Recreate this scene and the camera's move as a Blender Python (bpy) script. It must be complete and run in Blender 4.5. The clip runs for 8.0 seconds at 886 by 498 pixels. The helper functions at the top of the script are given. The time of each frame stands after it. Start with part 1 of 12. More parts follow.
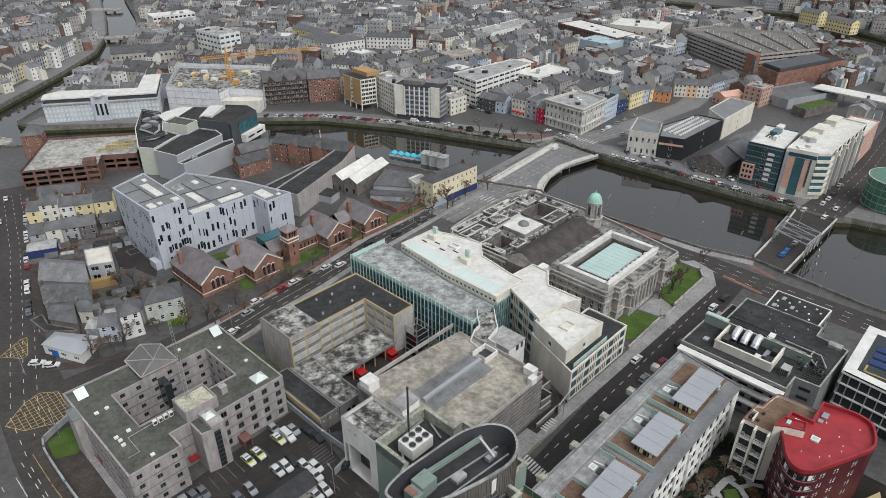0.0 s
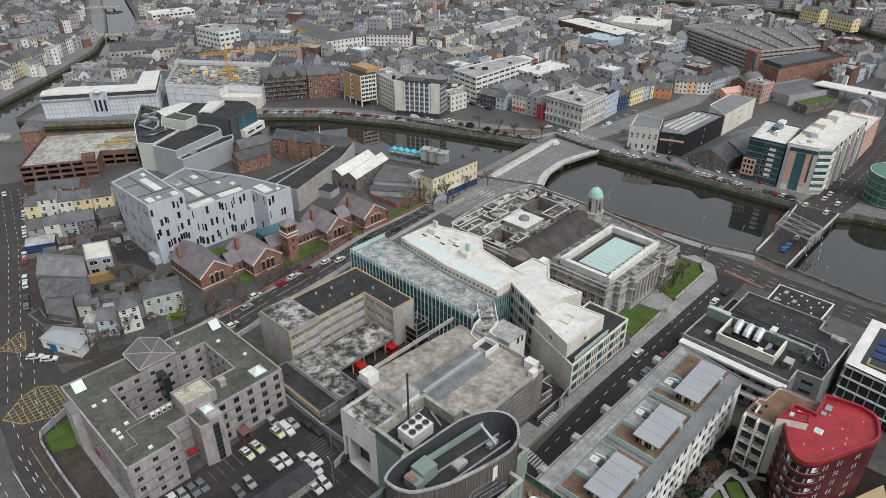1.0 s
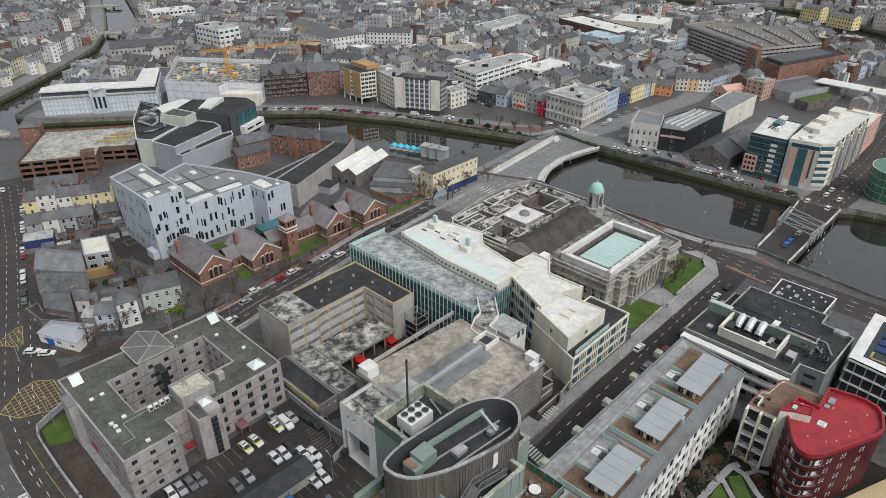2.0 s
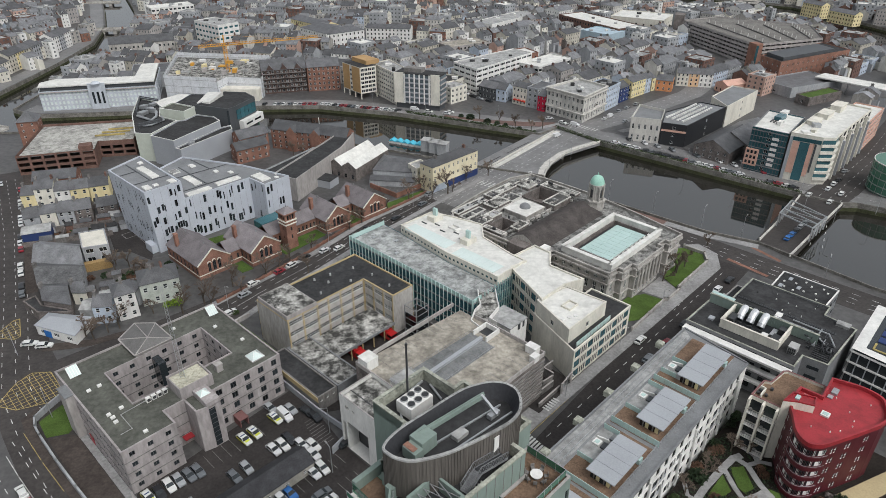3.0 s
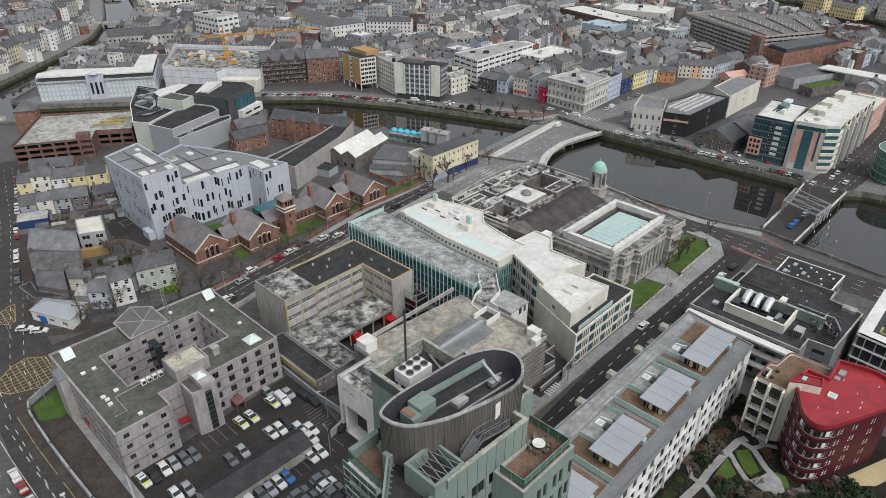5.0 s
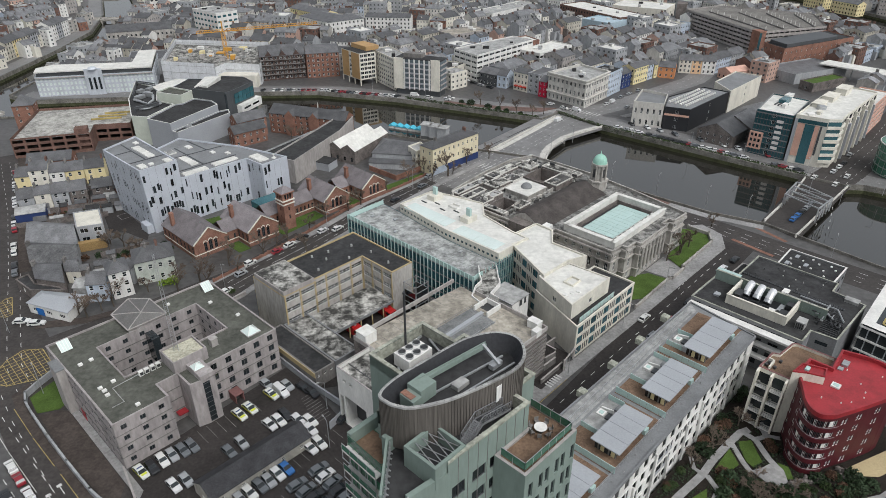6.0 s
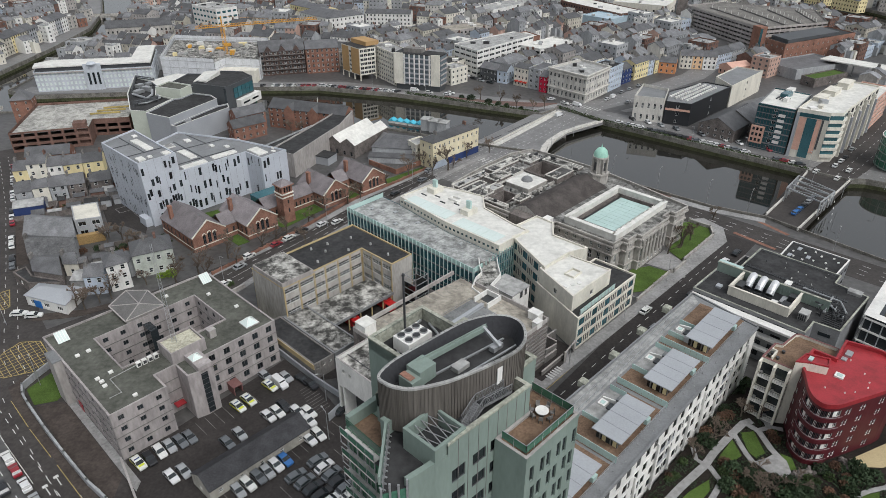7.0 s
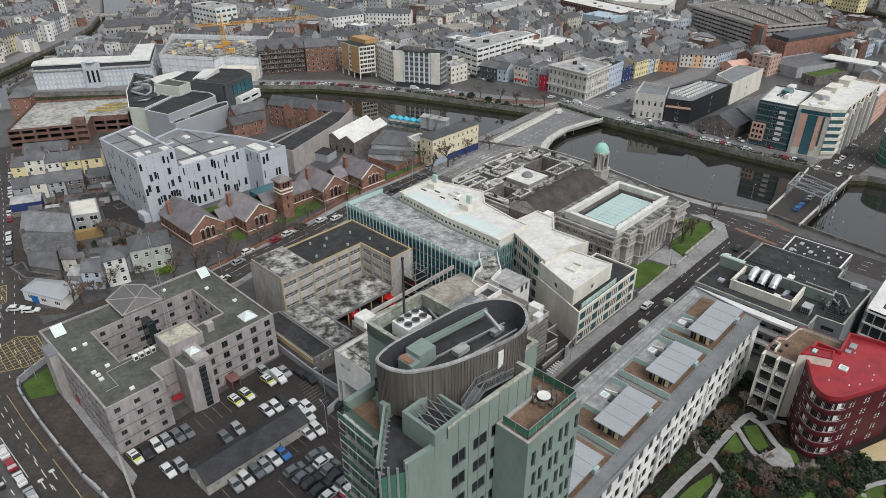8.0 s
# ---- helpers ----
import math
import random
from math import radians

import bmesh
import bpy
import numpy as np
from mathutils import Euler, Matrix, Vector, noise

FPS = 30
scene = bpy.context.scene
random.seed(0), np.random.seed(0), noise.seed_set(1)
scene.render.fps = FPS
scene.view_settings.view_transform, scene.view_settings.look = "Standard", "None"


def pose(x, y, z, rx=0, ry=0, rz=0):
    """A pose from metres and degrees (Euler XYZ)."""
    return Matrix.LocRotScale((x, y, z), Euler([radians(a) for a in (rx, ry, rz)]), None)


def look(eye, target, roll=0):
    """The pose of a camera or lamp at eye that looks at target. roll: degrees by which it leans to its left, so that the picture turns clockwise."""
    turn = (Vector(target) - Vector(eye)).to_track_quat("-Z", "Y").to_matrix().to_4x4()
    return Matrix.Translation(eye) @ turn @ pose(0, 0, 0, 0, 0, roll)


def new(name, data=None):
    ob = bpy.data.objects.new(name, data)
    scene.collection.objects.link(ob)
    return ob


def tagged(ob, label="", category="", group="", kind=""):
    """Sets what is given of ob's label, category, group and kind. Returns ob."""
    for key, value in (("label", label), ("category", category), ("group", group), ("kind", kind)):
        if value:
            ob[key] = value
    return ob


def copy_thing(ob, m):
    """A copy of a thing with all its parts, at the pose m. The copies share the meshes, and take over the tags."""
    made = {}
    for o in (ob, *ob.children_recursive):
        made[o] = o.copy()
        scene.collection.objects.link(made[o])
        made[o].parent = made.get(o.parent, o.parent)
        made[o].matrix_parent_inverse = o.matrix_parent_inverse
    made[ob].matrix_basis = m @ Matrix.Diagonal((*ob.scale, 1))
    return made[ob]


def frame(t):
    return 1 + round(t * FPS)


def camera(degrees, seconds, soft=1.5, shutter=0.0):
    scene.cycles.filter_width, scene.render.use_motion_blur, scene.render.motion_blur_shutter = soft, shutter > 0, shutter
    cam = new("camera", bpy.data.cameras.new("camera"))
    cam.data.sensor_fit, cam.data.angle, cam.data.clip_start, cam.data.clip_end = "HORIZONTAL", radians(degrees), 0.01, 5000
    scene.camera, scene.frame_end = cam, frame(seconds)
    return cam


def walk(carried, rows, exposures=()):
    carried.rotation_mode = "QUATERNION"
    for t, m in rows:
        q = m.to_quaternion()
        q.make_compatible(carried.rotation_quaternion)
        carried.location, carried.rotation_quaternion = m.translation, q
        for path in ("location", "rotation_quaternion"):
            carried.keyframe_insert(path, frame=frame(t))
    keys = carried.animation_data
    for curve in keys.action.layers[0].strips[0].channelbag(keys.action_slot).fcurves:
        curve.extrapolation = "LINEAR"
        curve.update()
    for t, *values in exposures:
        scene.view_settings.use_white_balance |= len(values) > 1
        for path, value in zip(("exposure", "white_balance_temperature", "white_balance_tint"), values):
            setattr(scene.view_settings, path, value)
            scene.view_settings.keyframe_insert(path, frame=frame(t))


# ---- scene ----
# ---------------------------------------------------------------- camera and walk
cam = camera(68.2, 8.0, soft=0.74)
DOWN = 29.8
PATH = [
    (0.0, 0.00, 122.80, -0.027, -0.019),
    (0.5, -0.02, 121.84, 0.029, -0.026),
    (1.0, -0.05, 120.58, -0.026, -0.020),
    (1.5, 0.02, 119.42, -0.119, 0.005),
    (3.0, -0.02, 115.78, -0.038, -0.005),
    (3.5, -0.01, 114.48, -0.039, 0.011),
    (4.0, 0.08, 113.25, -0.036, 0.034),
    (4.5, 0.12, 112.04, -0.017, 0.060),
    (6.0, 0.06, 108.50, 0.080, 0.029),
    (6.5, 0.05, 107.23, 0.094, 0.026),
    (7.0, 0.09, 106.11, 0.131, 0.044),
    (7.5, 0.12, 104.82, 0.059, 0.044),
    (8.0, 0.08, 103.60, -0.077, 0.028),
]
walk(cam, [(t, pose(x, 0, z, 90 - DOWN - dip, 0, yaw)) for t, x, z, dip, yaw in PATH],
     exposures=[(0.0, 0.1), (8.0, 0.1)])

# ---------------------------------------------------------------- overcast winter daylight
world = bpy.data.worlds.new("overcast_sky")
scene.world = world
world.use_nodes = True
wn, wl = world.node_tree.nodes, world.node_tree.links
sky = wn.new("ShaderNodeTexSky")
sky.sky_type, sky.sun_disc = "NISHITA", False
sky.sun_elevation, sky.sun_rotation = radians(50), radians(141)
sky.dust_density, sky.air_density = 6.0, 1.0
grey = wn.new("ShaderNodeHueSaturation")
grey.inputs["Saturation"].default_value = 0.3
back = wn["Background"]
back.inputs["Strength"].default_value = 0.125
deck_cloud = wn.new("ShaderNodeMix")
deck_cloud.data_type = "RGBA"
deck_cloud.inputs["Factor"].default_value = 0.5
deck_cloud.inputs["B"].default_value = (5.4, 5.4, 5.4, 1)
wl.new(sky.outputs[0], deck_cloud.inputs["A"])
wl.new(deck_cloud.outputs["Result"], grey.inputs["Color"])
cloud = wn.new("ShaderNodeVectorMath")
cloud.operation = "MULTIPLY"
cloud.inputs[1].default_value = (0.955, 1.0, 1.05)
wl.new(grey.outputs[0], cloud.inputs[0])
wl.new(cloud.outputs[0], back.inputs["Color"])
sun = new("sun", bpy.data.lights.new("sun", "SUN"))
sun.data.energy, sun.data.angle, sun.data.color = 1.5, radians(30), (1.0, 0.99, 0.98)
sun.matrix_world = look((0, 0, 0), (-0.5, 0.62, -1.0))


# ---------------------------------------------------------------- materials
def mat(name, col, rough=0.85, metal=0.0, var=0.25, big=0.12, fine=3.0, bump=0.15, rnd=0.0, spec=0.5, stain=0.0, stretch=1.0, edge=(0.42, 0.66)):
    """A weathered surface: two scales of mottling, optional stains, per-object shade and fine relief."""
    m = bpy.data.materials.new(name)
    m.use_nodes = True
    n, l = m.node_tree.nodes, m.node_tree.links
    b = n["Principled BSDF"]
    b.inputs["Roughness"].default_value, b.inputs["Metallic"].default_value = rough, metal
    b.inputs["Specular IOR Level"].default_value = spec if rough < 0.6 else spec * 0.4
    geo = n.new("ShaderNodeNewGeometry")
    where = n.new("ShaderNodeVectorMath")
    where.operation = "MULTIPLY"
    where.inputs[1].default_value = (1, 1, stretch)
    l.new(geo.outputs["Position"], where.inputs[0])
    n1, n2 = n.new("ShaderNodeTexNoise"), n.new("ShaderNodeTexNoise")
    for t, s, d in ((n1, big, 4), (n2, fine, 3)):
        t.inputs["Scale"].default_value, t.inputs["Detail"].default_value = s, d
        l.new(where.outputs[0], t.inputs["Vector"])
    add = n.new("ShaderNodeMath")
    add.operation = "ADD"
    l.new(n1.outputs[0], add.inputs[0])
    l.new(n2.outputs[0], add.inputs[1])
    val = n.new("ShaderNodeMapRange")
    val.inputs[1].default_value, val.inputs[2].default_value = 0.7, 1.3
    val.inputs[3].default_value, val.inputs[4].default_value = 1 - var, 1 + var
    l.new(add.outputs[0], val.inputs[0])
    out = val.outputs[0]
    if rnd:
        oi = n.new("ShaderNodeObjectInfo")
        r = n.new("ShaderNodeMapRange")
        r.inputs[3].default_value, r.inputs[4].default_value = 1 - rnd, 1 + rnd
        l.new(oi.outputs["Random"], r.inputs[0])
        mu = n.new("ShaderNodeMath")
        mu.operation = "MULTIPLY"
        l.new(out, mu.inputs[0])
        l.new(r.outputs[0], mu.inputs[1])
        out = mu.outputs[0]
    if stain:
        n3 = n.new("ShaderNodeTexNoise")
        n3.inputs["Scale"].default_value, n3.inputs["Detail"].default_value, n3.inputs["Roughness"].default_value = 0.35, 8, 0.7
        l.new(where.outputs[0], n3.inputs["Vector"])
        r = n.new("ShaderNodeMapRange")
        r.inputs[1].default_value, r.inputs[2].default_value = edge
        r.inputs[3].default_value, r.inputs[4].default_value = 1.0, 1.0 - stain
        l.new(n3.outputs[0], r.inputs[0])
        mu = n.new("ShaderNodeMath")
        mu.operation = "MULTIPLY"
        l.new(out, mu.inputs[0])
        l.new(r.outputs[0], mu.inputs[1])
        out = mu.outputs[0]
    tint = n.new("ShaderNodeVectorMath")
    tint.operation = "SCALE"
    tint.inputs[0].default_value = col
    l.new(out, tint.inputs["Scale"])
    l.new(tint.outputs[0], b.inputs["Base Color"])
    if bump:
        bp = n.new("ShaderNodeBump")
        bp.inputs["Strength"].default_value, bp.inputs["Distance"].default_value = bump, 0.05
        l.new(n2.outputs[0], bp.inputs["Height"])
        l.new(bp.outputs[0], b.inputs["Normal"])
    return m


WORN = mat("worn_asphalt", (0.19, 0.186, 0.184), 0.5, var=0.25, big=0.06, fine=1.2, stain=0.25)
ASPHALT = mat("asphalt", (0.058, 0.052, 0.049), 0.65, var=0.3, big=0.05, fine=1.2, stain=0.3)
ASPHALT_NEW = mat("fresh_asphalt", (0.043, 0.038, 0.036), 0.65, var=0.35, big=0.08, fine=1.5, stain=0.25)
PAVING = mat("paving", (0.29, 0.285, 0.28), 0.8, var=0.25, big=0.08, fine=1.5, stain=0.25)
GROUND = mat("town_ground", (0.085, 0.082, 0.08), 0.5, var=0.4, big=0.03, fine=0.5, stain=0.3)
DAMP = mat("damp_brown_paving", (0.072, 0.059, 0.052), 0.8, var=0.3, big=0.15, fine=1.5, stain=0.35)
BRICKPAVE = mat("brick_paving", (0.17, 0.11, 0.095), 0.85, var=0.25, stain=0.25)
GRASS = mat("lawn_grass", (0.066, 0.108, 0.024), 0.95, var=0.35, big=0.2, fine=4, bump=0.5)
SHRUB = mat("shrub_leaves", (0.036, 0.055, 0.02), 0.8, var=0.5, big=0.6, fine=5, rnd=0.3)
TWIG = mat("bare_twigs", (0.15, 0.118, 0.094), 0.9, var=0.3, rnd=0.2)
BARK = mat("bark", (0.09, 0.075, 0.06), 0.9, var=0.3)
QUAY = mat("quay_stone", (0.2, 0.19, 0.17), 0.9, var=0.4, big=0.2, fine=2, stain=0.5)
WEED = mat("quay_weed", (0.055, 0.06, 0.03), 0.9, var=0.5, big=0.4, fine=2)
CONC = mat("pale_concrete", (0.375, 0.352, 0.335), 0.85, var=0.2, big=0.1, fine=1.5, stain=0.22, stretch=0.3)
CONC_W = mat("light_precast_concrete", (0.46, 0.44, 0.41), 0.85, var=0.2, big=0.1, fine=1.5, stain=0.3, stretch=0.3)
CONC_D = mat("dark_concrete", (0.2, 0.19, 0.18), 0.9, var=0.3, stain=0.35, stretch=0.3)
FELT = mat("roof_felt", (0.046, 0.046, 0.047), 0.85, var=0.35, big=0.12, fine=1.0, stain=0.4)
FELT_G = mat("green_grey_roof_felt", (0.108, 0.11, 0.094), 0.85, var=0.3, big=0.1, fine=1.0, stain=0.35)
FELT_L = mat("pale_roof_felt", (0.36, 0.36, 0.35), 0.7, var=0.3, big=0.15, fine=0.8, stain=0.35)
TAN = mat("worn_tan_deck", (0.36, 0.33, 0.28), 0.85, var=0.3, big=0.12, fine=1.0, stain=0.5)
COPE = mat("lichen_coping", (0.36, 0.37, 0.31), 0.85, var=0.35, big=0.5, fine=2, stain=0.4)
STAINED = mat("stained_pale_membrane", (0.4, 0.41, 0.4), 0.6, var=0.35, big=0.25, fine=1.2, stain=0.6, edge=(0.4, 0.62))
FELT_W = mat("white_roof_membrane", (0.66, 0.65, 0.61), 0.7, var=0.12, big=0.12, fine=0.8, stain=0.2)
LICHEN = mat("lichen_deck", (0.44, 0.43, 0.4), 0.9, var=0.5, big=0.16, fine=1.2, stain=0.88, edge=(0.38, 0.58))
SLATE = mat("roof_slate", (0.1, 0.1, 0.104), 0.48, var=0.4, big=0.3, fine=4, rnd=0.3, stain=0.2)
SLATE_P = mat("purple_slate", (0.205, 0.185, 0.19), 0.7, var=0.25, big=0.3, fine=4, rnd=0.15, stain=0.2)
LEAD = mat("lead_sheet", (0.2, 0.205, 0.21), 0.55, var=0.2, stain=0.2)
WHITE = mat("white_render", (0.72, 0.71, 0.68), 0.8, var=0.1, stain=0.18, stretch=0.3)
WHITE_P = mat("white_panel", (0.45, 0.475, 0.52), 0.55, var=0.1, bump=0.05)
CREAM = mat("cream_render", (0.68, 0.65, 0.57), 0.8, var=0.1, stain=0.2, stretch=0.3)
YELLOW = mat("yellow_render", (0.72, 0.62, 0.36), 0.8, var=0.08, stain=0.12, stretch=0.3)
GREYR = mat("grey_render", (0.36, 0.37, 0.38), 0.85, var=0.15, stain=0.25, stretch=0.3)
BUFF = mat("buff_render", (0.5, 0.47, 0.4), 0.85, var=0.15, stain=0.25, stretch=0.3)
BLUER = mat("pale_blue_render", (0.46, 0.52, 0.6), 0.85, var=0.12, stain=0.15)
PINKR = mat("pink_render", (0.62, 0.38, 0.3), 0.85, var=0.1, stain=0.15)
ORANGE = mat("orange_render", (0.6, 0.27, 0.13), 0.85, var=0.1, stain=0.15)
NAVY = mat("navy_paint", (0.03, 0.05, 0.14), 0.6, var=0.1)
BRICK = mat("red_brick", (0.255, 0.135, 0.1), 0.9, var=0.3, big=0.25, fine=4, stain=0.25, rnd=0.08)
BRICK_D = mat("dark_brick", (0.10, 0.07, 0.062), 0.9, var=0.3, big=0.25, fine=4, stain=0.25)
BRICK_B = mat("brown_brick", (0.175, 0.105, 0.085), 0.9, var=0.3, big=0.25, fine=4, stain=0.25)
STONE = mat("limestone", (0.42, 0.40, 0.37), 0.85, var=0.2, big=0.2, fine=2, stain=0.4, stretch=0.35)
STONE_D = mat("grey_rubble_stone", (0.17, 0.15, 0.14), 0.9, var=0.4, big=0.4, fine=2.5, stain=0.3)
BLACKCLAD = mat("black_cladding", (0.02, 0.021, 0.024), 0.5, var=0.2)
DARKCLAD = mat("dark_grey_cladding", (0.065, 0.07, 0.075), 0.55, var=0.15)
GREYCLAD = mat("grey_cladding", (0.33, 0.345, 0.365), 0.5, var=0.1, bump=0.05)
SILVER = mat("silver_duct", (0.66, 0.67, 0.68), 0.35, metal=0.35, var=0.15)
PALESTONE = mat("pale_limestone", (0.56, 0.54, 0.5), 0.85, var=0.15, big=0.2, fine=2, stain=0.25, stretch=0.35)
GLASS = mat("window_glass", (0.022, 0.027, 0.03), 0.08, var=0.3, bump=0, rnd=0.5, spec=0.6)
# lighter copy of the window glass: sky reflection and haze put into its colour
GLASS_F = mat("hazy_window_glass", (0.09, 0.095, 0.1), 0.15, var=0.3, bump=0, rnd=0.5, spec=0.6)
GLASS_T = mat("teal_curtain_glass", (0.04, 0.115, 0.135), 0.1, var=0.25, bump=0, rnd=0.3, spec=0.6)
GLASS_G = mat("green_glass", (0.04, 0.12, 0.08), 0.12, var=0.25, bump=0, rnd=0.3, spec=0.6)
PALEGLASS = mat("pale_roof_glazing", (0.6, 0.68, 0.65), 0.2, var=0.06, bump=0, spec=0.6)
FRAME_W = mat("white_window_frame", (0.7, 0.7, 0.68), 0.5, var=0.05, bump=0)
FRAME_D = mat("dark_window_frame", (0.06, 0.06, 0.065), 0.5, var=0.05, bump=0)
METAL = mat("galvanised_steel", (0.42, 0.43, 0.44), 0.45, metal=0.6, var=0.2)
METAL_D = mat("dark_steel", (0.05, 0.052, 0.055), 0.5, metal=0.3, var=0.2)
TIMBERDECK = mat("brown_deck", (0.19, 0.125, 0.085), 0.85, var=0.35, big=0.3, stain=0.3)
GREENPANEL = mat("sage_green_panel", (0.215, 0.27, 0.24), 0.6, var=0.08, stain=0.15, stretch=0.25)
FROST = mat("frosted_green_glass", (0.42, 0.56, 0.53), 0.25, var=0.1, bump=0)
REDPAINT = mat("red_roof_membrane", (0.34, 0.026, 0.034), 0.5, var=0.16, big=0.2, stain=0.32)
DULLRED = mat("dull_maroon_coping", (0.2, 0.1, 0.095), 0.7, var=0.15, stain=0.2)
MAROON = mat("maroon_cladding", (0.075, 0.009, 0.014), 0.5, var=0.12)
COPPER = mat("verdigris_copper", (0.3, 0.52, 0.43), 0.6, var=0.15, stain=0.15)
LINE_W = mat("white_road_paint", (0.62, 0.62, 0.6), 0.7, var=0.2, big=0.5, stain=0.35)
LINE_B = mat("worn_bay_paint", (0.26, 0.25, 0.24), 0.8, var=0.4, big=0.6, stain=0.6)
LINE_Y = mat("yellow_road_paint", (0.42, 0.33, 0.13), 0.7, var=0.2, big=0.5, stain=0.35)
CRANE_Y = mat("crane_orange", (0.6, 0.3, 0.04), 0.55, var=0.1)


def water_material():
    m = mat("river_water", (0.016, 0.015, 0.012), 0.03, var=0.3, big=0.02, bump=0, spec=0.5)
    m.node_tree.nodes["Principled BSDF"].inputs["IOR"].default_value = 2.2
    n, l = m.node_tree.nodes, m.node_tree.links
    tex, bp = n.new("ShaderNodeTexNoise"), n.new("ShaderNodeBump")
    tex.inputs["Scale"].default_value, tex.inputs["Detail"].default_value = 0.5, 3
    bp.inputs["Strength"].default_value, bp.inputs["Distance"].default_value = 0.04, 0.1
    l.new(tex.outputs[0], bp.inputs["Height"])
    l.new(bp.outputs[0], n["Principled BSDF"].inputs["Normal"])
    return m


WATER = water_material()


# ---------------------------------------------------------------- mesh tools
from mathutils.geometry import tessellate_polygon

TURN = 46.5
CU, SU = math.cos(radians(TURN)), math.sin(radians(TURN))


def W(u, v):
    """World x, y of a place in the turned plan: u along the streets, v across them."""
    return (u * CU - v * SU, u * SU + v * CU)


def P(*uv):
    return [W(u, v) for u, v in uv]


class M:
    """Collects faces, in world or local metres, for one mesh; k is the material slot in use."""

    def __init__(self):
        self.v, self.f, self.s, self.k, self.smooth = [], [], [], 0, False

    def face(self, *pts):
        n = len(self.v)
        self.v += [tuple(p) for p in pts]
        self.f.append(tuple(range(n, n + len(pts))))
        self.s.append(self.k)

    def grid(self, rows, closed=False):
        """A sheet through rows of points with shared corners."""
        n, w = len(self.v), len(rows[0])
        for r in rows:
            self.v += [tuple(p) for p in r]
        for i in range(len(rows) - 1):
            for j in range(w if closed else w - 1):
                a, b = n + i * w + j, n + i * w + (j + 1) % w
                self.f.append((a, b, b + w, a + w))
                self.s.append(self.k)

    def prism(self, poly, z0, z1, bottom=False):
        k = len(poly)
        for i in range(k):
            (ax, ay), (bx, by) = poly[i], poly[(i + 1) % k]
            self.face((ax, ay, z0), (bx, by, z0), (bx, by, z1), (ax, ay, z1))
        self.face(*[(x, y, z1) for x, y in poly])
        if bottom:
            self.face(*[(x, y, z0) for x, y in reversed(poly)])

    def flat(self, rings, z):
        """A level face with holes: the first ring is the outline."""
        pts = [p for r in rings for p in r]
        n = len(self.v)
        self.v += [(x, y, z) for x, y in pts]
        for a, b, c in tessellate_polygon([[Vector((x, y, 0)) for x, y in r] for r in rings]):
            (ax, ay), (bx, by), (cx, cy) = pts[a], pts[b], pts[c]
            up = (bx - ax) * (cy - ay) - (by - ay) * (cx - ax) > 0
            self.f.append((n + a, n + b, n + c) if up else (n + a, n + c, n + b))
            self.s.append(self.k)

    def ubox(self, u0, v0, z0, u1, v1, z1):
        """A box in the turned plan of the near blocks."""
        self.prism([W(u0, v0), W(u1, v0), W(u1, v1), W(u0, v1)], z0, z1, True)

    def box(self, x0, y0, z0, x1, y1, z1):
        self.prism([(x0, y0), (x1, y0), (x1, y1), (x0, y1)], z0, z1, True)

    def bar(self, a, b, w, h=None, up=(0, 0, 1)):
        """A beam of width w and height h between two points."""
        a, b = Vector(a), Vector(b)
        d = (b - a).normalized()
        side = d.cross(Vector(up))
        side = side.normalized() if side.length > 1e-4 else Vector((1, 0, 0))
        top = side.cross(d).normalized()
        s, t = side * w / 2, top * (h or w) / 2
        r = [[p + s + t, p - s + t, p - s - t, p + s - t] for p in (a, b)]
        for i in range(4):
            j = (i + 1) % 4
            self.face(r[0][j], r[0][i], r[1][i], r[1][j])
        self.face(*r[0])
        self.face(*reversed(r[1]))

    def cyl(self, x, y, z0, z1, r0, r1=None, n=12, cap=True):
        r1 = r0 if r1 is None else r1
        ring = [(math.cos(6.28318 * i / n), math.sin(6.28318 * i / n)) for i in range(n)]
        lo = [(x + c * r0, y + s * r0, z0) for c, s in ring]
        hi = [(x + c * r1, y + s * r1, z1) for c, s in ring]
        for i in range(n):
            j = (i + 1) % n
            self.face(lo[i], lo[j], hi[j], hi[i])
        if cap:
            self.face(*hi)

    def tube(self, pts, r, n=10):
        """A round pipe through the points."""
        rows = []
        for i, p in enumerate(pts):
            a, b = Vector(pts[max(0, i - 1)]), Vector(pts[min(len(pts) - 1, i + 1)])
            d = (b - a).normalized()
            s = d.cross(Vector((0, 0, 1)))
            s = s.normalized() if s.length > 1e-3 else Vector((1, 0, 0))
            t = s.cross(d)
            rows.append([tuple(Vector(p) + (s * math.cos(6.28318 * k / n) + t * math.sin(6.28318 * k / n)) * r) for k in range(n)])
        self.grid(rows, True)
        self.face(*reversed(rows[0]))
        self.face(*rows[-1])

    def mesh(self, name, mats):
        me = bpy.data.meshes.new(name)
        me.from_pydata(self.v, [], self.f)
        for x in mats if isinstance(mats, (list, tuple)) else [mats]:
            me.materials.append(x)
        me.polygons.foreach_set("material_index", self.s)
        if self.smooth:
            me.polygons.foreach_set("use_smooth", [True] * len(self.f))
        me.update()
        return me


def thing(name, label, category, at=(0, 0, 0), group="", kind=""):
    ob = new(name)
    ob.location = at
    ob.empty_display_size = 0.5
    return tagged(ob, label, category, group, kind)


def hang(ob, parent):
    """Parents ob, whose own numbers are world metres, to a thing at its base."""
    ob.parent = parent
    if parent.parent is None and parent.type == "EMPTY":
        ob.matrix_parent_inverse = Matrix.Translation(-parent.location)
    return ob


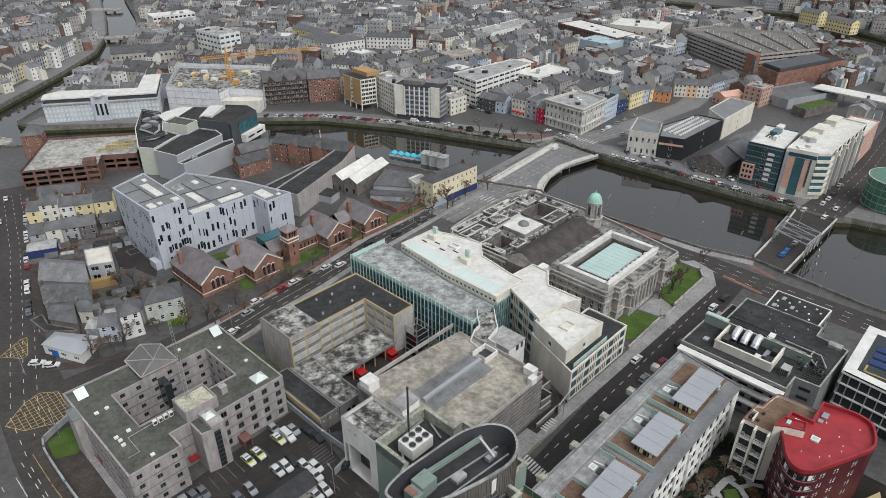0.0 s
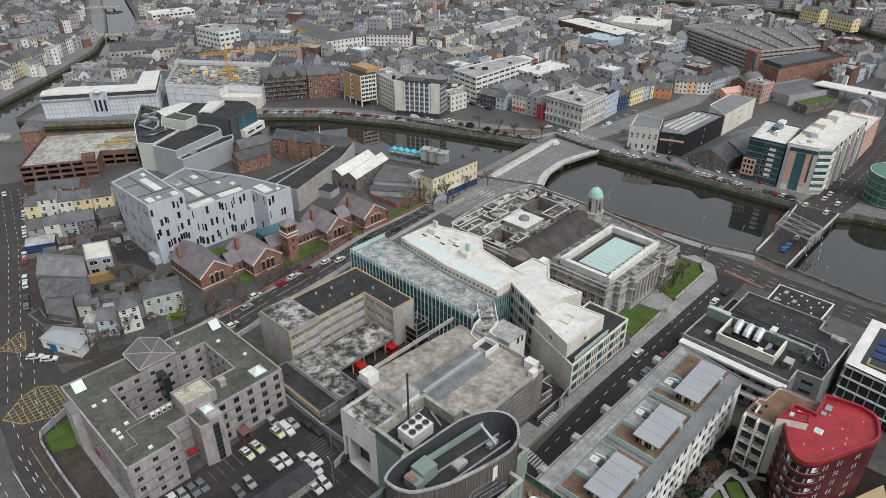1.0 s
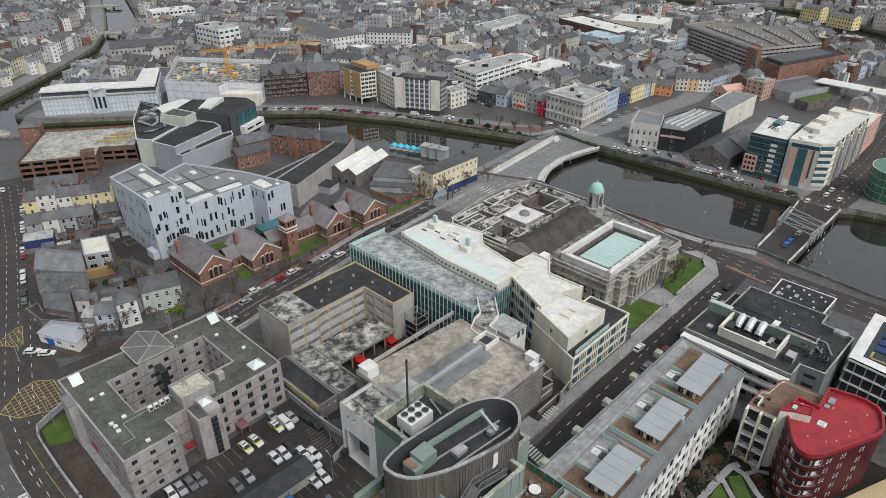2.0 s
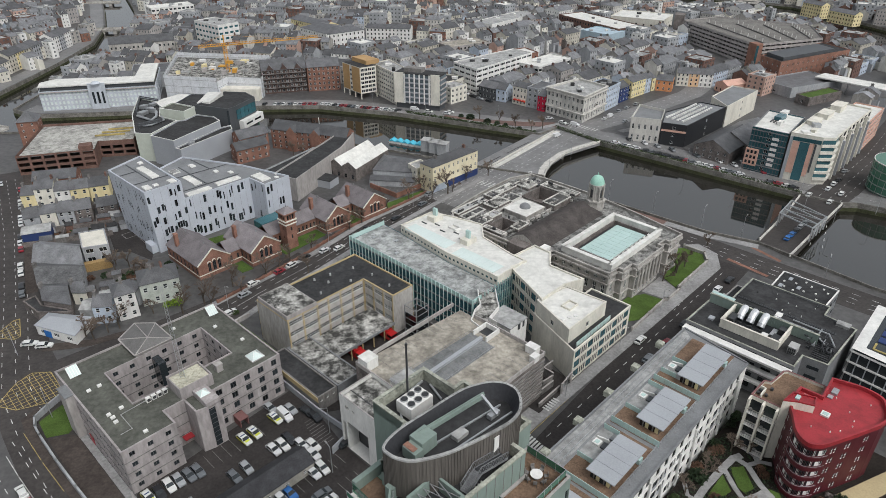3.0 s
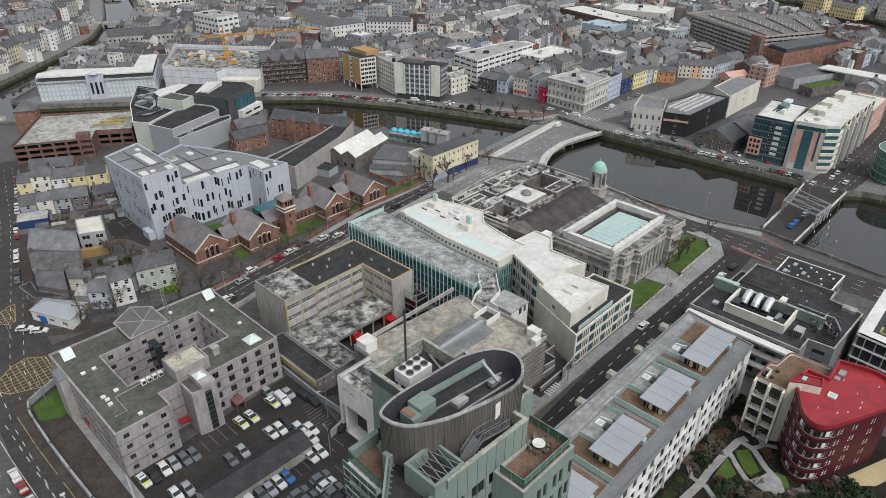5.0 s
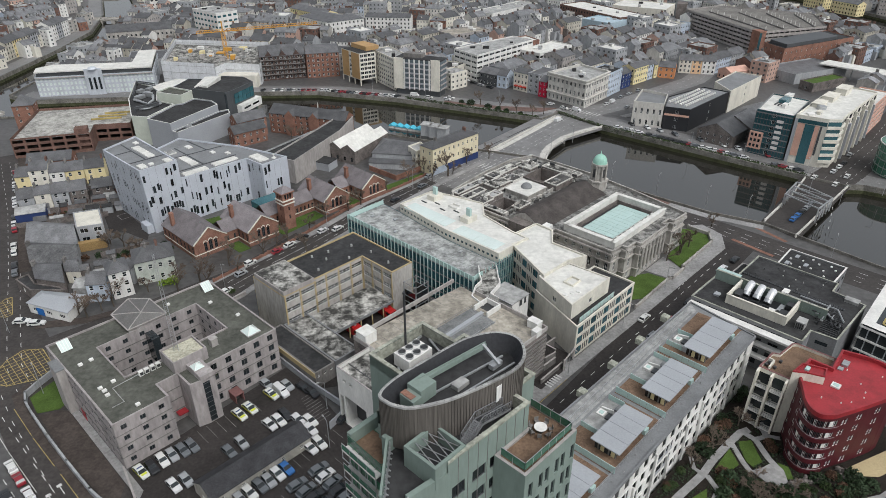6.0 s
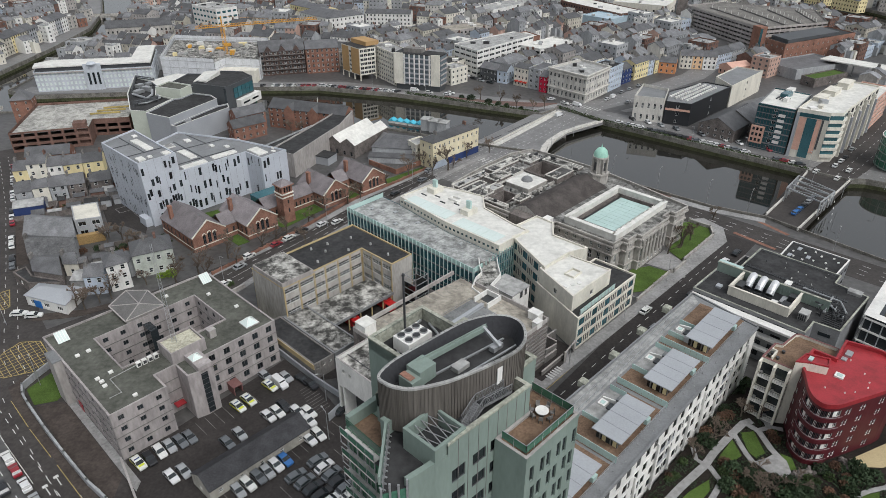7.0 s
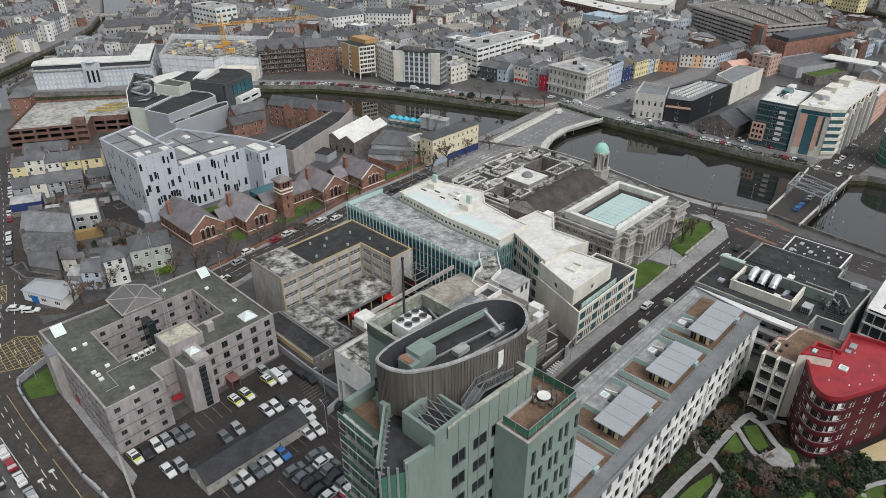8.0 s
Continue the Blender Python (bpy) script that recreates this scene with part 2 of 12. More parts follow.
def part(name, m, mats, parent=None, label=""):
    ob = new(name, m.mesh(name, mats) if isinstance(m, M) else m)
    if parent is not None:
        hang(ob, parent)
    return tagged(ob, label) if label else ob


def sheet(name, poly, z, material, label, category, kind="structure", parent=None, thick=0.0):
    m = M()
    if thick:
        m.prism(poly, z - thick, z)
    else:
        m.face(*[(x, y, z) for x, y in poly])
    return tagged(part(name, m, material, parent), label, category, "", kind)


def inset(poly, d):
    """The polygon (counterclockwise) moved inwards by d."""
    out, n = [], len(poly)
    for i in range(n):
        p, q, r = Vector(poly[i - 1]), Vector(poly[i]), Vector(poly[(i + 1) % n])
        a, b = (q - p).normalized(), (r - q).normalized()
        na, nb = Vector((-a.y, a.x)), Vector((-b.y, b.x))
        k = (na + nb)
        k = k / max(0.3, k.dot(na))
        out.append(tuple(q + k * d))
    return out


def ccw(poly):
    s = sum(a[0] * b[1] - b[0] * a[1] for a, b in zip(poly, poly[1:] + poly[:1]))
    return list(poly) if s > 0 else list(reversed(poly))


def rect(x, y, ang, L, W):
    """A rectangle from its corner: L along the angle (degrees), W to the left of it."""
    c, s = math.cos(radians(ang)), math.sin(radians(ang))
    return [(x, y), (x + c * L, y + s * L), (x + c * L - s * W, y + s * L + c * W), (x - s * W, y + c * W)]


def wall_face(m, p0, p1, z0, z1, holes, depth=0.22):
    """One outer wall face with rectangular openings (s0, s1, za, zb) and their reveals. Outside is to the right of p0 to p1."""
    p0, p1 = Vector(p0), Vector(p1)
    L = (p1 - p0).length
    d = (p1 - p0) / L
    inn = Vector((-d.y, d.x)) * depth

    def at(s, z, k=0.0):
        q = p0 + d * s + inn * k
        return (q.x, q.y, z)

    holes = [h for h in holes if h[0] > 0.02 and h[1] < L - 0.02 and h[2] >= z0 and h[3] <= z1]
    xs = sorted({0.0, L, *[round(v, 3) for h in holes for v in h[:2]]})
    zs = sorted({z0, z1, *[round(v, 3) for h in holes for v in h[2:]]})
    for i in range(len(xs) - 1):
        xm, run = (xs[i] + xs[i + 1]) / 2, None
        col = [h for h in holes if h[0] < xm < h[1]]
        for j in range(len(zs)):
            solid = j < len(zs) - 1 and not any(h[2] < (zs[j] + zs[j + 1]) / 2 < h[3] for h in col)
            if solid and run is None:
                run = zs[j]
            if not solid and run is not None:
                m.face(at(xs[i], run), at(xs[i + 1], run), at(xs[i + 1], zs[j]), at(xs[i], zs[j]))
                run = None
    for a, b, c, e in holes:
        m.face(at(a, c), at(a, c, 1), at(a, e, 1), at(a, e))
        m.face(at(b, c, 1), at(b, c), at(b, e), at(b, e, 1))
        m.face(at(a, c, 1), at(a, c), at(b, c), at(b, c, 1))
        m.face(at(a, e), at(a, e, 1), at(b, e, 1), at(b, e))
    return holes


WINDOWS = {}


def window_mesh(w, h, style, frame_mat, glass_mat):
    key = (round(w, 2), round(h, 2), style, frame_mat.name, glass_mat.name)
    if key not in WINDOWS:
        m, t = M(), 0.07
        m.face((0, 0.2, 0), (w, 0.2, 0), (w, 0.2, h), (0, 0.2, h))
        m.k = 1
        if style != "bare":
            bars = [(0, 0, w, t), (0, h - t, w, h), (0, t, t, h - t), (w - t, t, w, h - t)]
            if "v" in style:
                bars.append((w / 2 - t / 2, t, w / 2 + t / 2, h - t))
            if "w" in style:
                bars += [(w / 3 - t / 2, t, w / 3 + t / 2, h - t), (2 * w / 3 - t / 2, t, 2 * w / 3 + t / 2, h - t)]
            if "h" in style:
                bars.append((t, h * 0.5 - t / 2, w - t, h * 0.5 + t / 2))
            for a, b, c, e in bars:
                m.box(a, 0.1, b, c, 0.19, e)
        if "s" in style:
            m.box(-0.08, -0.1, -0.1, w + 0.08, 0.1, -0.002)
        WINDOWS[key] = m.mesh("window", [glass_mat, frame_mat])
    return WINDOWS[key]


def put_windows(parent, p0, p1, holes, style="v", frame_mat=None, glass_mat=None, name="window"):
    p0, p1 = Vector(p0), Vector(p1)
    d = (p1 - p0).normalized()
    ang = math.atan2(d.y, d.x)
    for a, b, c, e in holes:
        ob = new(name, window_mesh(b - a, e - c, style, frame_mat or FRAME_W, glass_mat or GLASS))
        q = p0 + d * a
        ob.location, ob.rotation_euler = (q.x, q.y, c), (0, 0, ang)
        hang(ob, parent)


TAKEN = []


def rear(p0, p1):
    """Walls that look north, away from the river front: their panes stay in the wall's mesh."""
    d = Vector(p1) - Vector(p0)
    return -d.x * p0[1] - d.y * -p0[0] > 0


def flush_panes(m, p0, p1, holes, depth=0.19):
    """Panes set back in the openings of a far wall, in the wall's second material."""
    d = (Vector(p1) - Vector(p0)).normalized()
    inn = Vector((-d.y, d.x)) * depth
    m.k = 1
    for a, e, lo, hi in holes:
        q, r = Vector(p0) + d * a + inn, Vector(p0) + d * e + inn
        m.face((q.x, q.y, lo), (r.x, r.y, lo), (r.x, r.y, hi), (q.x, q.y, hi))
    m.k = 0


def rows_of(L, h, floors, pitch=3.0, w=1.3, wh=1.5, sill=0.95, z0=0.0, ends=1.0, first=0):
    """Evenly spaced window openings on a wall of length L and height h."""
    n = max(0, int((L - 2 * ends + pitch - w) / pitch))
    if n == 0:
        return []
    step = h / floors
    free = (L - n * w) / n
    return [(free / 2 + i * (w + free), free / 2 + i * (w + free) + w, z0 + f * step + sill, z0 + f * step + min(sill + wh, step - 0.15))
            for f in range(first, floors) for i in range(n)]


def pattern_of(L, h, floors, pattern, wh, sill, z0=0.0, first=0):
    """Openings in a repeated rhythm of widths and gaps along each storey."""
    out, step = [], h / floors
    for f in range(first, floors):
        s, k = 0.7, 0
        while s + pattern[k % len(pattern)][0] < L - 0.4:
            w, gap = pattern[k % len(pattern)]
            out.append((s, s + w, z0 + f * step + sill, z0 + f * step + min(sill + wh, step - 0.15)))
            s += w + gap
            k += 1
    return out


def block(name, label, category, poly, h, wallmat, roofmat, floors=3, pitch=3.2, w=1.4, wh=1.5, sill=1.0, style="v", par=0.5,
          z0=0.0, frame_mat=None, glass_mat=None, blind=(), group="", plant=0, first=0, spec=None, copemat=None, far=False, court=None, depth=0.22):
    """A flat-roofed building: walls with openings, windows, coping and a roof sunk behind the parapet."""
    poly = ccw(poly)
    TAKEN.append(poly)
    cx, cy = sum(p[0] for p in poly) / len(poly), sum(p[1] for p in poly) / len(poly)
    b = thing(name, label, category, (cx, cy, z0), group)
    m, top, n = M(), z0 + h + par, len(poly)
    ins = inset(poly, 0.3)
    for i in range(n):
        p0, p1 = poly[i], poly[(i + 1) % n]
        L = math.dist(p0, p1)
        e = dict(floors=floors, pitch=pitch, w=w, wh=wh, sill=sill, first=first)
        st = style
        if spec and i in spec:
            e.update({k: v for k, v in spec[i].items() if k != "style"})
            st = spec[i].get("style", style)
        pat = e.pop("pattern", None)
        holes = pattern_of(L, h, e["floors"], pat, e["wh"], e["sill"], z0, e["first"]) if pat else [] if i in blind or (spec and i in spec and spec[i] == {}) else rows_of(L, h, z0=z0, **e)
        holes = wall_face(m, p0, p1, z0, top, holes, depth)
        if far or rear(p0, p1):
            flush_panes(m, p0, p1, holes)
        else:
            put_windows(b, p0, p1, holes, st, frame_mat, glass_mat)
        q0, q1 = ins[i], ins[(i + 1) % n]
        m.face((*q1, z0 + h), (*q0, z0 + h), (*q0, top), (*q1, top))
    if court:
        hole = list(reversed(ccw(court)))
        out = inset(list(reversed(hole)), -0.3)
        out = list(reversed(out))
        for i in range(len(hole)):
            p0, p1 = hole[i], hole[(i + 1) % len(hole)]
            holes = wall_face(m, p0, p1, z0, top, rows_of(math.dist(p0, p1), h, floors, pitch, w, wh, sill, z0))
            put_windows(b, p0, p1, holes, style, frame_mat, glass_mat)
            q0, q1 = out[i], out[(i + 1) % len(hole)]
            m.face((*q1, z0 + h), (*q0, z0 + h), (*q0, top), (*q1, top))
            m.face((*p0, top), (*p1, top), (*q1, top), (*q0, top))
    part("wall", m, [wallmat, glass_mat or GLASS], b)
    m = M()
    out = inset(poly, -0.06)
    for i in range(n):
        j = (i + 1) % n
        m.face((*out[i], top + 0.08), (*out[j], top + 0.08), (*inset(poly, 0.36)[j], top + 0.08), (*inset(poly, 0.36)[i], top + 0.08))
        m.face((*out[i], top), (*out[j], top), (*out[j], top + 0.08), (*out[i], top + 0.08))
    part("coping", m, copemat or wallmat, b)
    m = M()
    m.flat([ins] + ([list(reversed(inset(ccw(court), -0.3)))] if court else []), z0 + h)
    part("roof", m, roofmat, b)
    rng = random.Random(int(abs(cx * 7 + cy * 13)))
    for _ in range(plant):
        u, v = rng.uniform(0.2, 0.8), rng.uniform(0.2, 0.8)
        x = (poly[0][0] * (1 - u) + poly[1][0] * u) * (1 - v) + (poly[-1][0] * (1 - u) + poly[2][0] * u) * v
        y = (poly[0][1] * (1 - u) + poly[1][1] * u) * (1 - v) + (poly[-1][1] * (1 - u) + poly[2][1] * u) * v
        m = M()
        a, c, k = rng.uniform(0.6, 2), rng.uniform(0.6, 1.6), rng.uniform(0.5, 1.6)
        m.box(x - a, y - c, z0 + h, x + a, y + c, z0 + h + k)
        m.box(x - a - 0.08, y - c - 0.08, z0 + h + k, x + a + 0.08, y + c + 0.08, z0 + h + k + 0.1)
        part("roof_plant", m, rng.choice([METAL, FELT_L, FELT, WHITE]), b)
    return b


def house(name, label, category, poly, h, rise, wallmat, roofmat, floors=2, pitch=3.0, w=1.1, wh=1.5, style="h", z0=0.0, hip=0.0,
          chimneys=1, blind=(), group="", frame_mat=None, over=0.25, far=False):
    """A pitched house: poly's first edge is the front, the ridge runs along it. hip: how far the ridge stops short of the ends."""
    c = [Vector(p) for p in poly]
    TAKEN.append(ccw(list(poly)))
    cx, cy = (c[0].x + c[2].x) / 2, (c[0].y + c[2].y) / 2
    b = thing(name, label, category, (cx, cy, z0), group)
    m, top = M(), z0 + h
    for i in range(4):
        p0, p1 = poly[i], poly[(i + 1) % 4]
        holes = [] if i in blind else rows_of(math.dist(p0, p1), h, floors, pitch, w, wh, 0.9, z0, 0.8)
        holes = wall_face(m, p0, p1, z0, top, holes, 0.2)
        if far or rear(p0, p1):
            flush_panes(m, p0, p1, holes)
        else:
            put_windows(b, p0, p1, holes, style, frame_mat)
    e0, e1 = (c[0] + c[3]) / 2, (c[1] + c[2]) / 2
    d = (e1 - e0).normalized()
    r0, r1 = e0 + d * hip, e1 - d * hip
    zr = top + rise
    if hip <= 0:
        m.face((*c[3], top), (*c[0], top), (*e0, zr))
        m.face((*c[1], top), (*c[2], top), (*e1, zr))
    part("wall", m, [wallmat, GLASS], b)
    m = M()
    side = Vector((-d.y, d.x))
    k = rise / (math.dist(c[0], c[3]) / 2)
    lo, g = top - over * k, 0.12 if hip <= 0 else over
    f0, f1 = c[0] - side * over - d * g, c[1] - side * over + d * g
    k2, k3 = c[2] + side * over + d * g, c[3] + side * over - d * g
    a0, a1 = (r0 - d * g, r1 + d * g) if hip <= 0 else (r0, r1)
    t = 0.14
    m.face((*f0, lo + t), (*f1, lo + t), (*a1, zr + t), (*a0, zr + t))
    m.face((*k2, lo + t), (*k3, lo + t), (*a0, zr + t), (*a1, zr + t))
    if hip > 0:
        m.face((*f1, lo + t), (*k2, lo + t), (*a1, zr + t))
        m.face((*k3, lo + t), (*f0, lo + t), (*a0, zr + t))
    for p, q in ((f0, f1), (f1, k2), (k2, k3), (k3, f0)):
        if hip > 0 or (p, q) in ((f0, f1), (k2, k3)):
            m.face((*p, lo), (*q, lo), (*q, lo + t), (*p, lo + t))
    if hip <= 0:
        for p, a, q in ((k3, a0, f0), (f1, a1, k2)):
            m.face((*p, lo), (*a, zr), (*a, zr + t), (*p, lo + t))
            m.face((*a, zr), (*q, lo), (*q, lo + t), (*a, zr + t))
    part("roof", m, roofmat, b)
    for i in range(chimneys):
        s = (0.6, math.dist(r0, r1) - 0.6, math.dist(r0, r1) / 2)[i % 3]
        q = r0 + d * s
        m = M()
        ax, ay = d * 0.35, side * 0.75
        ring = [q - ax - ay, q + ax - ay, q + ax + ay, q - ax + ay]
        m.prism([tuple(p) for p in ring], zr - 0.5, zr + 1.1)
        m.prism(inset([tuple(p) for p in ring], -0.08), zr + 1.1, zr + 1.25)
        for o in (-0.4, 0.0, 0.4):
            p = q + side * o
            m.cyl(p.x, p.y, zr + 1.2, zr + 1.65, 0.13, 0.1, 6)
        part("chimney", m, BRICK_B if i % 2 else CONC_D, b)
    return b
# ---------------------------------------------------------------- ground, rivers, roads
SOUTH = [(-470, 1000), (-395, 801), (-335, 680), (-298, 600), (-276, 530), (-271, 467), (-270, 427), (-270, 389), (-276, 345), (-240, 322), (-176, 324), (-165, 346), (-106, 340), (-92, 323),
         (-42, 305), (0, 286), (13, 279), (44, 267), (46, 261.5), (50, 255), (55, 249), (66, 242.5), (86, 225), (98, 215), (114, 206.5), (121.5, 197.5), (138.5, 176.5), (180, 143), (330, 30),
         (380, 95), (250, 180), (205, 213), (176, 233), (167.5, 238), (160, 238.5), (149, 247), (78.5, 308), (60, 330), (50, 320), (-26, 354), (-71, 367), (-106, 366), (-165, 357), (-225, 350),
         (-243, 360), (-244, 400), (-247, 450), (-250, 500), (-262, 545), (-276, 614), (-307, 681), (-366, 795), (-440, 1000)]
NORTH = [(60, 768), (262, 703), (317, 615), (333, 494), (345, 420), (360, 330), (520, 60), (560, 90), (420, 340), (402, 430), (388, 560), (356, 700),
         (262, 765), (60, 830)]
LOW = -2.8
EDGE = [(-4000, -900), (4000, -900), (4000, 4500), (-4000, 4500)]


def ground_sheet():
    bm = bmesh.new()
    for ring in (EDGE, SOUTH, NORTH):
        vs = [bm.verts.new((x, y, 0)) for x, y in ring]
        for i in range(len(vs)):
            bm.edges.new((vs[i - 1], vs[i]))
    bmesh.ops.triangle_fill(bm, use_beauty=True, edges=bm.edges[:])
    for f in bm.faces:
        if f.normal.z < 0:
            f.normal_flip()
    me = bpy.data.meshes.new("ground")
    bm.to_mesh(me)
    bm.free()
    me.materials.append(GROUND)
    return tagged(new("ground", me), "grey town ground between the buildings", "ground", "", "structure")


ground_sheet()
for ring, lab in ((SOUTH, "dark still river water in the south channel"), (NORTH, "dark river water in the north channel")):
    m = M()
    m.face(*[(x, y, LOW) for x, y in ccw(ring)])
    tagged(part("water", m, WATER), lab, "river", "", "structure")
    m = M()
    ring = ccw(ring)
    for i in range(len(ring)):
        a, b = Vector(ring[i]), Vector(ring[(i + 1) % len(ring)])
        d = (b - a).normalized()
        s = Vector((d.y, -d.x))
        m.k = 0
        m.face((*(b), LOW - 1), (*(a), LOW - 1), (*(a), 0), (*(b), 0))
        # quay parapet
        p = [a + s * 0.05, b + s * 0.05, b + s * 0.5, a + s * 0.5]
        m.prism(ccw([tuple(q) for q in p]), 0, 0.95)
        m.k = 1
        q = [a - s * 0.25, b - s * 0.25, b, a]
        m.prism(ccw([tuple(v) for v in q]), LOW - 1, LOW + 1.5)
    tagged(part("quay_wall", m, [QUAY, WEED]), "weathered limestone quay wall with a weedy tide line", "quay wall", "", "structure")


def road(name, poly, z, material, label, category="road"):
    m = M()
    m.face(*[(x, y, z) for x, y in ccw(poly)])
    return tagged(part(name, m, material), label, category, "", "structure")


def line_poly(pts, w):
    """A ribbon of width w along the points."""
    L, R = [], []
    for i, p in enumerate(pts):
        a = Vector(pts[max(0, i - 1)])
        b = Vector(pts[min(len(pts) - 1, i + 1)])
        d = (b - a).normalized()
        s = Vector((-d.y, d.x)) * w / 2
        L.append(tuple(Vector(p) + s))
        R.append(tuple(Vector(p) - s))
    return L, R


def ribbon(name, pts, w, z, material, label, category="road", thick=0.0):
    L, R = line_poly(pts, w)
    m = M()
    for i in range(len(pts) - 1):
        m.face((*R[i], z), (*R[i + 1], z), (*L[i + 1], z), (*L[i], z))
        if thick:
            m.face((*R[i], z - thick), (*R[i + 1], z - thick), (*R[i + 1], z), (*R[i], z))
            m.face((*L[i + 1], z - thick), (*L[i], z - thick), (*L[i], z), (*L[i + 1], z))
    return tagged(part(name, m, material), label, category, "", "structure")


ANGLESEA = [(2, 78), (26, 108), (58, 146), (99, 192)]
MAIN = [(-104, 133), (-82, 152), (-60, 172), (-45, 196), (-23, 226), (20, 278), (60, 322)]
WEST = [(-196, 270), (-172, 228), (-139, 176), (-118, 142), (-98, 118), (-64, 80), (-48, 60)]
QUAYS = [(24, 262), (50, 240), (74, 222), (96, 203), (132, 168), (190, 118)]
NQUAY = [(-236, 364), (-225, 362), (-165, 366), (-105, 374), (-60, 374), (-20, 362), (50, 336), (86, 317), (156, 258), (205, 218)]
ribbon("road", ANGLESEA, 11.5, 0.03, ASPHALT_NEW, "dark new asphalt street beside the offices")
ribbon("road", MAIN[:4], 15, 0.025, ASPHALT, "grey asphalt main street with lane markings")
ribbon("road", WEST, 17, 0.02, ASPHALT, "wide grey asphalt road with turning lanes")
ribbon("road", QUAYS, 13, 0.015, ASPHALT, "asphalt quay road beside the river")
ribbon("road", NQUAY, 12, 0.018, WORN, "asphalt road along the north quay")
ribbon("road", [(60, 322), (95, 345), (150, 392), (230, 500)], 14, 0.022, WORN, "asphalt street running into the town centre")
ribbon("road", [(152, 240), (168, 254), (205, 290), (300, 400)], 16, 0.022, ASPHALT, "asphalt street beyond the road bridge")
# ---------------------------------------------------------------- police station
def simple(name, m, mats, label, category, group="", kind=""):
    """A thing of one mesh, kept in world metres."""
    return tagged(part(name, m, mats), label, category, group, kind)


MAUVE = mat("mauve_grey_concrete", (0.355, 0.325, 0.318), 0.85, var=0.2, big=0.1, fine=1.5, stain=0.3, stretch=0.3)
PS = block("police_station", "grey concrete police station round a square courtyard", "police station",
           P((24, 114.3), (36, 114.3), (36, 119.6), (40.6, 119.6), (40.6, 114.2), (43, 113.6), (46.3, 113.6), (46.3, 117.8), (65, 117.8), (65, 150), (24, 151.3)),
           12, MAUVE, FELT_G, floors=4, pitch=3.7, w=1.2, wh=1.2, sill=1.1, par=0.35, frame_mat=FRAME_D,
           spec={1: dict(pitch=2.6), 7: dict(pitch=3.4, w=1.5, wh=1.7, sill=0.9), 0: dict(pitch=3.0), 2: {}, 3: {}, 5: {}, 4: {}, 6: {}}, court=P((32.3, 127.2), (57, 127.2), (57, 142), (32.3, 142)), depth=0.4)
for z in (3.05, 6.0, 9.0):
    for a, b in (((24, 114.3), (36, 114.3)), ((46.3, 117.8), (65, 117.8)), ((24, 151.3), (24, 114.3)), ((65, 117.8), (65, 150)), ((36, 119.6), (40.6, 119.6)), ((32.3, 142), (57, 142)), ((57, 142), (57, 127.2))):
        m = M()
        m.bar((*W(*a), z), (*W(*b), z), 0.16, 0.2)
        part("string_course", m, CONC_D, PS)
m = M()
m.ubox(43.3, 113.45, 0.5, 44.8, 113.6, 11.6)
part("stair_glazing", m, GLASS, PS, "tall dark glazed stair strip")
for k in range(9):
    m = M()
    m.ubox(43.3, 113.36, 0.5 + k * 1.35, 44.8, 113.44, 0.6 + k * 1.35)
    part("transom", m, FRAME_D, PS)
m = M()
m.prism(P((43, 113.6), (46.3, 113.6), (46.3, 121), (43, 121)), 12, 13.4)
part("stair_head", m, MAUVE, PS)
m = M()
m.k = 0
hips = P((40, 142.6), (49.2, 142.6), (49.2, 151.6), (45.6, 155.2), (40, 151.6))
m.prism(hips, 11.5, 13.0)
m.k = 1
out = inset(hips, -0.3)
apex = W(44.5, 144.8)
for i in range(5):
    mh = M()
    mh.bar((*out[i], 13.04), (*apex, 14.74), 0.22, 0.12)
    mh.bar((*out[i], 13.04), (*out[(i + 1) % 5], 13.04), 0.3, 0.16)
    part("roof_edge", mh, CONC, PS)
    a, b = out[i], out[(i + 1) % 5]
    m.face((*a, 13.0), (*b, 13.0), (*apex, 14.7))
part("hall_roof", m, [CONC, mat("grey_brown_sheet", (0.15, 0.145, 0.14), 0.6, var=0.2, stain=0.2)], PS, "weathered grey roof of the drill hall")
m = M()
m.ubox(40.4, 120, 12, 48.4, 126.7, 14.6)
part("tank_room", m, MAUVE, PS)
m = M()
for a in ((40.4, 120, 48.4, 120.3), (40.4, 126.4, 48.4, 126.7), (40.4, 120.3, 40.7, 126.4), (48.1, 120.3, 48.4, 126.4)):
    m.ubox(a[0], a[1], 14.6, a[2], a[3], 15.2)
part("parapet", m, MAUVE, PS)
m = M()
m.ubox(40.8, 120.4, 14.6, 48, 126.3, 14.72)
part("tank_roof", m, mat("pale_lichen_felt", (0.5, 0.48, 0.38), 0.85, var=0.3, big=0.5, fine=2, stain=0.4), PS, "lichen-covered tank room roof")


# stair projection with a red door on the west front
m = M()
m.ubox(22.2, 139.6, 0, 24, 144.4, 12.2)
m.k = 1
m.ubox(22.1, 139.5, 12.2, 24.1, 144.5, 12.5)
part("stair_projection", m, [CONC, LEAD], PS, "narrow stair projection with a glazed top")
m = M()
m.ubox(23.86, 134.6, 0, 23.98, 136.6, 2.5)
part("side_door", m, REDPAINT, PS, "red side door")


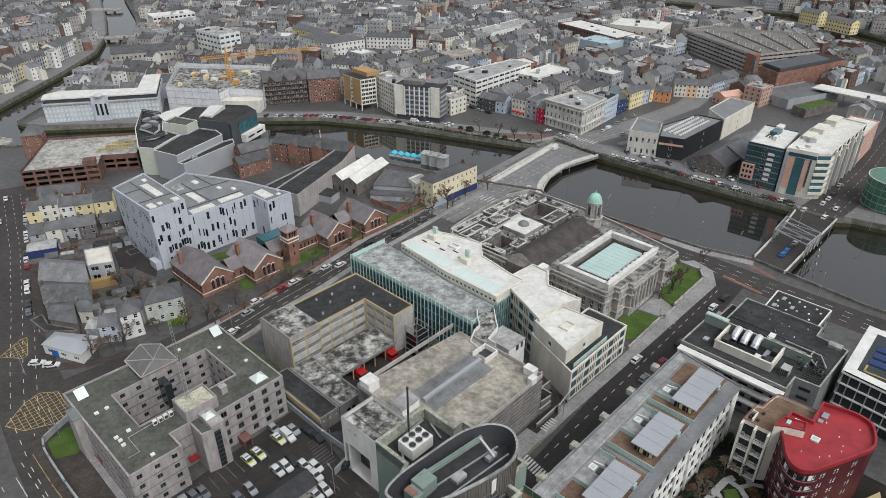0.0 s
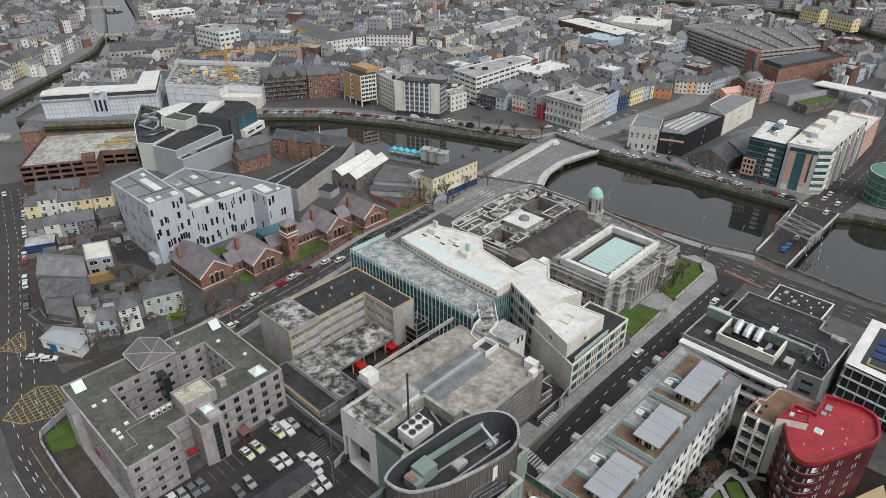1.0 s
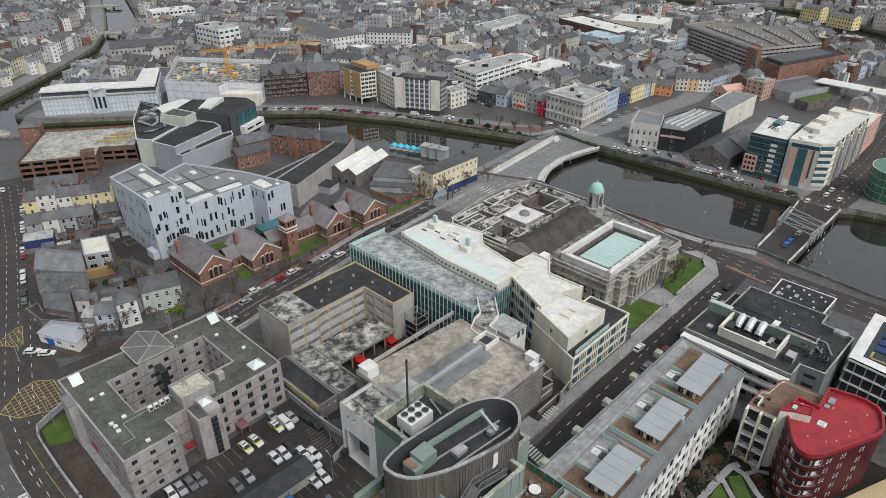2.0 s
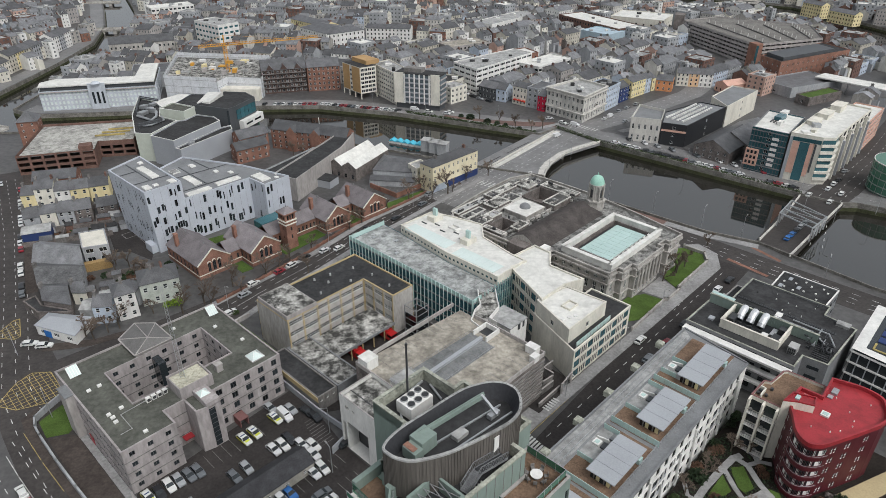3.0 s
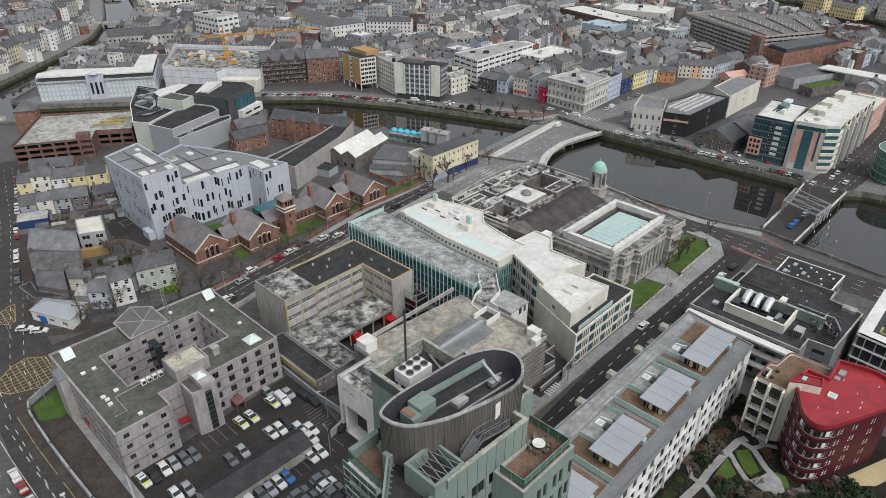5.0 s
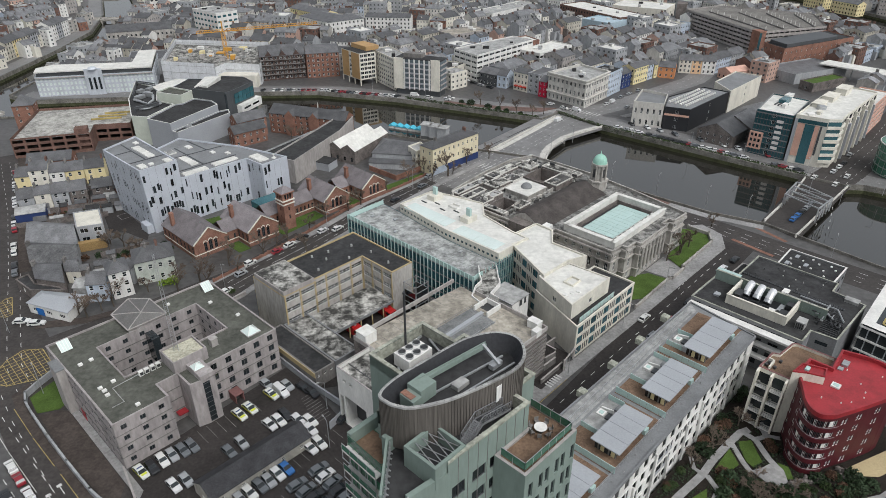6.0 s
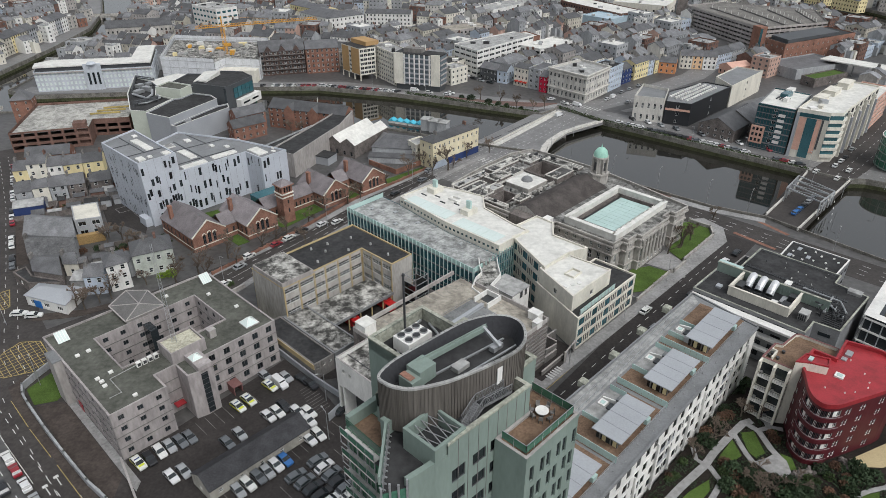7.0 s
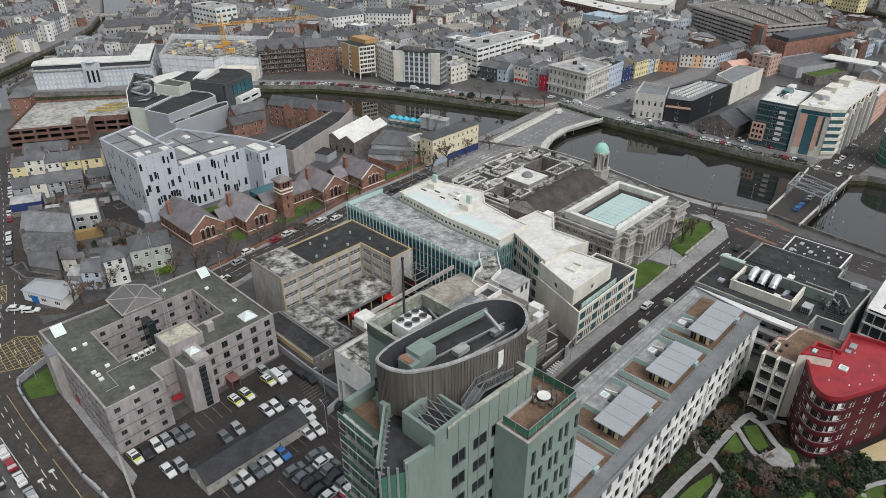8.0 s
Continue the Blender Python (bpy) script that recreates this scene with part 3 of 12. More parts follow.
def roof_light(u, v, s, h, z, parent):
    m = M()
    base = P((u - s, v - s), (u + s, v - s), (u + s, v + s), (u - s, v + s))
    m.prism(inset(base, -0.1), z, z + 0.25)
    m.k = 1
    for i in range(4):
        m.face((*base[i], z + 0.26), (*base[(i + 1) % 4], z + 0.26), (*W(u, v), z + 0.26 + h))
    ob = part("roof_light", m, [CONC, PALEGLASS], parent, "pyramid roof light of pale glass")
    for i in range(4):
        m = M()
        m.bar((*base[i], z + 0.28), (*W(u, v), z + 0.28 + h), 0.1)
        part("glazing_bar", m, FRAME_W, ob)


roof_light(60.5, 121.8, 1.7, 1.5, 12, PS)
roof_light(44.3, 117.2, 1.2, 1.1, 13.4, PS)
for u, v, a in ((27, 147.6, 1), (62.6, 146.6, 1)):
    m = M()
    b0, b1, t0, t1 = (u - 1.3, v - 1.6), (u + 1.3, v - 1.6), (u - 1.3, v + 0.6), (u + 1.3, v + 0.6)
    m.face((*W(*b0), 12.2), (*W(*b1), 12.2), (*W(*t1), 14.1), (*W(*t0), 14.1))
    m.k = 1
    m.face((*W(*b0), 12.0), (*W(*t0), 12.0), (*W(*t0), 14.1), (*W(*b0), 12.2))
    m.face((*W(*t1), 12.0), (*W(*b1), 12.0), (*W(*b1), 12.2), (*W(*t1), 14.1))
    m.face((*W(*t0), 12.0), (*W(*t1), 12.0), (*W(*t1), 14.1), (*W(*t0), 14.1))
    part("north_light", m, [PALEGLASS, CONC_D], PS, "sloping glazed roof light")
    for k in range(5):
        m = M()
        x = u - 1.2 + k * 0.6
        m.bar((*W(x, v - 1.6), 12.24), (*W(x, v + 0.6), 14.14), 0.12)
        part("glazing_bar", m, FRAME_W, PS)
for k in range(4):
    m = M()
    m.ubox(34.6 + k * 1.3, 125.0, 12, 35.6 + k * 1.3, 125.8, 13.2)
    m.k = 1
    m.ubox(34.75 + k * 1.3, 124.9, 12.3, 35.45 + k * 1.3, 125.0, 13.0)
    part("air_conditioner", m, [WHITE, METAL_D], PS, "white roof air conditioner")
for u, v in ((29.5, 138.7), (27.1, 138.7), (27.0, 127.5), (27.3, 126.0), (27.2, 124.2), (29.9, 127.7), (30.4, 116.8), (52, 147), (60, 140), (62, 130)):
    m = M()
    m.ubox(u - 0.45, v - 0.35, 12, u + 0.45, v + 0.35, 12.45)
    part("roof_vent", m, WHITE, PS)
m = M()
for a, b in (((40.2, 126.2), (28.8, 125.6)), ((28.8, 125.6), (28.8, 119.6)), ((28.8, 119.6), (26.3, 119.7))):
    m.bar((*W(*a), 12.25), (*W(*b), 12.15), 0.16, 0.12)
part("cable_tray", m, FELT_L, PS)
# glazed half dome on the courtyard wall, in ribbed gores
for i in range(8):
    a0, a1 = math.pi * i / 8, math.pi * (i + 1) / 8
    rings = []
    for a in (a0, a1):
        rings.append([(*W(39.4 + r * math.cos(a), 127.35 + r * math.sin(a)), z) for r, z in ((2.6, 8.6), (2.5, 9.6), (1.8, 10.7), (0.2, 11.3))])
    m = M()
    for k in range(3):
        m.face(rings[0][k], rings[1][k], rings[1][k + 1], rings[0][k + 1])
    ob = part("dome_pane", m, PALEGLASS, PS)
    m = M()
    m.tube(rings[0], 0.07, 5)
    part("glazing_bar", m, FRAME_W, ob)
m = M()
m.ubox(50.9, 122.8, 12, 52.5, 124.4, 14.0)
m.ubox(50.8, 122.7, 14.0, 52.6, 124.5, 14.12)
part("roof_box", m, CONC, PS, "pale rendered roof box")
m = M()
m.ubox(43.2, 138, 3, 45, 142, 10.5)
part("oriel", m, GLASS, PS, "dark glass oriel above the courtyard")
m = M()
m.ubox(50.2, 114.6, 2.2, 52.6, 117.7, 2.4)
m.ubox(50.3, 114.7, 0, 50.5, 117.7, 2.2)
m.ubox(52.3, 114.7, 0, 52.5, 117.7, 2.2)
part("porch", m, DULLRED, PS, "dull red side porch")
m = M()
m.ubox(38.2, 117.8, 2.5, 40.4, 119.6, 2.75)
part("door_canopy", m, REDPAINT, PS, "red entrance canopy")


def lattice_mast(u, v, z0, h, w):
    x, y = W(u, v)
    b = thing("radio_mast", "slim lattice radio mast on the roof", "mast", (x, y, z0))
    for dx, dy in ((-w, -w), (w, -w), (0, w)):
        m = M()
        m.bar((x + dx, y + dy, z0), (x + dx * 0.35, y + dy * 0.35, z0 + h), 0.09)
        part("leg", m, METAL, b)
    n = int(h / 1.1)
    m = M()
    for k in range(n):
        s0, s1 = 1 - 0.65 * k / n, 1 - 0.65 * (k + 1) / n
        c = [(-w, -w), (w, -w), (0, w)]
        for i in range(3):
            p, q = c[i], c[(i + 1) % 3]
            m.bar((x + p[0] * s0, y + p[1] * s0, z0 + h * k / n), (x + q[0] * s1, y + q[1] * s1, z0 + h * (k + 1) / n), 0.05)
    part("lattice", m, METAL, b)
    return b


lattice_mast(43.6, 124.4, 14.7, 25, 0.55)

# ---------------------------------------------------------------- fire station
YELLOWTRIM = mat("ochre_trim", (0.43, 0.34, 0.19), 0.8, var=0.12, stain=0.2)


def banded(parent, p0, p1, z0, floors, step, bays, sill=0.95, wh=1.35):
    """Window bands: per bay and floor a wide window above a pale spandrel, and ochre piers between the bays."""
    p0, p1 = Vector(p0), Vector(p1)
    L = (p1 - p0).length
    d, bw = (p1 - p0) / L, L / bays
    out = Vector((d.y, -d.x))
    holes = []
    for i in range(bays):
        for f in range(floors):
            holes.append((i * bw + 0.35, (i + 1) * bw - 0.35, z0 + f * step + sill, z0 + f * step + sill + wh))
    for i in range(bays + 1):
        q = p0 + d * min(max(i * bw, 0.2), L - 0.2)
        m = M()
        m.prism(ccw([tuple(q - d * 0.2), tuple(q + d * 0.2), tuple(q + d * 0.2 + out * 0.16), tuple(q - d * 0.2 + out * 0.16)]), z0, z0 + floors * step)
        part("pier", m, YELLOWTRIM, parent)
    return holes


def fire_station():
    b = thing("fire_station", "four-storey concrete fire station with ochre piers and window bands", "fire station", (*W(90, 132), 0))
    poly = P((73.6, 126.6), (83.6, 126.6), (83.6, 127.8), (101, 127.8), (101, 115.2), (108.6, 115.2), (108.6, 141), (73.6, 141))
    m = M()
    H = {0: 14.6, 1: 14.6}
    for i in range(8):
        p0, p1 = poly[i], poly[(i + 1) % 8]
        holes = []
        if i == 0:
            holes = banded(b, p0, p1, 0.3, 4, 3.35, 2)
        elif i == 2:
            holes = banded(b, p0, p1, 0.3, 4, 3.2, 4)
        elif i == 3:
            holes = banded(b, p0, p1, 0.3, 4, 3.2, 3)
        elif i == 6:
            holes = banded(b, p0, p1, 0.3, 4, 3.2, 8)
        elif i == 5:
            holes = banded(b, p0, p1, 0.3, 4, 3.2, 5)
        holes = wall_face(m, p0, p1, 0, 13.4, holes, 0.25)
        put_windows(b, p0, p1, holes, "wh", FRAME_W)
    part("wall", m, CONC_W, b)
    m = M()
    m.flat([inset(poly, 0.25)], 13.15)
    part("roof", m, FELT, b)
    m = M()
    ins = inset(poly, 0.3)
    outp = inset(poly, -0.08)
    for i in range(8):
        j = (i + 1) % 8
        m.face((*outp[i], 13.55), (*outp[j], 13.55), (*ins[j], 13.55), (*ins[i], 13.55))
        m.face((*outp[i], 13.3), (*outp[j], 13.3), (*outp[j], 13.55), (*outp[i], 13.55))
        m.face((*ins[j], 13.1), (*ins[i], 13.1), (*ins[i], 13.55), (*ins[j], 13.55))
    part("coping", m, YELLOWTRIM, b)
    m = M()
    m.ubox(73.6, 126.6, 13.4, 83.4, 140.4, 14.8)
    m.k = 1
    m.ubox(73.9, 126.9, 14.8, 83.1, 140.1, 14.92)
    part("stair_head", m, [CONC, LICHEN], b)
    for u, v in ((88, 131), (93, 134), (96, 137), (91, 138), (104, 120), (104.5, 128), (103, 135), (98, 130)):
        m = M()
        m.cyl(*W(u, v), 13.1, 13.8, 0.35, 0.3, 10)
        part("roof_vent", m, FELT_L, b)
    return b


fire_station()


def canopy_roof():
    b = thing("appliance_canopy", "low stained flat roof on yellow posts over the fire engine yard", "canopy", (*W(90, 120), 0))
    m = M()
    m.ubox(79.6, 114.6, 4.2, 100.6, 125, 4.75)
    part("roof", m, LICHEN, b)
    m = M()
    m.ubox(79.6, 114.4, 4.1, 100.6, 114.6, 4.9)
    part("fascia", m, LEAD, b)
    for u in (81, 85, 89, 93, 97, 100.2):
        m = M()
        m.ubox(u - 0.14, 114.9, 0, u + 0.14, 115.2, 4.2)
        part("post", m, YELLOWTRIM, b)
    m = M()
    m.ubox(84, 121.5, 0, 100.8, 121.8, 4.2)
    part("back_wall", m, CONC_D, b)


canopy_roof()
block("station_annex", "low flat-roofed station wing with a lichen-stained roof", "annex", P((72.6, 105.2), (80, 105.2), (80, 127), (72.6, 127)), 4.6, LEAD, LICHEN, floors=1, pitch=5, w=3, par=0.25, blind=(1, 2, 3))
b = block("station_annex", "low wing with an ochre fascia and a felt roof", "annex", P((66.6, 105.4), (72.4, 105.4), (72.4, 128), (66.6, 128)), 4.4, CONC_D, FELT, floors=1, pitch=1.1, w=0.7, wh=0.7, sill=2.9, par=0.25, blind=(1, 2, 3))
m = M()
m.ubox(66.35, 105.3, 3.3, 66.55, 128, 4.7)
part("fascia", m, YELLOWTRIM, b, "ochre fascia board")


def drill_tower():
    b = thing("drill_tower", "steel-framed glazed training tower", "tower", (*W(105.6, 110.6), 0))
    for u in (103.3, 108):
        for v in (108.3, 113):
            m = M()
            m.ubox(u - 0.12, v - 0.12, 0, u + 0.12, v + 0.12, 10.4)
            part("post", m, METAL, b)
    m = M()
    for z in (2.2, 4.2, 6.2, 8.2, 10.2):
        for a, c in (((103.3, 108.3), (108, 108.3)), ((108, 108.3), (108, 113)), ((108, 113), (103.3, 113)), ((103.3, 113), (103.3, 108.3))):
            m.bar((*W(*a), z), (*W(*c), z), 0.14)
    part("rail_frame", m, METAL, b)
    for a in ((103.35, 108.4, 103.4, 112.9), (107.9, 108.4, 107.95, 112.9), (103.4, 108.35, 107.9, 108.4)):
        m = M()
        m.ubox(a[0], a[1], 0.2, a[2], a[3], 8.2)
        part("pane", m, GLASS, b)


drill_tower()

# ---------------------------------------------------------------- council offices
def fins_wall(parent, p0, p1, z0, z1, pitch, bands):
    """Curtain glazing behind upright glass fins and level transoms."""
    p0, p1 = Vector(p0), Vector(p1)
    L = (p1 - p0).length
    d = (p1 - p0) / L
    o = Vector((d.y, -d.x))
    n = int(L / pitch)
    for i in range(n + 1):
        q = p0 + d * (L * i / n)
        m = M()
        m.prism(ccw([tuple(q - d * 0.05), tuple(q + d * 0.05), tuple(q + d * 0.05 + o * 0.35), tuple(q - d * 0.05 + o * 0.35)]), z0, z1)
        part("fin", m, FROST, parent)
    for z in bands:
        m = M()
        m.bar((*(p0 + o * 0.06), z), (*(p1 + o * 0.06), z), 0.14, 0.3)
        part("transom", m, LEAD, parent)


def council_glass():
    b = thing("council_offices", "green glass council office wing with a stained pale roof", "office", (*W(121, 124), 0))
    poly = P((114.1, 97), (117.8, 97.2), (126.2, 98), (126.4, 118), (129.4, 143), (129.6, 150.6), (114.6, 150.6))
    m = M()
    m.prism(poly, 0, 12.4)
    part("glazed_wall", m, GLASS_T, b)
    m = M()
    m.flat([inset(poly, 0.3)], 12.45)
    part("roof", m, STAINED, b, "pale roof with dark water stains")
    for k in range(7):
        m = M()
        m.ubox(115.2, 103 + k * 6.6, 12.46, 125.6, 103.12 + k * 6.6, 12.5)
        part("roof_seam", m, LEAD, b)
    for u, v in ((124.5, 139), (124.2, 128.6), (123.6, 110), (119, 133), (121, 146)):
        m = M()
        m.ubox(u - 0.7, v - 0.5, 12.45, u + 0.7, v + 0.5, 12.75)
        part("roof_hatch", m, METAL, b)
    for i, j in ((6, 0), (5, 6), (0, 1), (1, 2)):
        fins_wall(b, poly[i], poly[j], 0.5, 14.0, 1.55, (3.4, 6.4, 9.4, 12.4))
    # parapet of frosted glass
    for i in (6, 5, 0):
        p0, p1 = Vector(poly[i]), Vector(poly[(i + 1) % 7])
        d = (p1 - p0).normalized()
        nn = Vector((-d.y, d.x)) * 0.12
        m = M()
        m.prism(ccw([tuple(p0), tuple(p1), tuple(p1 + nn), tuple(p0 + nn)]), 12.4, 13.9)
        part("glass_parapet", m, FROST, b)
    return b


council_glass()


def council_white():
    kw = dict(frame_mat=FRAME_D, glass_mat=GLASS_T, copemat=CREAM)
    SLATS = ((2.6, 0.45), (0.6, 0.35), (0.6, 0.35), (0.6, 0.5))
    strip = block("council_offices", "white penthouse strip with small square vents above the glass wing", "office", P((126.6, 98.4), (139.6, 98.4), (139.8, 104), (142.2, 117), (148.5, 123), (145.8, 134.5), (143.4, 141.7), (129.6, 142.2), (126.8, 120)),
                  15, CREAM, FELT_W, floors=5, pitch=1.5, w=0.9, wh=0.8, sill=1.2, first=4, par=0.3, blind=(0, 1, 2, 3, 4, 5, 6), **kw)
    m = M()
    m.prism(ccw(P((126.2, 98.3), (126.2, 98.1), (134.0, 98.1), (134.0, 98.3))), 0, 12.6)
    part("glazed_end", m, GLASS_T, strip, "green glazed end wall")
    fins_wall(strip, W(126.3, 98.1), W(134.0, 98.1), 0.5, 13.4, 1.1, (3.4, 6.4, 9.4, 12.4))
    for i, (v0, v1, u0) in enumerate(((101, 117.5, 127.6), (121, 139.5, 128.4))):
        for k in range(6):
            m = M()
            a, c = v0 + (v1 - v0) * k / 6, v0 + (v1 - v0) * (k + 1) / 6 - 0.08
            e = 0.25 * k / 6 if i else 0
            m.ubox(u0 + e, a, 15.02, u0 + 5.0 + e, c, 15.14)
            part("roof_glazing", m, PALEGLASS, strip)
    for k in range(5):
        m = M()
        v = 120 + k * 4.2
        m.ubox(136 + (k % 2) * 2, v, 15.0, 136.4 + (k % 2) * 2, v + 2.2, 15.25)
        part("roof_hatch", m, METAL_D, strip)
    block("council_offices", "white rendered office block with green ribbon windows", "office", P((126.4, 82.6), (137, 82.4), (143.2, 80), (142.9, 91.4), (149.2, 96), (149.4, 102.2), (140, 103), (139.7, 98.3), (133.9, 99.7)),
          14.6, CREAM, FELT_W, floors=4, wh=2.3, sill=0.85, par=0.45, blind=(0, 1, 2, 3, 4, 5, 6, 7), spec={8: {"pattern": SLATS}}, **kw)
    block("council_offices", "white rendered office corner block with paired windows", "office", P((119.0, 66.7), (147.4, 66.6), (147.4, 79.6), (137.6, 79.8), (137.6, 82.1), (125.4, 84.4)),
          9.6, CREAM, FELT, floors=3, wh=2.25, sill=0.6, par=0.4, blind=(2, 3, 4, 5), spec={0: {"pattern": SLATS}, 1: {"pattern": SLATS}}, **kw)
    b = block("council_penthouse", "blank white penthouse box with stained render", "penthouse", P((120.7, 69.8), (138.4, 69.6), (137.3, 82.0), (126.0, 84.0)), 4.4, CREAM, FELT_W, floors=1, pitch=50, par=0.25, z0=9.75, copemat=CREAM)
    m = M()
    m.ubox(121, 67.4, 9.8, 137.5, 67.55, 11.3)
    part("glass_screen", m, FROST, b)
    for k in range(11):
        m = M()
        m.ubox(121 + k * 1.64, 67.3, 9.8, 121.1 + k * 1.64, 67.4, 11.4)
        part("screen_post", m, METAL, b)
    m = M()
    for a in ((128, 74.5, 132, 74.8), (128, 77.2, 132, 77.5), (128, 74.8, 128.3, 77.2), (131.7, 74.8, 132, 77.2)):
        m.ubox(a[0], a[1], 14.15, a[2], a[3], 14.7)
    part("upstand", m, CREAM, b)
    for u, v in ((125.5, 73), (127.2, 72.2), (123.6, 73.9)):
        m = M()
        m.cyl(*W(u, v), 14.15, 14.4, 0.7, 0.6, 14)
        part("round_vent", m, WHITE, b)
    for u, v, z, c in ((140.6, 137, 15, CREAM), (136.4, 118.5, 15, CREAM)):
        b = thing("roof_vent", "white rendered roof plant box with a glass cowl", "roof plant", (*W(u, v), z))
        m = M()
        m.ubox(u - 2.2, v - 1.6, z, u + 2.2, v + 1.6, z + 1.7)
        part("box", m, c, b)
        m = M()
        m.ubox(u - 0.4, v - 0.8, z + 1.7, u + 0.4, v + 0.8, z + 4.2)
        part("cowl", m, FROST, b)
    m = M()
    for a in ((139, 126, 141.5, 126.25), (139, 129.5, 141.5, 129.75), (139, 126.25, 139.25, 129.5), (141.25, 126.25, 141.5, 129.5)):
        m.ubox(a[0], a[1], 15, a[2], a[3], 15.7)
    simple("roof_upstand", m, WHITE, "square white roof upstand frame", "roof plant")
    b = thing("plant_room", "white rendered plant room beside the walkway", "plant room", (*W(116.6, 87), 0))
    m = M()
    m.ubox(112.8, 82.6, 0, 119.9, 90.6, 12.2)
    part("wall", m, WHITE, b)
    m = M()
    m.ubox(112.6, 82.4, 12.2, 120.1, 90.8, 12.4)
    part("roof", m, FELT_L, b)
    for a in ((116, 82.5, 117, 82.56), (118, 82.5, 118.8, 82.56)):
        m = M()
        m.ubox(a[0], a[1], 10.2, a[2], a[3], 12)
        part("door", m, METAL_D, b)


council_white()
# curved link walkway
LINK = thing("link_walkway", "curved roof walkway with white upstands linking the wings", "walkway", (*W(114, 93), 12.4))
L1, R1 = line_poly(P((121.5, 98.2), (118.4, 95.2), (116.0, 92.4), (112.4, 91.6), (109.4, 90.2), (108.8, 86.4)), 5.0)
m = M()
for i in range(5):
    m.face((*R1[i], 12.7), (*R1[i + 1], 12.7), (*L1[i + 1], 12.7), (*L1[i], 12.7))
    m.face((*R1[i], 12.3), (*L1[i], 12.3), (*L1[i + 1], 12.3), (*R1[i + 1], 12.3))
part("floor", m, LICHEN, LINK)
for side in (L1, R1):
    m = M()
    for i in range(5):
        m.bar((*side[i], 13.0), (*side[i + 1], 13.0), 0.25, 1.5)
    part("upstand", m, WHITE, LINK)

# ---------------------------------------------------------------- car park with deck
def deck_car_park():
    b = thing("car_park", "concrete car park with a lichen-stained parking deck on its roof", "car park", (*W(92, 84), 0))
    poly = P((74.8, 69), (108.8, 69), (109.2, 97), (74.8, 100))
    m = M()
    for i in range(4):
        p0, p1 = poly[i], poly[(i + 1) % 4]
        wall_face(m, p0, p1, 0, 13.2, [])
    part("wall", m, STONE_D, b)
    for z in [1.5 + 1.15 * k for k in range(10)]:
        m = M()
        m.ubox(75, 68.7, z, 108.8, 69.0, z + 0.45)
        part("louvre", m, CONC_D, b)
        m = M()
        m.ubox(108.8, 69.0, z, 109.1, 80, z + 0.45)
        part("louvre", m, CONC_D, b)
    m = M()
    m.flat([poly], 13.2)
    part("deck", m, TAN, b, "tan and grey weathered parking deck")
    m = M()
    m.flat([P((82, 80.2), (103, 80.0), (103.7, 88.4), (82, 89))], 13.22)
    part("bay_surface", m, mat("grey_deck_coating", (0.2, 0.205, 0.205), 0.8, var=0.3, stain=0.35), b)
    m = M()
    m.ubox(82.5, 84.1, 13.2, 103.2, 84.9, 14.0)
    m.ubox(82.4, 84.0, 14.0, 103.3, 85.0, 14.1)
    part("divider", m, GREYCLAD, b, "pale blue-grey raised divider")
    for a, c in (((82, 80.2), (103, 80.0)), ((82, 89), (103.7, 88.4))):
        m = M()
        m.bar((*W(*a), 13.9), (*W(*c), 13.9), 0.06)
        for k in range(12):
            q = Vector(W(*a)).lerp(Vector(W(*c)), k / 11)
            m.bar((*q, 13.2), (*q, 13.9), 0.05)
        part("low_rail", m, METAL, b)
    m = M()
    for a in ((74.8, 99.6, 109.2, 100), (74.8, 69, 75.1, 99.6), (75.1, 69, 108.8, 69.3), (108.9, 69, 109.2, 92)):
        m.ubox(a[0], a[1], 13.2, a[2], a[3], 14.3)
    part("parapet", m, CONC, b)
    m = M()
    rng = random.Random(4)
    for row, v0, v1 in ((0, 94, 99.2), (1, 85.2, 88.4), (2, 70, 74.8), (3, 80.6, 83.9)):
        for k in range(13):
            u = 77.5 + k * 2.45
            m.ubox(u, v0, 13.225, u + 0.12, v1, 13.235)
    tagged(part("bay_line", m, LINE_B, b), "", "", "", "stuff")
    b2 = thing("lift_head", "small white lift-head box on the deck corner", "plant room", (*W(76.5, 97.5), 13.2))
    m = M()
    m.ubox(75, 95.8, 13.2, 78.4, 99.2, 16.0)
    part("wall", m, WHITE, b2)
    m = M()
    m.ubox(74.9, 95.7, 16.0, 78.5, 99.3, 16.15)
    part("roof", m, FELT_W, b2)
    b2 = thing("lift_head", "white stair tower with a felt roof and rails", "plant room", (*W(78, 86), 0))
    m = M()
    m.ubox(75.2, 84.2, 0, 80.6, 88, 15.4)
    part("wall", m, WHITE, b2)
    m = M()
    m.ubox(75, 84, 15.4, 80.8, 88.2, 15.55)
    part("roof", m, FELT_L, b2)
    for z in (15.9, 16.3):
        m = M()
        for a, c in (((75.2, 84.2), (80.6, 84.2)), ((80.6, 84.2), (80.6, 88)), ((80.6, 88), (75.2, 88)), ((75.2, 88), (75.2, 84.2))):
            m.bar((*W(*a), z), (*W(*c), z), 0.06)
        part("rail", m, METAL, b2)
    for a, h in (((107, 70.5, 109, 73.5), 15.2), ((104.6, 68.9, 106.6, 70.4), 14.9)):
        m = M()
        m.ubox(a[0], a[1], 13.2, a[2], a[3], h)
        m.ubox(a[0] - 0.1, a[1] - 0.1, h, a[2] + 0.1, a[3] + 0.1, h + 0.12)
        simple("roof_box", m, WHITE, "white rendered vent box on the car park deck", "roof plant", "deck vent boxes")
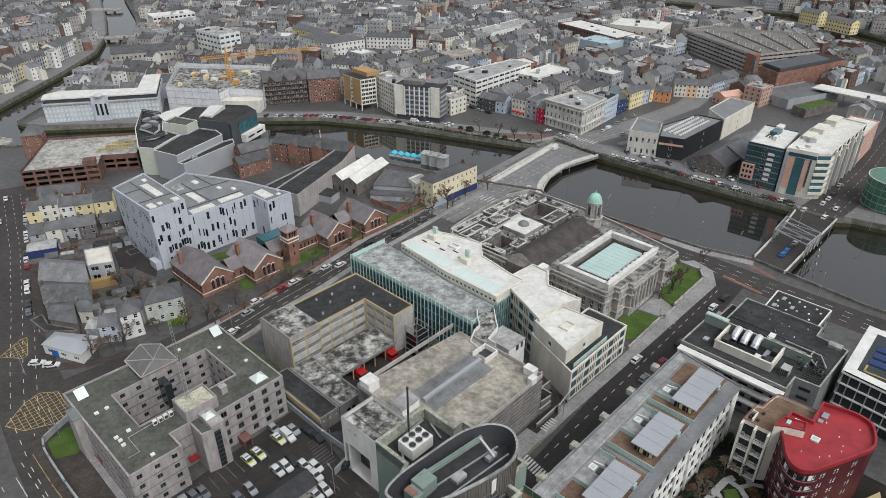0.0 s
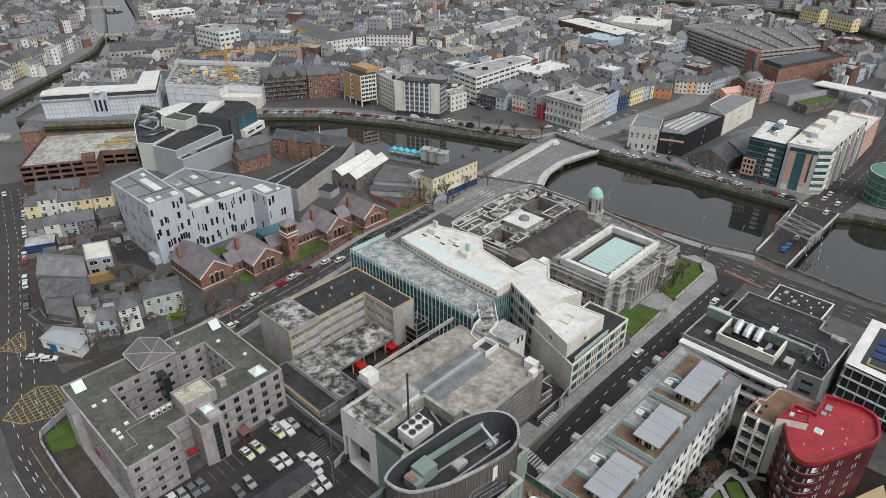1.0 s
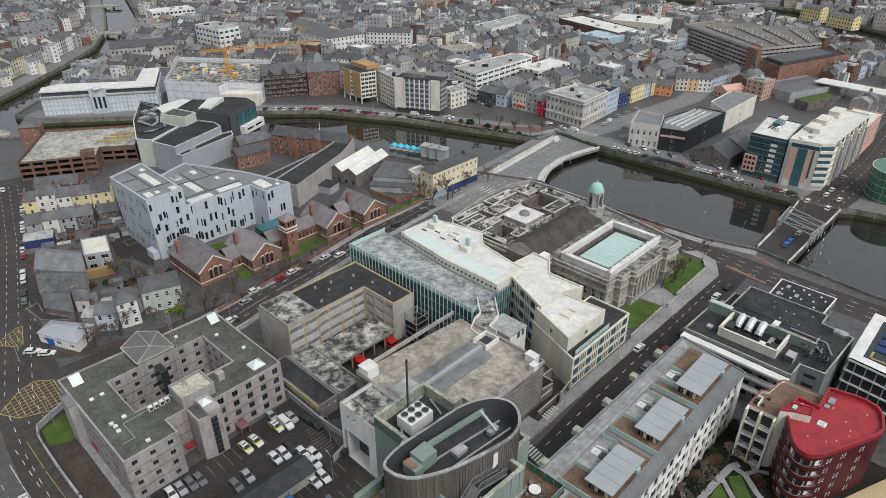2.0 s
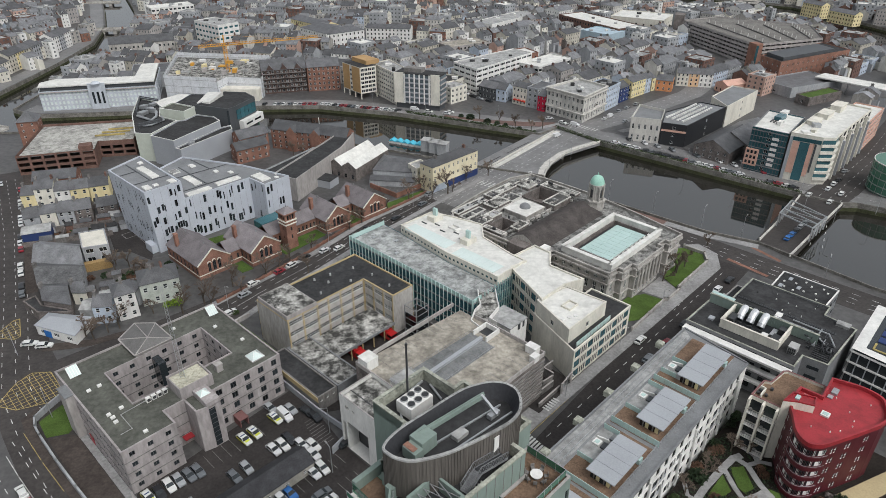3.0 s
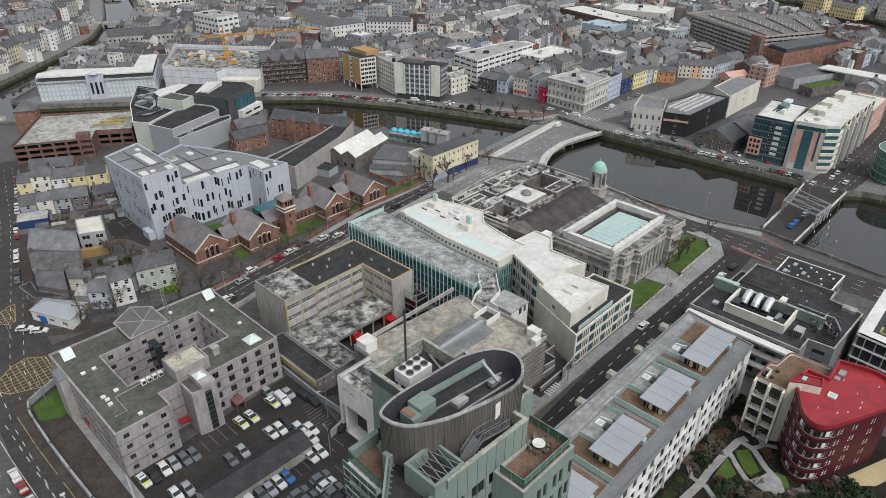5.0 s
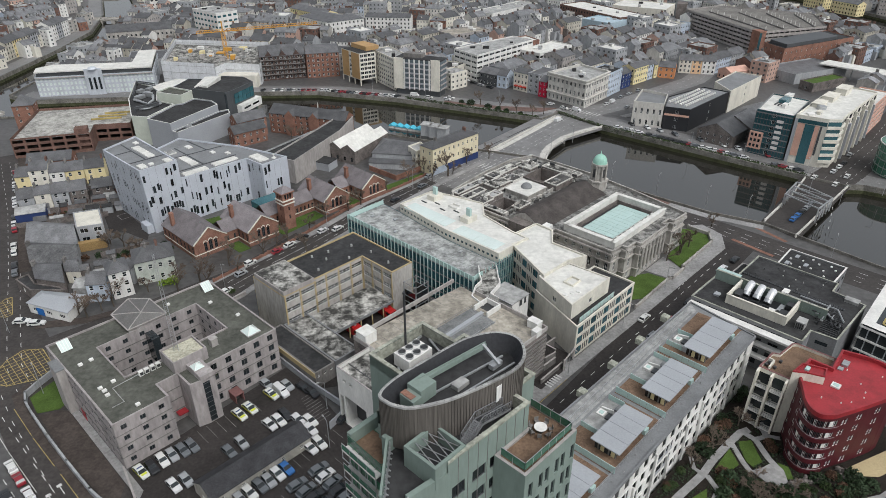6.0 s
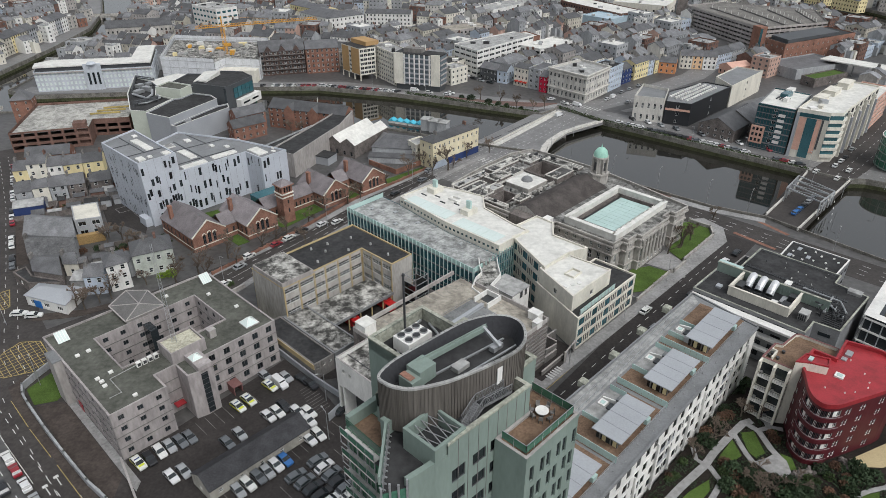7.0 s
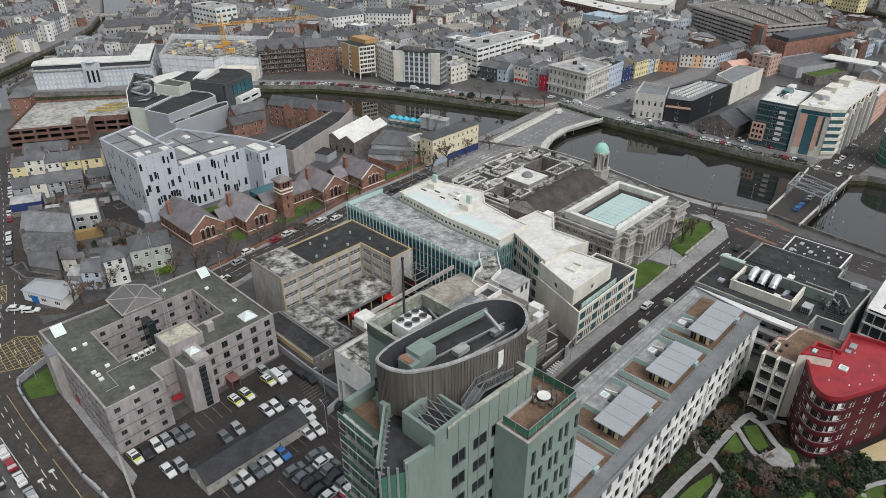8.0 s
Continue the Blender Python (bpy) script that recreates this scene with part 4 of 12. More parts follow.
    # ramp mouth at the head of the divider
    b4 = thing("ramp_mouth", "white concrete ramp mouth with a dark opening on the deck", "ramp", (*W(105, 85), 13.2))
    for a in ((103.2, 82.8, 108.4, 83.2), (103.2, 87.0, 108.4, 87.4), (108.0, 83.2, 108.4, 87.0)):
        m = M()
        m.ubox(a[0], a[1], 13.2, a[2], a[3], 14.6)
        part("ramp_wall", m, WHITE, b4)
    m = M()
    m.ubox(105.2, 83.2, 13.2, 108.0, 87.0, 13.26)
    part("dark_opening", m, METAL_D, b4)
    # annex with big mouth
    b3 = thing("loading_building", "pale concrete loading building with a deep open mouth", "building", (*W(68, 86), 0))
    m = M()
    p = P((64.2, 78), (73.8, 78), (73.8, 93), (64.2, 93))
    wall_face(m, p[3], p[0], 0, 15.5, [(2.2, 9.4, 0.02, 8.5), (0.6, 1.7, 0.02, 8), (2.0, 3.2, 12.4, 13.3), (4.2, 5.2, 12.4, 13.3)], 3.0)
    wall_face(m, p[0], p[1], 0, 15.5, [])
    wall_face(m, p[2], p[3], 0, 15.5, [(2, 8, 0.02, 6)], 2.0)
    wall_face(m, p[1], p[2], 0, 15.5, [])
    part("wall", m, WHITE, b3)
    m = M()
    m.ubox(67.3, 78.3, 0, 67.5, 92.8, 14.6)
    m.k = 1
    m.ubox(64.5, 78.3, 14.3, 73.6, 92.7, 14.5)
    part("roof", m, [METAL_D, LICHEN], b3)
    m = M()
    for a in ((64.2, 78, 64.5, 93), (64.5, 92.7, 73.8, 93), (64.5, 78, 73.8, 78.3)):
        m.ubox(a[0], a[1], 15.5, a[2], a[3], 15.6)
    part("coping", m, CONC, b3)


def service_yard():
    flat_uv("yard", [(103.6, 65.6), (112.6, 65.6), (119.6, 68.8), (119.6, 79), (109.2, 79), (109.2, 69), (103.6, 69)], 0.165, ASPHALT_NEW, "dark asphalt service yard entrance", "yard")
    for a, c, h, w in (((109.3, 69.2), (114.2, 69.0), 1.9, 0.35), ((105.2, 66.9), (114.4, 67.0), 1.3, 0.3), ((111.6, 70.4), (115.4, 69.9), 2.4, 0.3), ((115.6, 73.2), (119.6, 73.0), 3.0, 0.3), ((115.6, 70), (115.6, 73.2), 3.0, 0.3), ((112, 76), (119.6, 76), 4.4, 0.3), ((109.4, 73), (112, 76), 3.2, 0.3)):
        m = M()
        m.bar((*W(*a), h / 2 + 0.1), (*W(*c), h / 2 + 0.1), w, h)
        ob = tagged(part("yard_wall", m, CONC_D), "low concrete wall of the service yard", "wall", "", "structure")
        m = M()
        m.bar((*W(*a), h + 0.14), (*W(*c), h + 0.14), w + 0.12, 0.08)
        part("coping", m, CONC, ob)
    g = thing("gate", "pale metal yard gate between two concrete posts", "gate", (*W(116, 66.4), 0.16))
    for q in ((113.4, 65.8), (118.8, 66.6)):
        m = M()
        m.bar((*W(*q), 0.16), (*W(*q), 3.4), 0.5)
        part("gate_post", m, CONC, g)
    m = M()
    m.bar((*W(113.4, 65.8), 3.2), (*W(118.8, 66.6), 3.2), 0.3, 0.3)
    part("gate_beam", m, CONC, g)
    m = M()
    m.bar((*W(113.4, 65.9), 1.4), (*W(115.4, 66.3), 1.4), 0.12, 2.2)
    part("gate_leaf", m, METAL, g)


deck_car_park()
# ---------------------------------------------------------------- green office tower
def tower():
    b = thing("apartment_tower", "tall sage green panelled tower with a timber-clad roof drum", "tower", (*W(40, 38), 0))
    D = 56.8
    body = P((33, 30.6), (45.4, 30.0), (45.4, 32.4), (49.6, 32.4), (49.6, 43.4), (47.8, 43.4), (47.8, 49), (38.8, 49), (38.8, 43.4), (33, 41))
    m = M()
    n = len(body)
    for i in range(n):
        p0, p1 = body[i], body[(i + 1) % n]
        L = math.dist(p0, p1)
        holes = []
        if i == 0:
            for f in range(14):
                z = D - 4.2 - f * 3.2
                holes += [(0.6, 2.5, z - 0.1, z + 1.8), (3.6, 5.6, z + 0.1, z + 1.8), (6.3, 8.9, z + 0.1, z + 1.8)]
        holes = wall_face(m, p0, p1, 0, 58.4 if i < 9 else D, holes, 0.3)
        put_windows(b, p0, p1, holes, "v", FRAME_D)
    part("wall", m, GREENPANEL, b)
    # panel joints
    for i, (p0, p1) in enumerate(((body[0], body[1]), (body[3], body[4]))):
        a, c = Vector(p0), Vector(p1)
        d = (c - a).normalized()
        o = Vector((d.y, -d.x)) * 0.02
        k = 1.45
        while k < (c - a).length - 0.3:
            q = a + d * k + o
            m = M()
            m.bar((q.x, q.y, 30), (q.x, q.y, 58.3), 0.05, 0.05, up=(d.x, d.y, 0))
            part("panel_joint", m, CONC_D, b)
            k += 1.45
    m = M()
    m.flat([inset(body, 0.1)], D)
    part("roof", m, FELT, b)
    m = M()
    ins, outp = inset(body, 0.45), inset(body, -0.05)
    for i in range(9):
        j = (i + 1) % n
        m.face((*ins[j], D), (*ins[i], D), (*ins[i], 58.4), (*ins[j], 58.4))
        m.face((*outp[i], 58.5), (*outp[j], 58.5), (*ins[j], 58.5), (*ins[i], 58.5))
        m.face((*outp[i], 58.3), (*outp[j], 58.3), (*outp[j], 58.5), (*outp[i], 58.5))
    part("parapet", m, COPE, b, "pale green lichen-stained parapet coping")
    # glass wing on the west side
    gw = P((30.2, 42.9), (30.0, 37.2), (33.4, 37.2), (33.4, 42.9))
    m = M()
    m.prism(ccw(gw), 0, D - 2.2)
    part("glazed_wing", m, mat("bright_green_glass", (0.07, 0.2, 0.12), 0.1, var=0.4, big=0.4, fine=1.2, bump=0, spec=0.6), b, "green glazed balcony wing")
    m = M()
    m.prism(ccw(P((26.0, 32.6), (28.2, 31.4), (33, 30.7), (33, 38.0), (31.6, 38.0))), 0, D - 0.9)
    part("stair_wing", m, GLASS_G, b, "glazed stair wing below the dark roof")
    m = M()
    m.prism(P((28.3, 31.2), (33, 30.6), (33, 31.2), (28.3, 31.8)), 0, D + 0.3)
    part("wing_wall", m, GREENPANEL, b)
    for k in range(4):
        m = M()
        q = Vector(W(26.0, 32.5)).lerp(Vector(W(28.2, 31.3)), k / 3)
        m.bar((*q, 10), (*q, D + (0.4 if k % 2 else 0)), 0.2)
        part("stair_mullion", m, METAL, b)
    m = M()
    m.flat([ccw(P((26.1, 32.6), (28.2, 31.5), (32.9, 30.8), (32.9, 37.9), (31.6, 37.9)))], D - 0.88)
    part("wing_roof", m, FELT, b)
    m = M()
    m.flat([ccw(P((30.3, 42.8), (30.1, 37.3), (33.3, 37.3), (33.3, 42.8)))], D - 2.18)
    part("terrace_deck", m, TIMBERDECK, b, "brown terrace decking")
    p0, p1 = Vector(gw[0]), Vector(gw[1])
    d = (p1 - p0).normalized()
    o = Vector((d.y, -d.x))
    L = (p1 - p0).length
    for k in range(12):
        z = D - 2.75 - k * 3.0
        m = M()
        m.prism(ccw([tuple(p0), tuple(p1), tuple(p1 + o * 0.9), tuple(p0 + o * 0.9)]), z, z + 0.16, True)
        ob = part("balcony_slab", m, WHITE, b)
        m = M()
        m.bar((*(p0 + o * 0.25), z - 0.5), (*(p1 + o * 0.25), z - 0.5), 0.1, 0.9)
        part("dark_spandrel", m, BLACKCLAD, ob)
        m = M()
        m.bar((*(p0 + o * 0.85), z + 0.6), (*(p1 + o * 0.85), z + 0.6), 0.05, 0.8)
        part("balcony_glass", m, GLASS_G, ob)
        m = M()
        m.bar((*(p0 + o * 0.85), z + 1.05), (*(p1 + o * 0.85), z + 1.05), 0.06)
        m.bar((*(p0 + o * 0.9), z - 1.1), (*(p1 + o * 0.9), z - 1.1), 0.08)
        for i in range(5):
            q = p0 + d * (L * i / 4) + o * 0.85
            m.bar((*q, z - 1.1), (*q, z + 1.05), 0.07)
        part("balcony_rail", m, METAL, ob)
    for i in range(7):
        q = p0 + d * (L * i / 6) + o * 0.06
        m = M()
        m.bar((*q, 5), (*q, D - 2.3), 0.12)
        part("mullion", m, GREENPANEL, b)
    m = M()
    for a, c in ((p0, p1), (p1, Vector(gw[2]))):
        m.bar((*a, D - 1.2), (*c, D - 1.2), 0.07)
        m.bar((*a, D - 1.75), (*c, D - 1.75), 0.04, 0.8)
    part("terrace_rail", m, GLASS_G, b, "green glass terrace rail")
    # roof edge ladder
    a, c = W(31.7, 38.0), W(26.2, 32.9)
    m = M()
    m.bar((*a, D + 0.6), (*c, D + 0.6), 0.25, 1.1)
    part("upstand", m, GREENPANEL, b)
    for k in range(10):
        q = Vector(a).lerp(Vector(c), (k + 0.5) / 10)
        m = M()
        m.bar((q.x - 0.1, q.y - 0.1, D - 0.6), (q.x + 0.55, q.y - 0.45, D - 0.6), 0.12)
        m.bar((q.x + 0.3, q.y - 0.3, D - 0.9), (q.x + 0.3, q.y - 0.3, D + 1.0), 0.1)
        part("bracket", m, METAL, b)
    m = M()
    m.ubox(31.4, 37.6, D - 2.2, 32.8, 38.6, D + 0.9)
    part("stair_head", m, GREENPANEL, b)
    m = M()
    m.ubox(30.2, 42.3, D - 2.3, 34.6, 42.95, D - 0.7)
    part("planter_wall", m, GREENPANEL, b)
    # light-well box with trussed top
    for a in ((31.4, 30.75, 31.75, 35.2), (31.75, 34.85, 35.8, 35.2), (31.75, 30.75, 35.8, 31.1), (35.5, 31.1, 35.8, 34.85)):
        m = M()
        m.ubox(a[0], a[1], D - 0.9, a[2], a[3], 58.75)
        part("well_wall", m, GREENPANEL, b)
    m = M()
    m.ubox(31.75, 31.1, D + 0.01, 35.5, 34.85, D + 0.05)
    part("well_floor", m, METAL_D, b)
    for k in range(4):
        m = M()
        u = 31.8 + k * 0.95
        m.bar((*W(u, 31.1), 58.4), (*W(u + 0.9, 34.8), 58.4), 0.09)
        m.bar((*W(u + 0.9, 31.1), 58.3), (*W(u, 34.8), 58.3), 0.07)
        part("truss_bar", m, METAL, b)
    # roof drum
    lens = P((32.3, 39.6), (32.0, 38.2), (32.4, 36.9), (33.4, 35.6), (36.2, 34.0), (39, 33.1), (42, 32.35), (45.1, 31.9), (47.4, 32.5), (49.2, 34.3), (49.4, 36.2), (48.1, 38.0),
             (45.4, 39.3), (42.8, 39.7), (39.9, 39.9), (35.1, 40.2))
    fine = []
    for i in range(len(lens)):
        p_, q_, r_, s_ = (Vector(lens[(i + k) % len(lens)]) for k in (-1, 0, 1, 2))
        for k in range(4):
            t = k / 4
            fine.append(tuple(0.5 * ((2 * q_) + (r_ - p_) * t + (2 * p_ - 5 * q_ + 4 * r_ - s_) * t * t + (3 * q_ - p_ - 3 * r_ + s_) * t ** 3)))
    lens = ccw(fine)
    n = len(lens)
    rim, inner = inset(lens, -0.1), inset(lens, 0.22)
    DRUM = mat("weathered_ribbed_cladding", (0.135, 0.123, 0.11), 0.75, var=0.35, big=0.35, fine=4, stain=0.3, stretch=0.06)
    m = M()
    for i in range(n):
        j = (i + 1) % n
        m.face((*lens[i], D - 0.5), (*lens[j], D - 0.5), (*lens[j], 62.2), (*lens[i], 62.2))
    part("drum_wall", m, DRUM, b, "weathered grey-brown ribbed drum cladding")
    m = M()
    for i in range(n):
        j = (i + 1) % n
        m.face((*rim[i], 62.3), (*rim[j], 62.3), (*inner[j], 62.3), (*inner[i], 62.3))
        m.face((*rim[i], 62.05), (*rim[j], 62.05), (*rim[j], 62.3), (*rim[i], 62.3))
    part("drum_rim", m, FELT_L, b, "thin pale rim flashing")
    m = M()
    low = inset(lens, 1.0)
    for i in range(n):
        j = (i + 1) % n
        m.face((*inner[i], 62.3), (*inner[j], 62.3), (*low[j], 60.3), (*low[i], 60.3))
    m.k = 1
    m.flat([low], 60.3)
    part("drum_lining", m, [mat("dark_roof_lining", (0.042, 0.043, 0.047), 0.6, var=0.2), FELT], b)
    ribs = M()
    for i in range(0, n):
        q, r = Vector(lens[i]), Vector(lens[(i + 1) % n])
        d = (r - q).normalized()
        o = Vector((d.y, -d.x)) * 0.03
        for t in (0.0, 0.5):
            p_ = q.lerp(r, t) + o
            ribs.bar((p_.x, p_.y, D - 0.4), (p_.x, p_.y, 62.05), 0.07, 0.07, up=(d.x, d.y, 0))
    tagged(part("rib", ribs, DRUM, b), "", "", "", "stuff")
    # safety rail studs along the rim
    m = M()
    for i in range(n):
        q = Vector(inset(lens, 0.06)[i])
        m.cyl(q.x, q.y, 62.3, 62.42, 0.09, 0.07, 6)
    tagged(part("rim_studs", m, FELT_L, b), "", "", "", "stuff")
    # window cleaning machine on rails
    for o in (0.0, 2.2):
        m = M()
        m.bar((*W(36, 37.2 - o), 60.5), (*W(47.5, 35.6 - o * 0.8), 60.5), 0.2)
        part("rail", m, METAL, b)
    m = M()
    m.bar((*W(36.4, 38.3), 61.9), (*W(46, 37.0), 62.2), 0.5, 0.55)
    m.bar((*W(36.4, 38.3), 62.4), (*W(46, 37.0), 62.6), 0.12)
    part("jib", m, GREENPANEL, b, "green cleaning crane jib")
    m = M()
    m.ubox(35.3, 36.6, 60.6, 37.6, 38.6, 62.4)
    m.ubox(34.0, 36.4, 60.5, 35.3, 38.4, 61.9)
    part("crane_cabin", m, GREENPANEL, b, "sage green cleaning machine cabin")
    m = M()
    m.ubox(34.1, 36.8, 62.0, 34.8, 38.4, 62.06)
    part("cabin_tray", m, BRICK, b)
    m = M()
    m.ubox(39.6, 35.3, 60.35, 41.4, 36.4, 60.9)
    part("roof_hatch", m, FELT_L, b)
    m = M()
    m.ubox(44.6, 34.6, 60.6, 46.2, 35.3, 61.2)
    m.bar((*W(45.4, 34.4), 61.2), (*W(45.6, 37.2), 62.5), 0.3)
    part("crane_arm", m, METAL, b)
    # terrace wing
    tw = P((39.8, 26.0), (49, 25.8), (49, 32.4), (45.4, 32.4), (45.4, 30), (39.8, 30.2))
    m = M()
    holes = []
    for f in range(14):
        z = 50.6 - f * 3.2
        for k in range(6):
            u = 0.75 + k * 1.45 + (0.35 if (f + k) % 2 else 0)
            holes.append((u, u + 0.72, z - 0.2, z + 2.1))
    holes = wall_face(m, tw[0], tw[1], 0, 54.6, holes, 0.25)
    put_windows(b, tw[0], tw[1], holes, "bare", FRAME_D)
    for i in range(1, 6):
        wall_face(m, tw[i], tw[(i + 1) % 6], 0, 54.6, [])
    part("terrace_wing_wall", m, GREENPANEL, b)
    m = M()
    m.flat([inset(tw, 0.3)], 54.3)
    part("terrace_deck", m, TIMBERDECK, b, "brown terrace decking")
    m = M()
    ins = inset(tw, 0.35)
    for i in range(6):
        j = (i + 1) % 6
        m.face((*tw[i], 54.6), (*tw[j], 54.6), (*ins[j], 54.6), (*ins[i], 54.6))
        m.face((*ins[j], 54.3), (*ins[i], 54.3), (*ins[i], 54.6), (*ins[j], 54.6))
    part("terrace_coping", m, CONC, b)
    ins = inset(tw, 0.5)
    for i in (0, 1, 5):
        a, c = Vector(ins[i]), Vector(ins[(i + 1) % 6])
        m = M()
        m.bar((*a, 55.2), (*c, 55.2), 0.04, 1.0)
        ob = part("glass_balustrade", m, GLASS_G, b, "green glass balustrade")
        m = M()
        m.bar((*a, 55.75), (*c, 55.75), 0.07)
        k = int((c - a).length / 1.2)
        for s in range(k + 1):
            q = a.lerp(c, s / k)
            m.bar((*q, 54.3), (*q, 55.75), 0.06)
        part("balustrade_post", m, METAL, ob)
    # cooler deck behind the drum
    m = M()
    for a in ((38.8, 48.7, 47.8, 49), (38.8, 43.5, 39.1, 48.7), (47.5, 43.5, 47.8, 48.7)):
        m.ubox(a[0], a[1], D, a[2], a[3], 58.4)
    part("screen_wall", m, GREENPANEL, b)
    for k in range(12):
        m = M()
        m.ubox(39.4 + k * 0.72, 48.6, D, 39.5 + k * 0.72, 48.7, 58.3)
        part("screen_rib", m, WHITE, b)
    m = M()
    for a, c in (((39.3, 44), (42, 47.8)), ((42, 47.8), (46.8, 48.2)), ((46, 44), (47, 47))):
        m.bar((*W(*a), D + 0.3), (*W(*c), D + 0.3), 0.25)
    part("pipe", m, METAL, b)
    # steel stair up the drum to its white door
    flight = [Vector((*W(37.2, 32.1), D + 0.1)), Vector((*W(39.6, 32.3), D + 1.3)), Vector((*W(43.2, 31.45), D + 1.5))]
    side = (flight[1] - flight[0]).cross(Vector((0, 0, 1))).normalized() * 0.55
    for e in (-1, 1):
        m = M()
        for p_, q_ in zip(flight, flight[1:]):
            m.bar(p_ + side * e, q_ + side * e, 0.08, 0.28)
            m.bar(p_ + side * e + Vector((0, 0, 1.1)), q_ + side * e + Vector((0, 0, 1.1)), 0.07)
            k = max(2, int((q_ - p_).length / 0.45))
            for i in range(k + 1):
                g = p_.lerp(q_, i / k) + side * e
                m.bar(g, g + Vector((0, 0, 1.1)), 0.045)
                if i < k:
                    h = p_.lerp(q_, (i + 1) / k) + side * e
                    m.bar(g, h + Vector((0, 0, 1.1)), 0.035)
                    m.bar(h, g + Vector((0, 0, 1.1)), 0.035)
        part("stair_rail", m, LEAD, b)
    for i in range(12):
        g = flight[0].lerp(flight[1], (i + 0.5) / 12)
        m = M()
        m.bar(g - side, g + side, 0.28, 0.05)
        part("stair_tread", m, LEAD, b)
    m = M()
    m.bar(flight[1], flight[2], 1.1, 0.06)
    part("landing", m, METAL_D, b)
    for i in range(4):
        m = M()
        q_ = W(38.0 + i * 0.5, 31.6)
        m.cyl(*q_, D, D + 0.35, 0.12, 0.12, 8)
        part("roof_vent", m, WHITE, b)
    m = M()
    m.ubox(42.2, 32.1, 59.2, 43.0, 32.2, 61.3)
    part("white_board", m, WHITE, b)
    return b


tower()


def cooler():
    b = thing("air_cooler", "white rooftop chiller with six round fans", "chiller", (*W(42.6, 45.4), 56.8))
    m = M()
    m.ubox(40.6, 43.9, 57.1, 44.4, 46.6, 58.9)
    part("casing", m, WHITE, b)
    m = M()
    for u, v in ((40.8, 44.1), (44.2, 44.1), (44.2, 46.4), (40.8, 46.4)):
        m.ubox(u - 0.1, v - 0.1, 56.8, u + 0.1, v + 0.1, 57.1)
    part("feet", m, METAL_D, b)
    for i in range(3):
        for j in range(2):
            x, y = W(41.3 + i * 1.2, 44.6 + j * 1.3)
            m = M()
            m.cyl(x, y, 58.9, 59.15, 0.5, 0.48, 16, cap=False)
            ob = part("fan_ring", m, METAL, b)
            m = M()
            m.cyl(x, y, 58.88, 58.98, 0.46, 0.46, 16)
            part("fan", m, METAL_D, ob)


cooler()
m = M()
m.cyl(*W(42.9, 46.95), 56.8, 66, 0.16, 0.13, 10)
m.cyl(*W(42.9, 46.95), 66, 66.3, 0.2, 0.16, 10)
simple("flue_pole", m, METAL_D, "tall thin dark flue on the tower roof", "flue")


def garden_table():
    b = thing("terrace_table", "round white table on the tower terrace", "table", (*W(46.2, 28.8), 54.3))
    m = M()
    m.cyl(*W(46.2, 28.8), 54.98, 55.05, 0.75, 0.75, 20)
    part("tabletop", m, WHITE, b)
    m = M()
    m.cyl(*W(46.2, 28.8), 54.3, 54.98, 0.07, 0.07, 8)
    m.cyl(*W(46.2, 28.8), 54.3, 54.35, 0.35, 0.35, 12)
    part("pedestal", m, METAL_D, b)
    ch = thing("garden_chair", "grey-brown terrace chair beside the round table", "chair", (0, 0, 0), "chairs round the terrace table")
    m = M()
    m.box(-0.24, -0.24, 0.42, 0.24, 0.24, 0.47)
    part("seat", m, CONC_D, ch)
    m = M()
    m.box(-0.24, 0.2, 0.47, 0.24, 0.25, 0.95)
    part("backrest", m, CONC_D, ch)
    for x in (-0.21, 0.21):
        for y in (-0.21, 0.21):
            m = M()
            m.box(x - 0.025, y - 0.025, 0, x + 0.025, y + 0.025, 0.42)
            part("leg", m, METAL_D, ch)
    cx, cy = W(46.2, 28.8)
    for k in range(7):
        a = 6.28318 * k / 7
        mm = pose(cx + 1.15 * math.cos(a), cy + 1.15 * math.sin(a), 54.3, 0, 0, math.degrees(a) - 90)
        if k == 6:
            ch.matrix_basis = mm
        else:
            copy_thing(ch, mm)


garden_table()

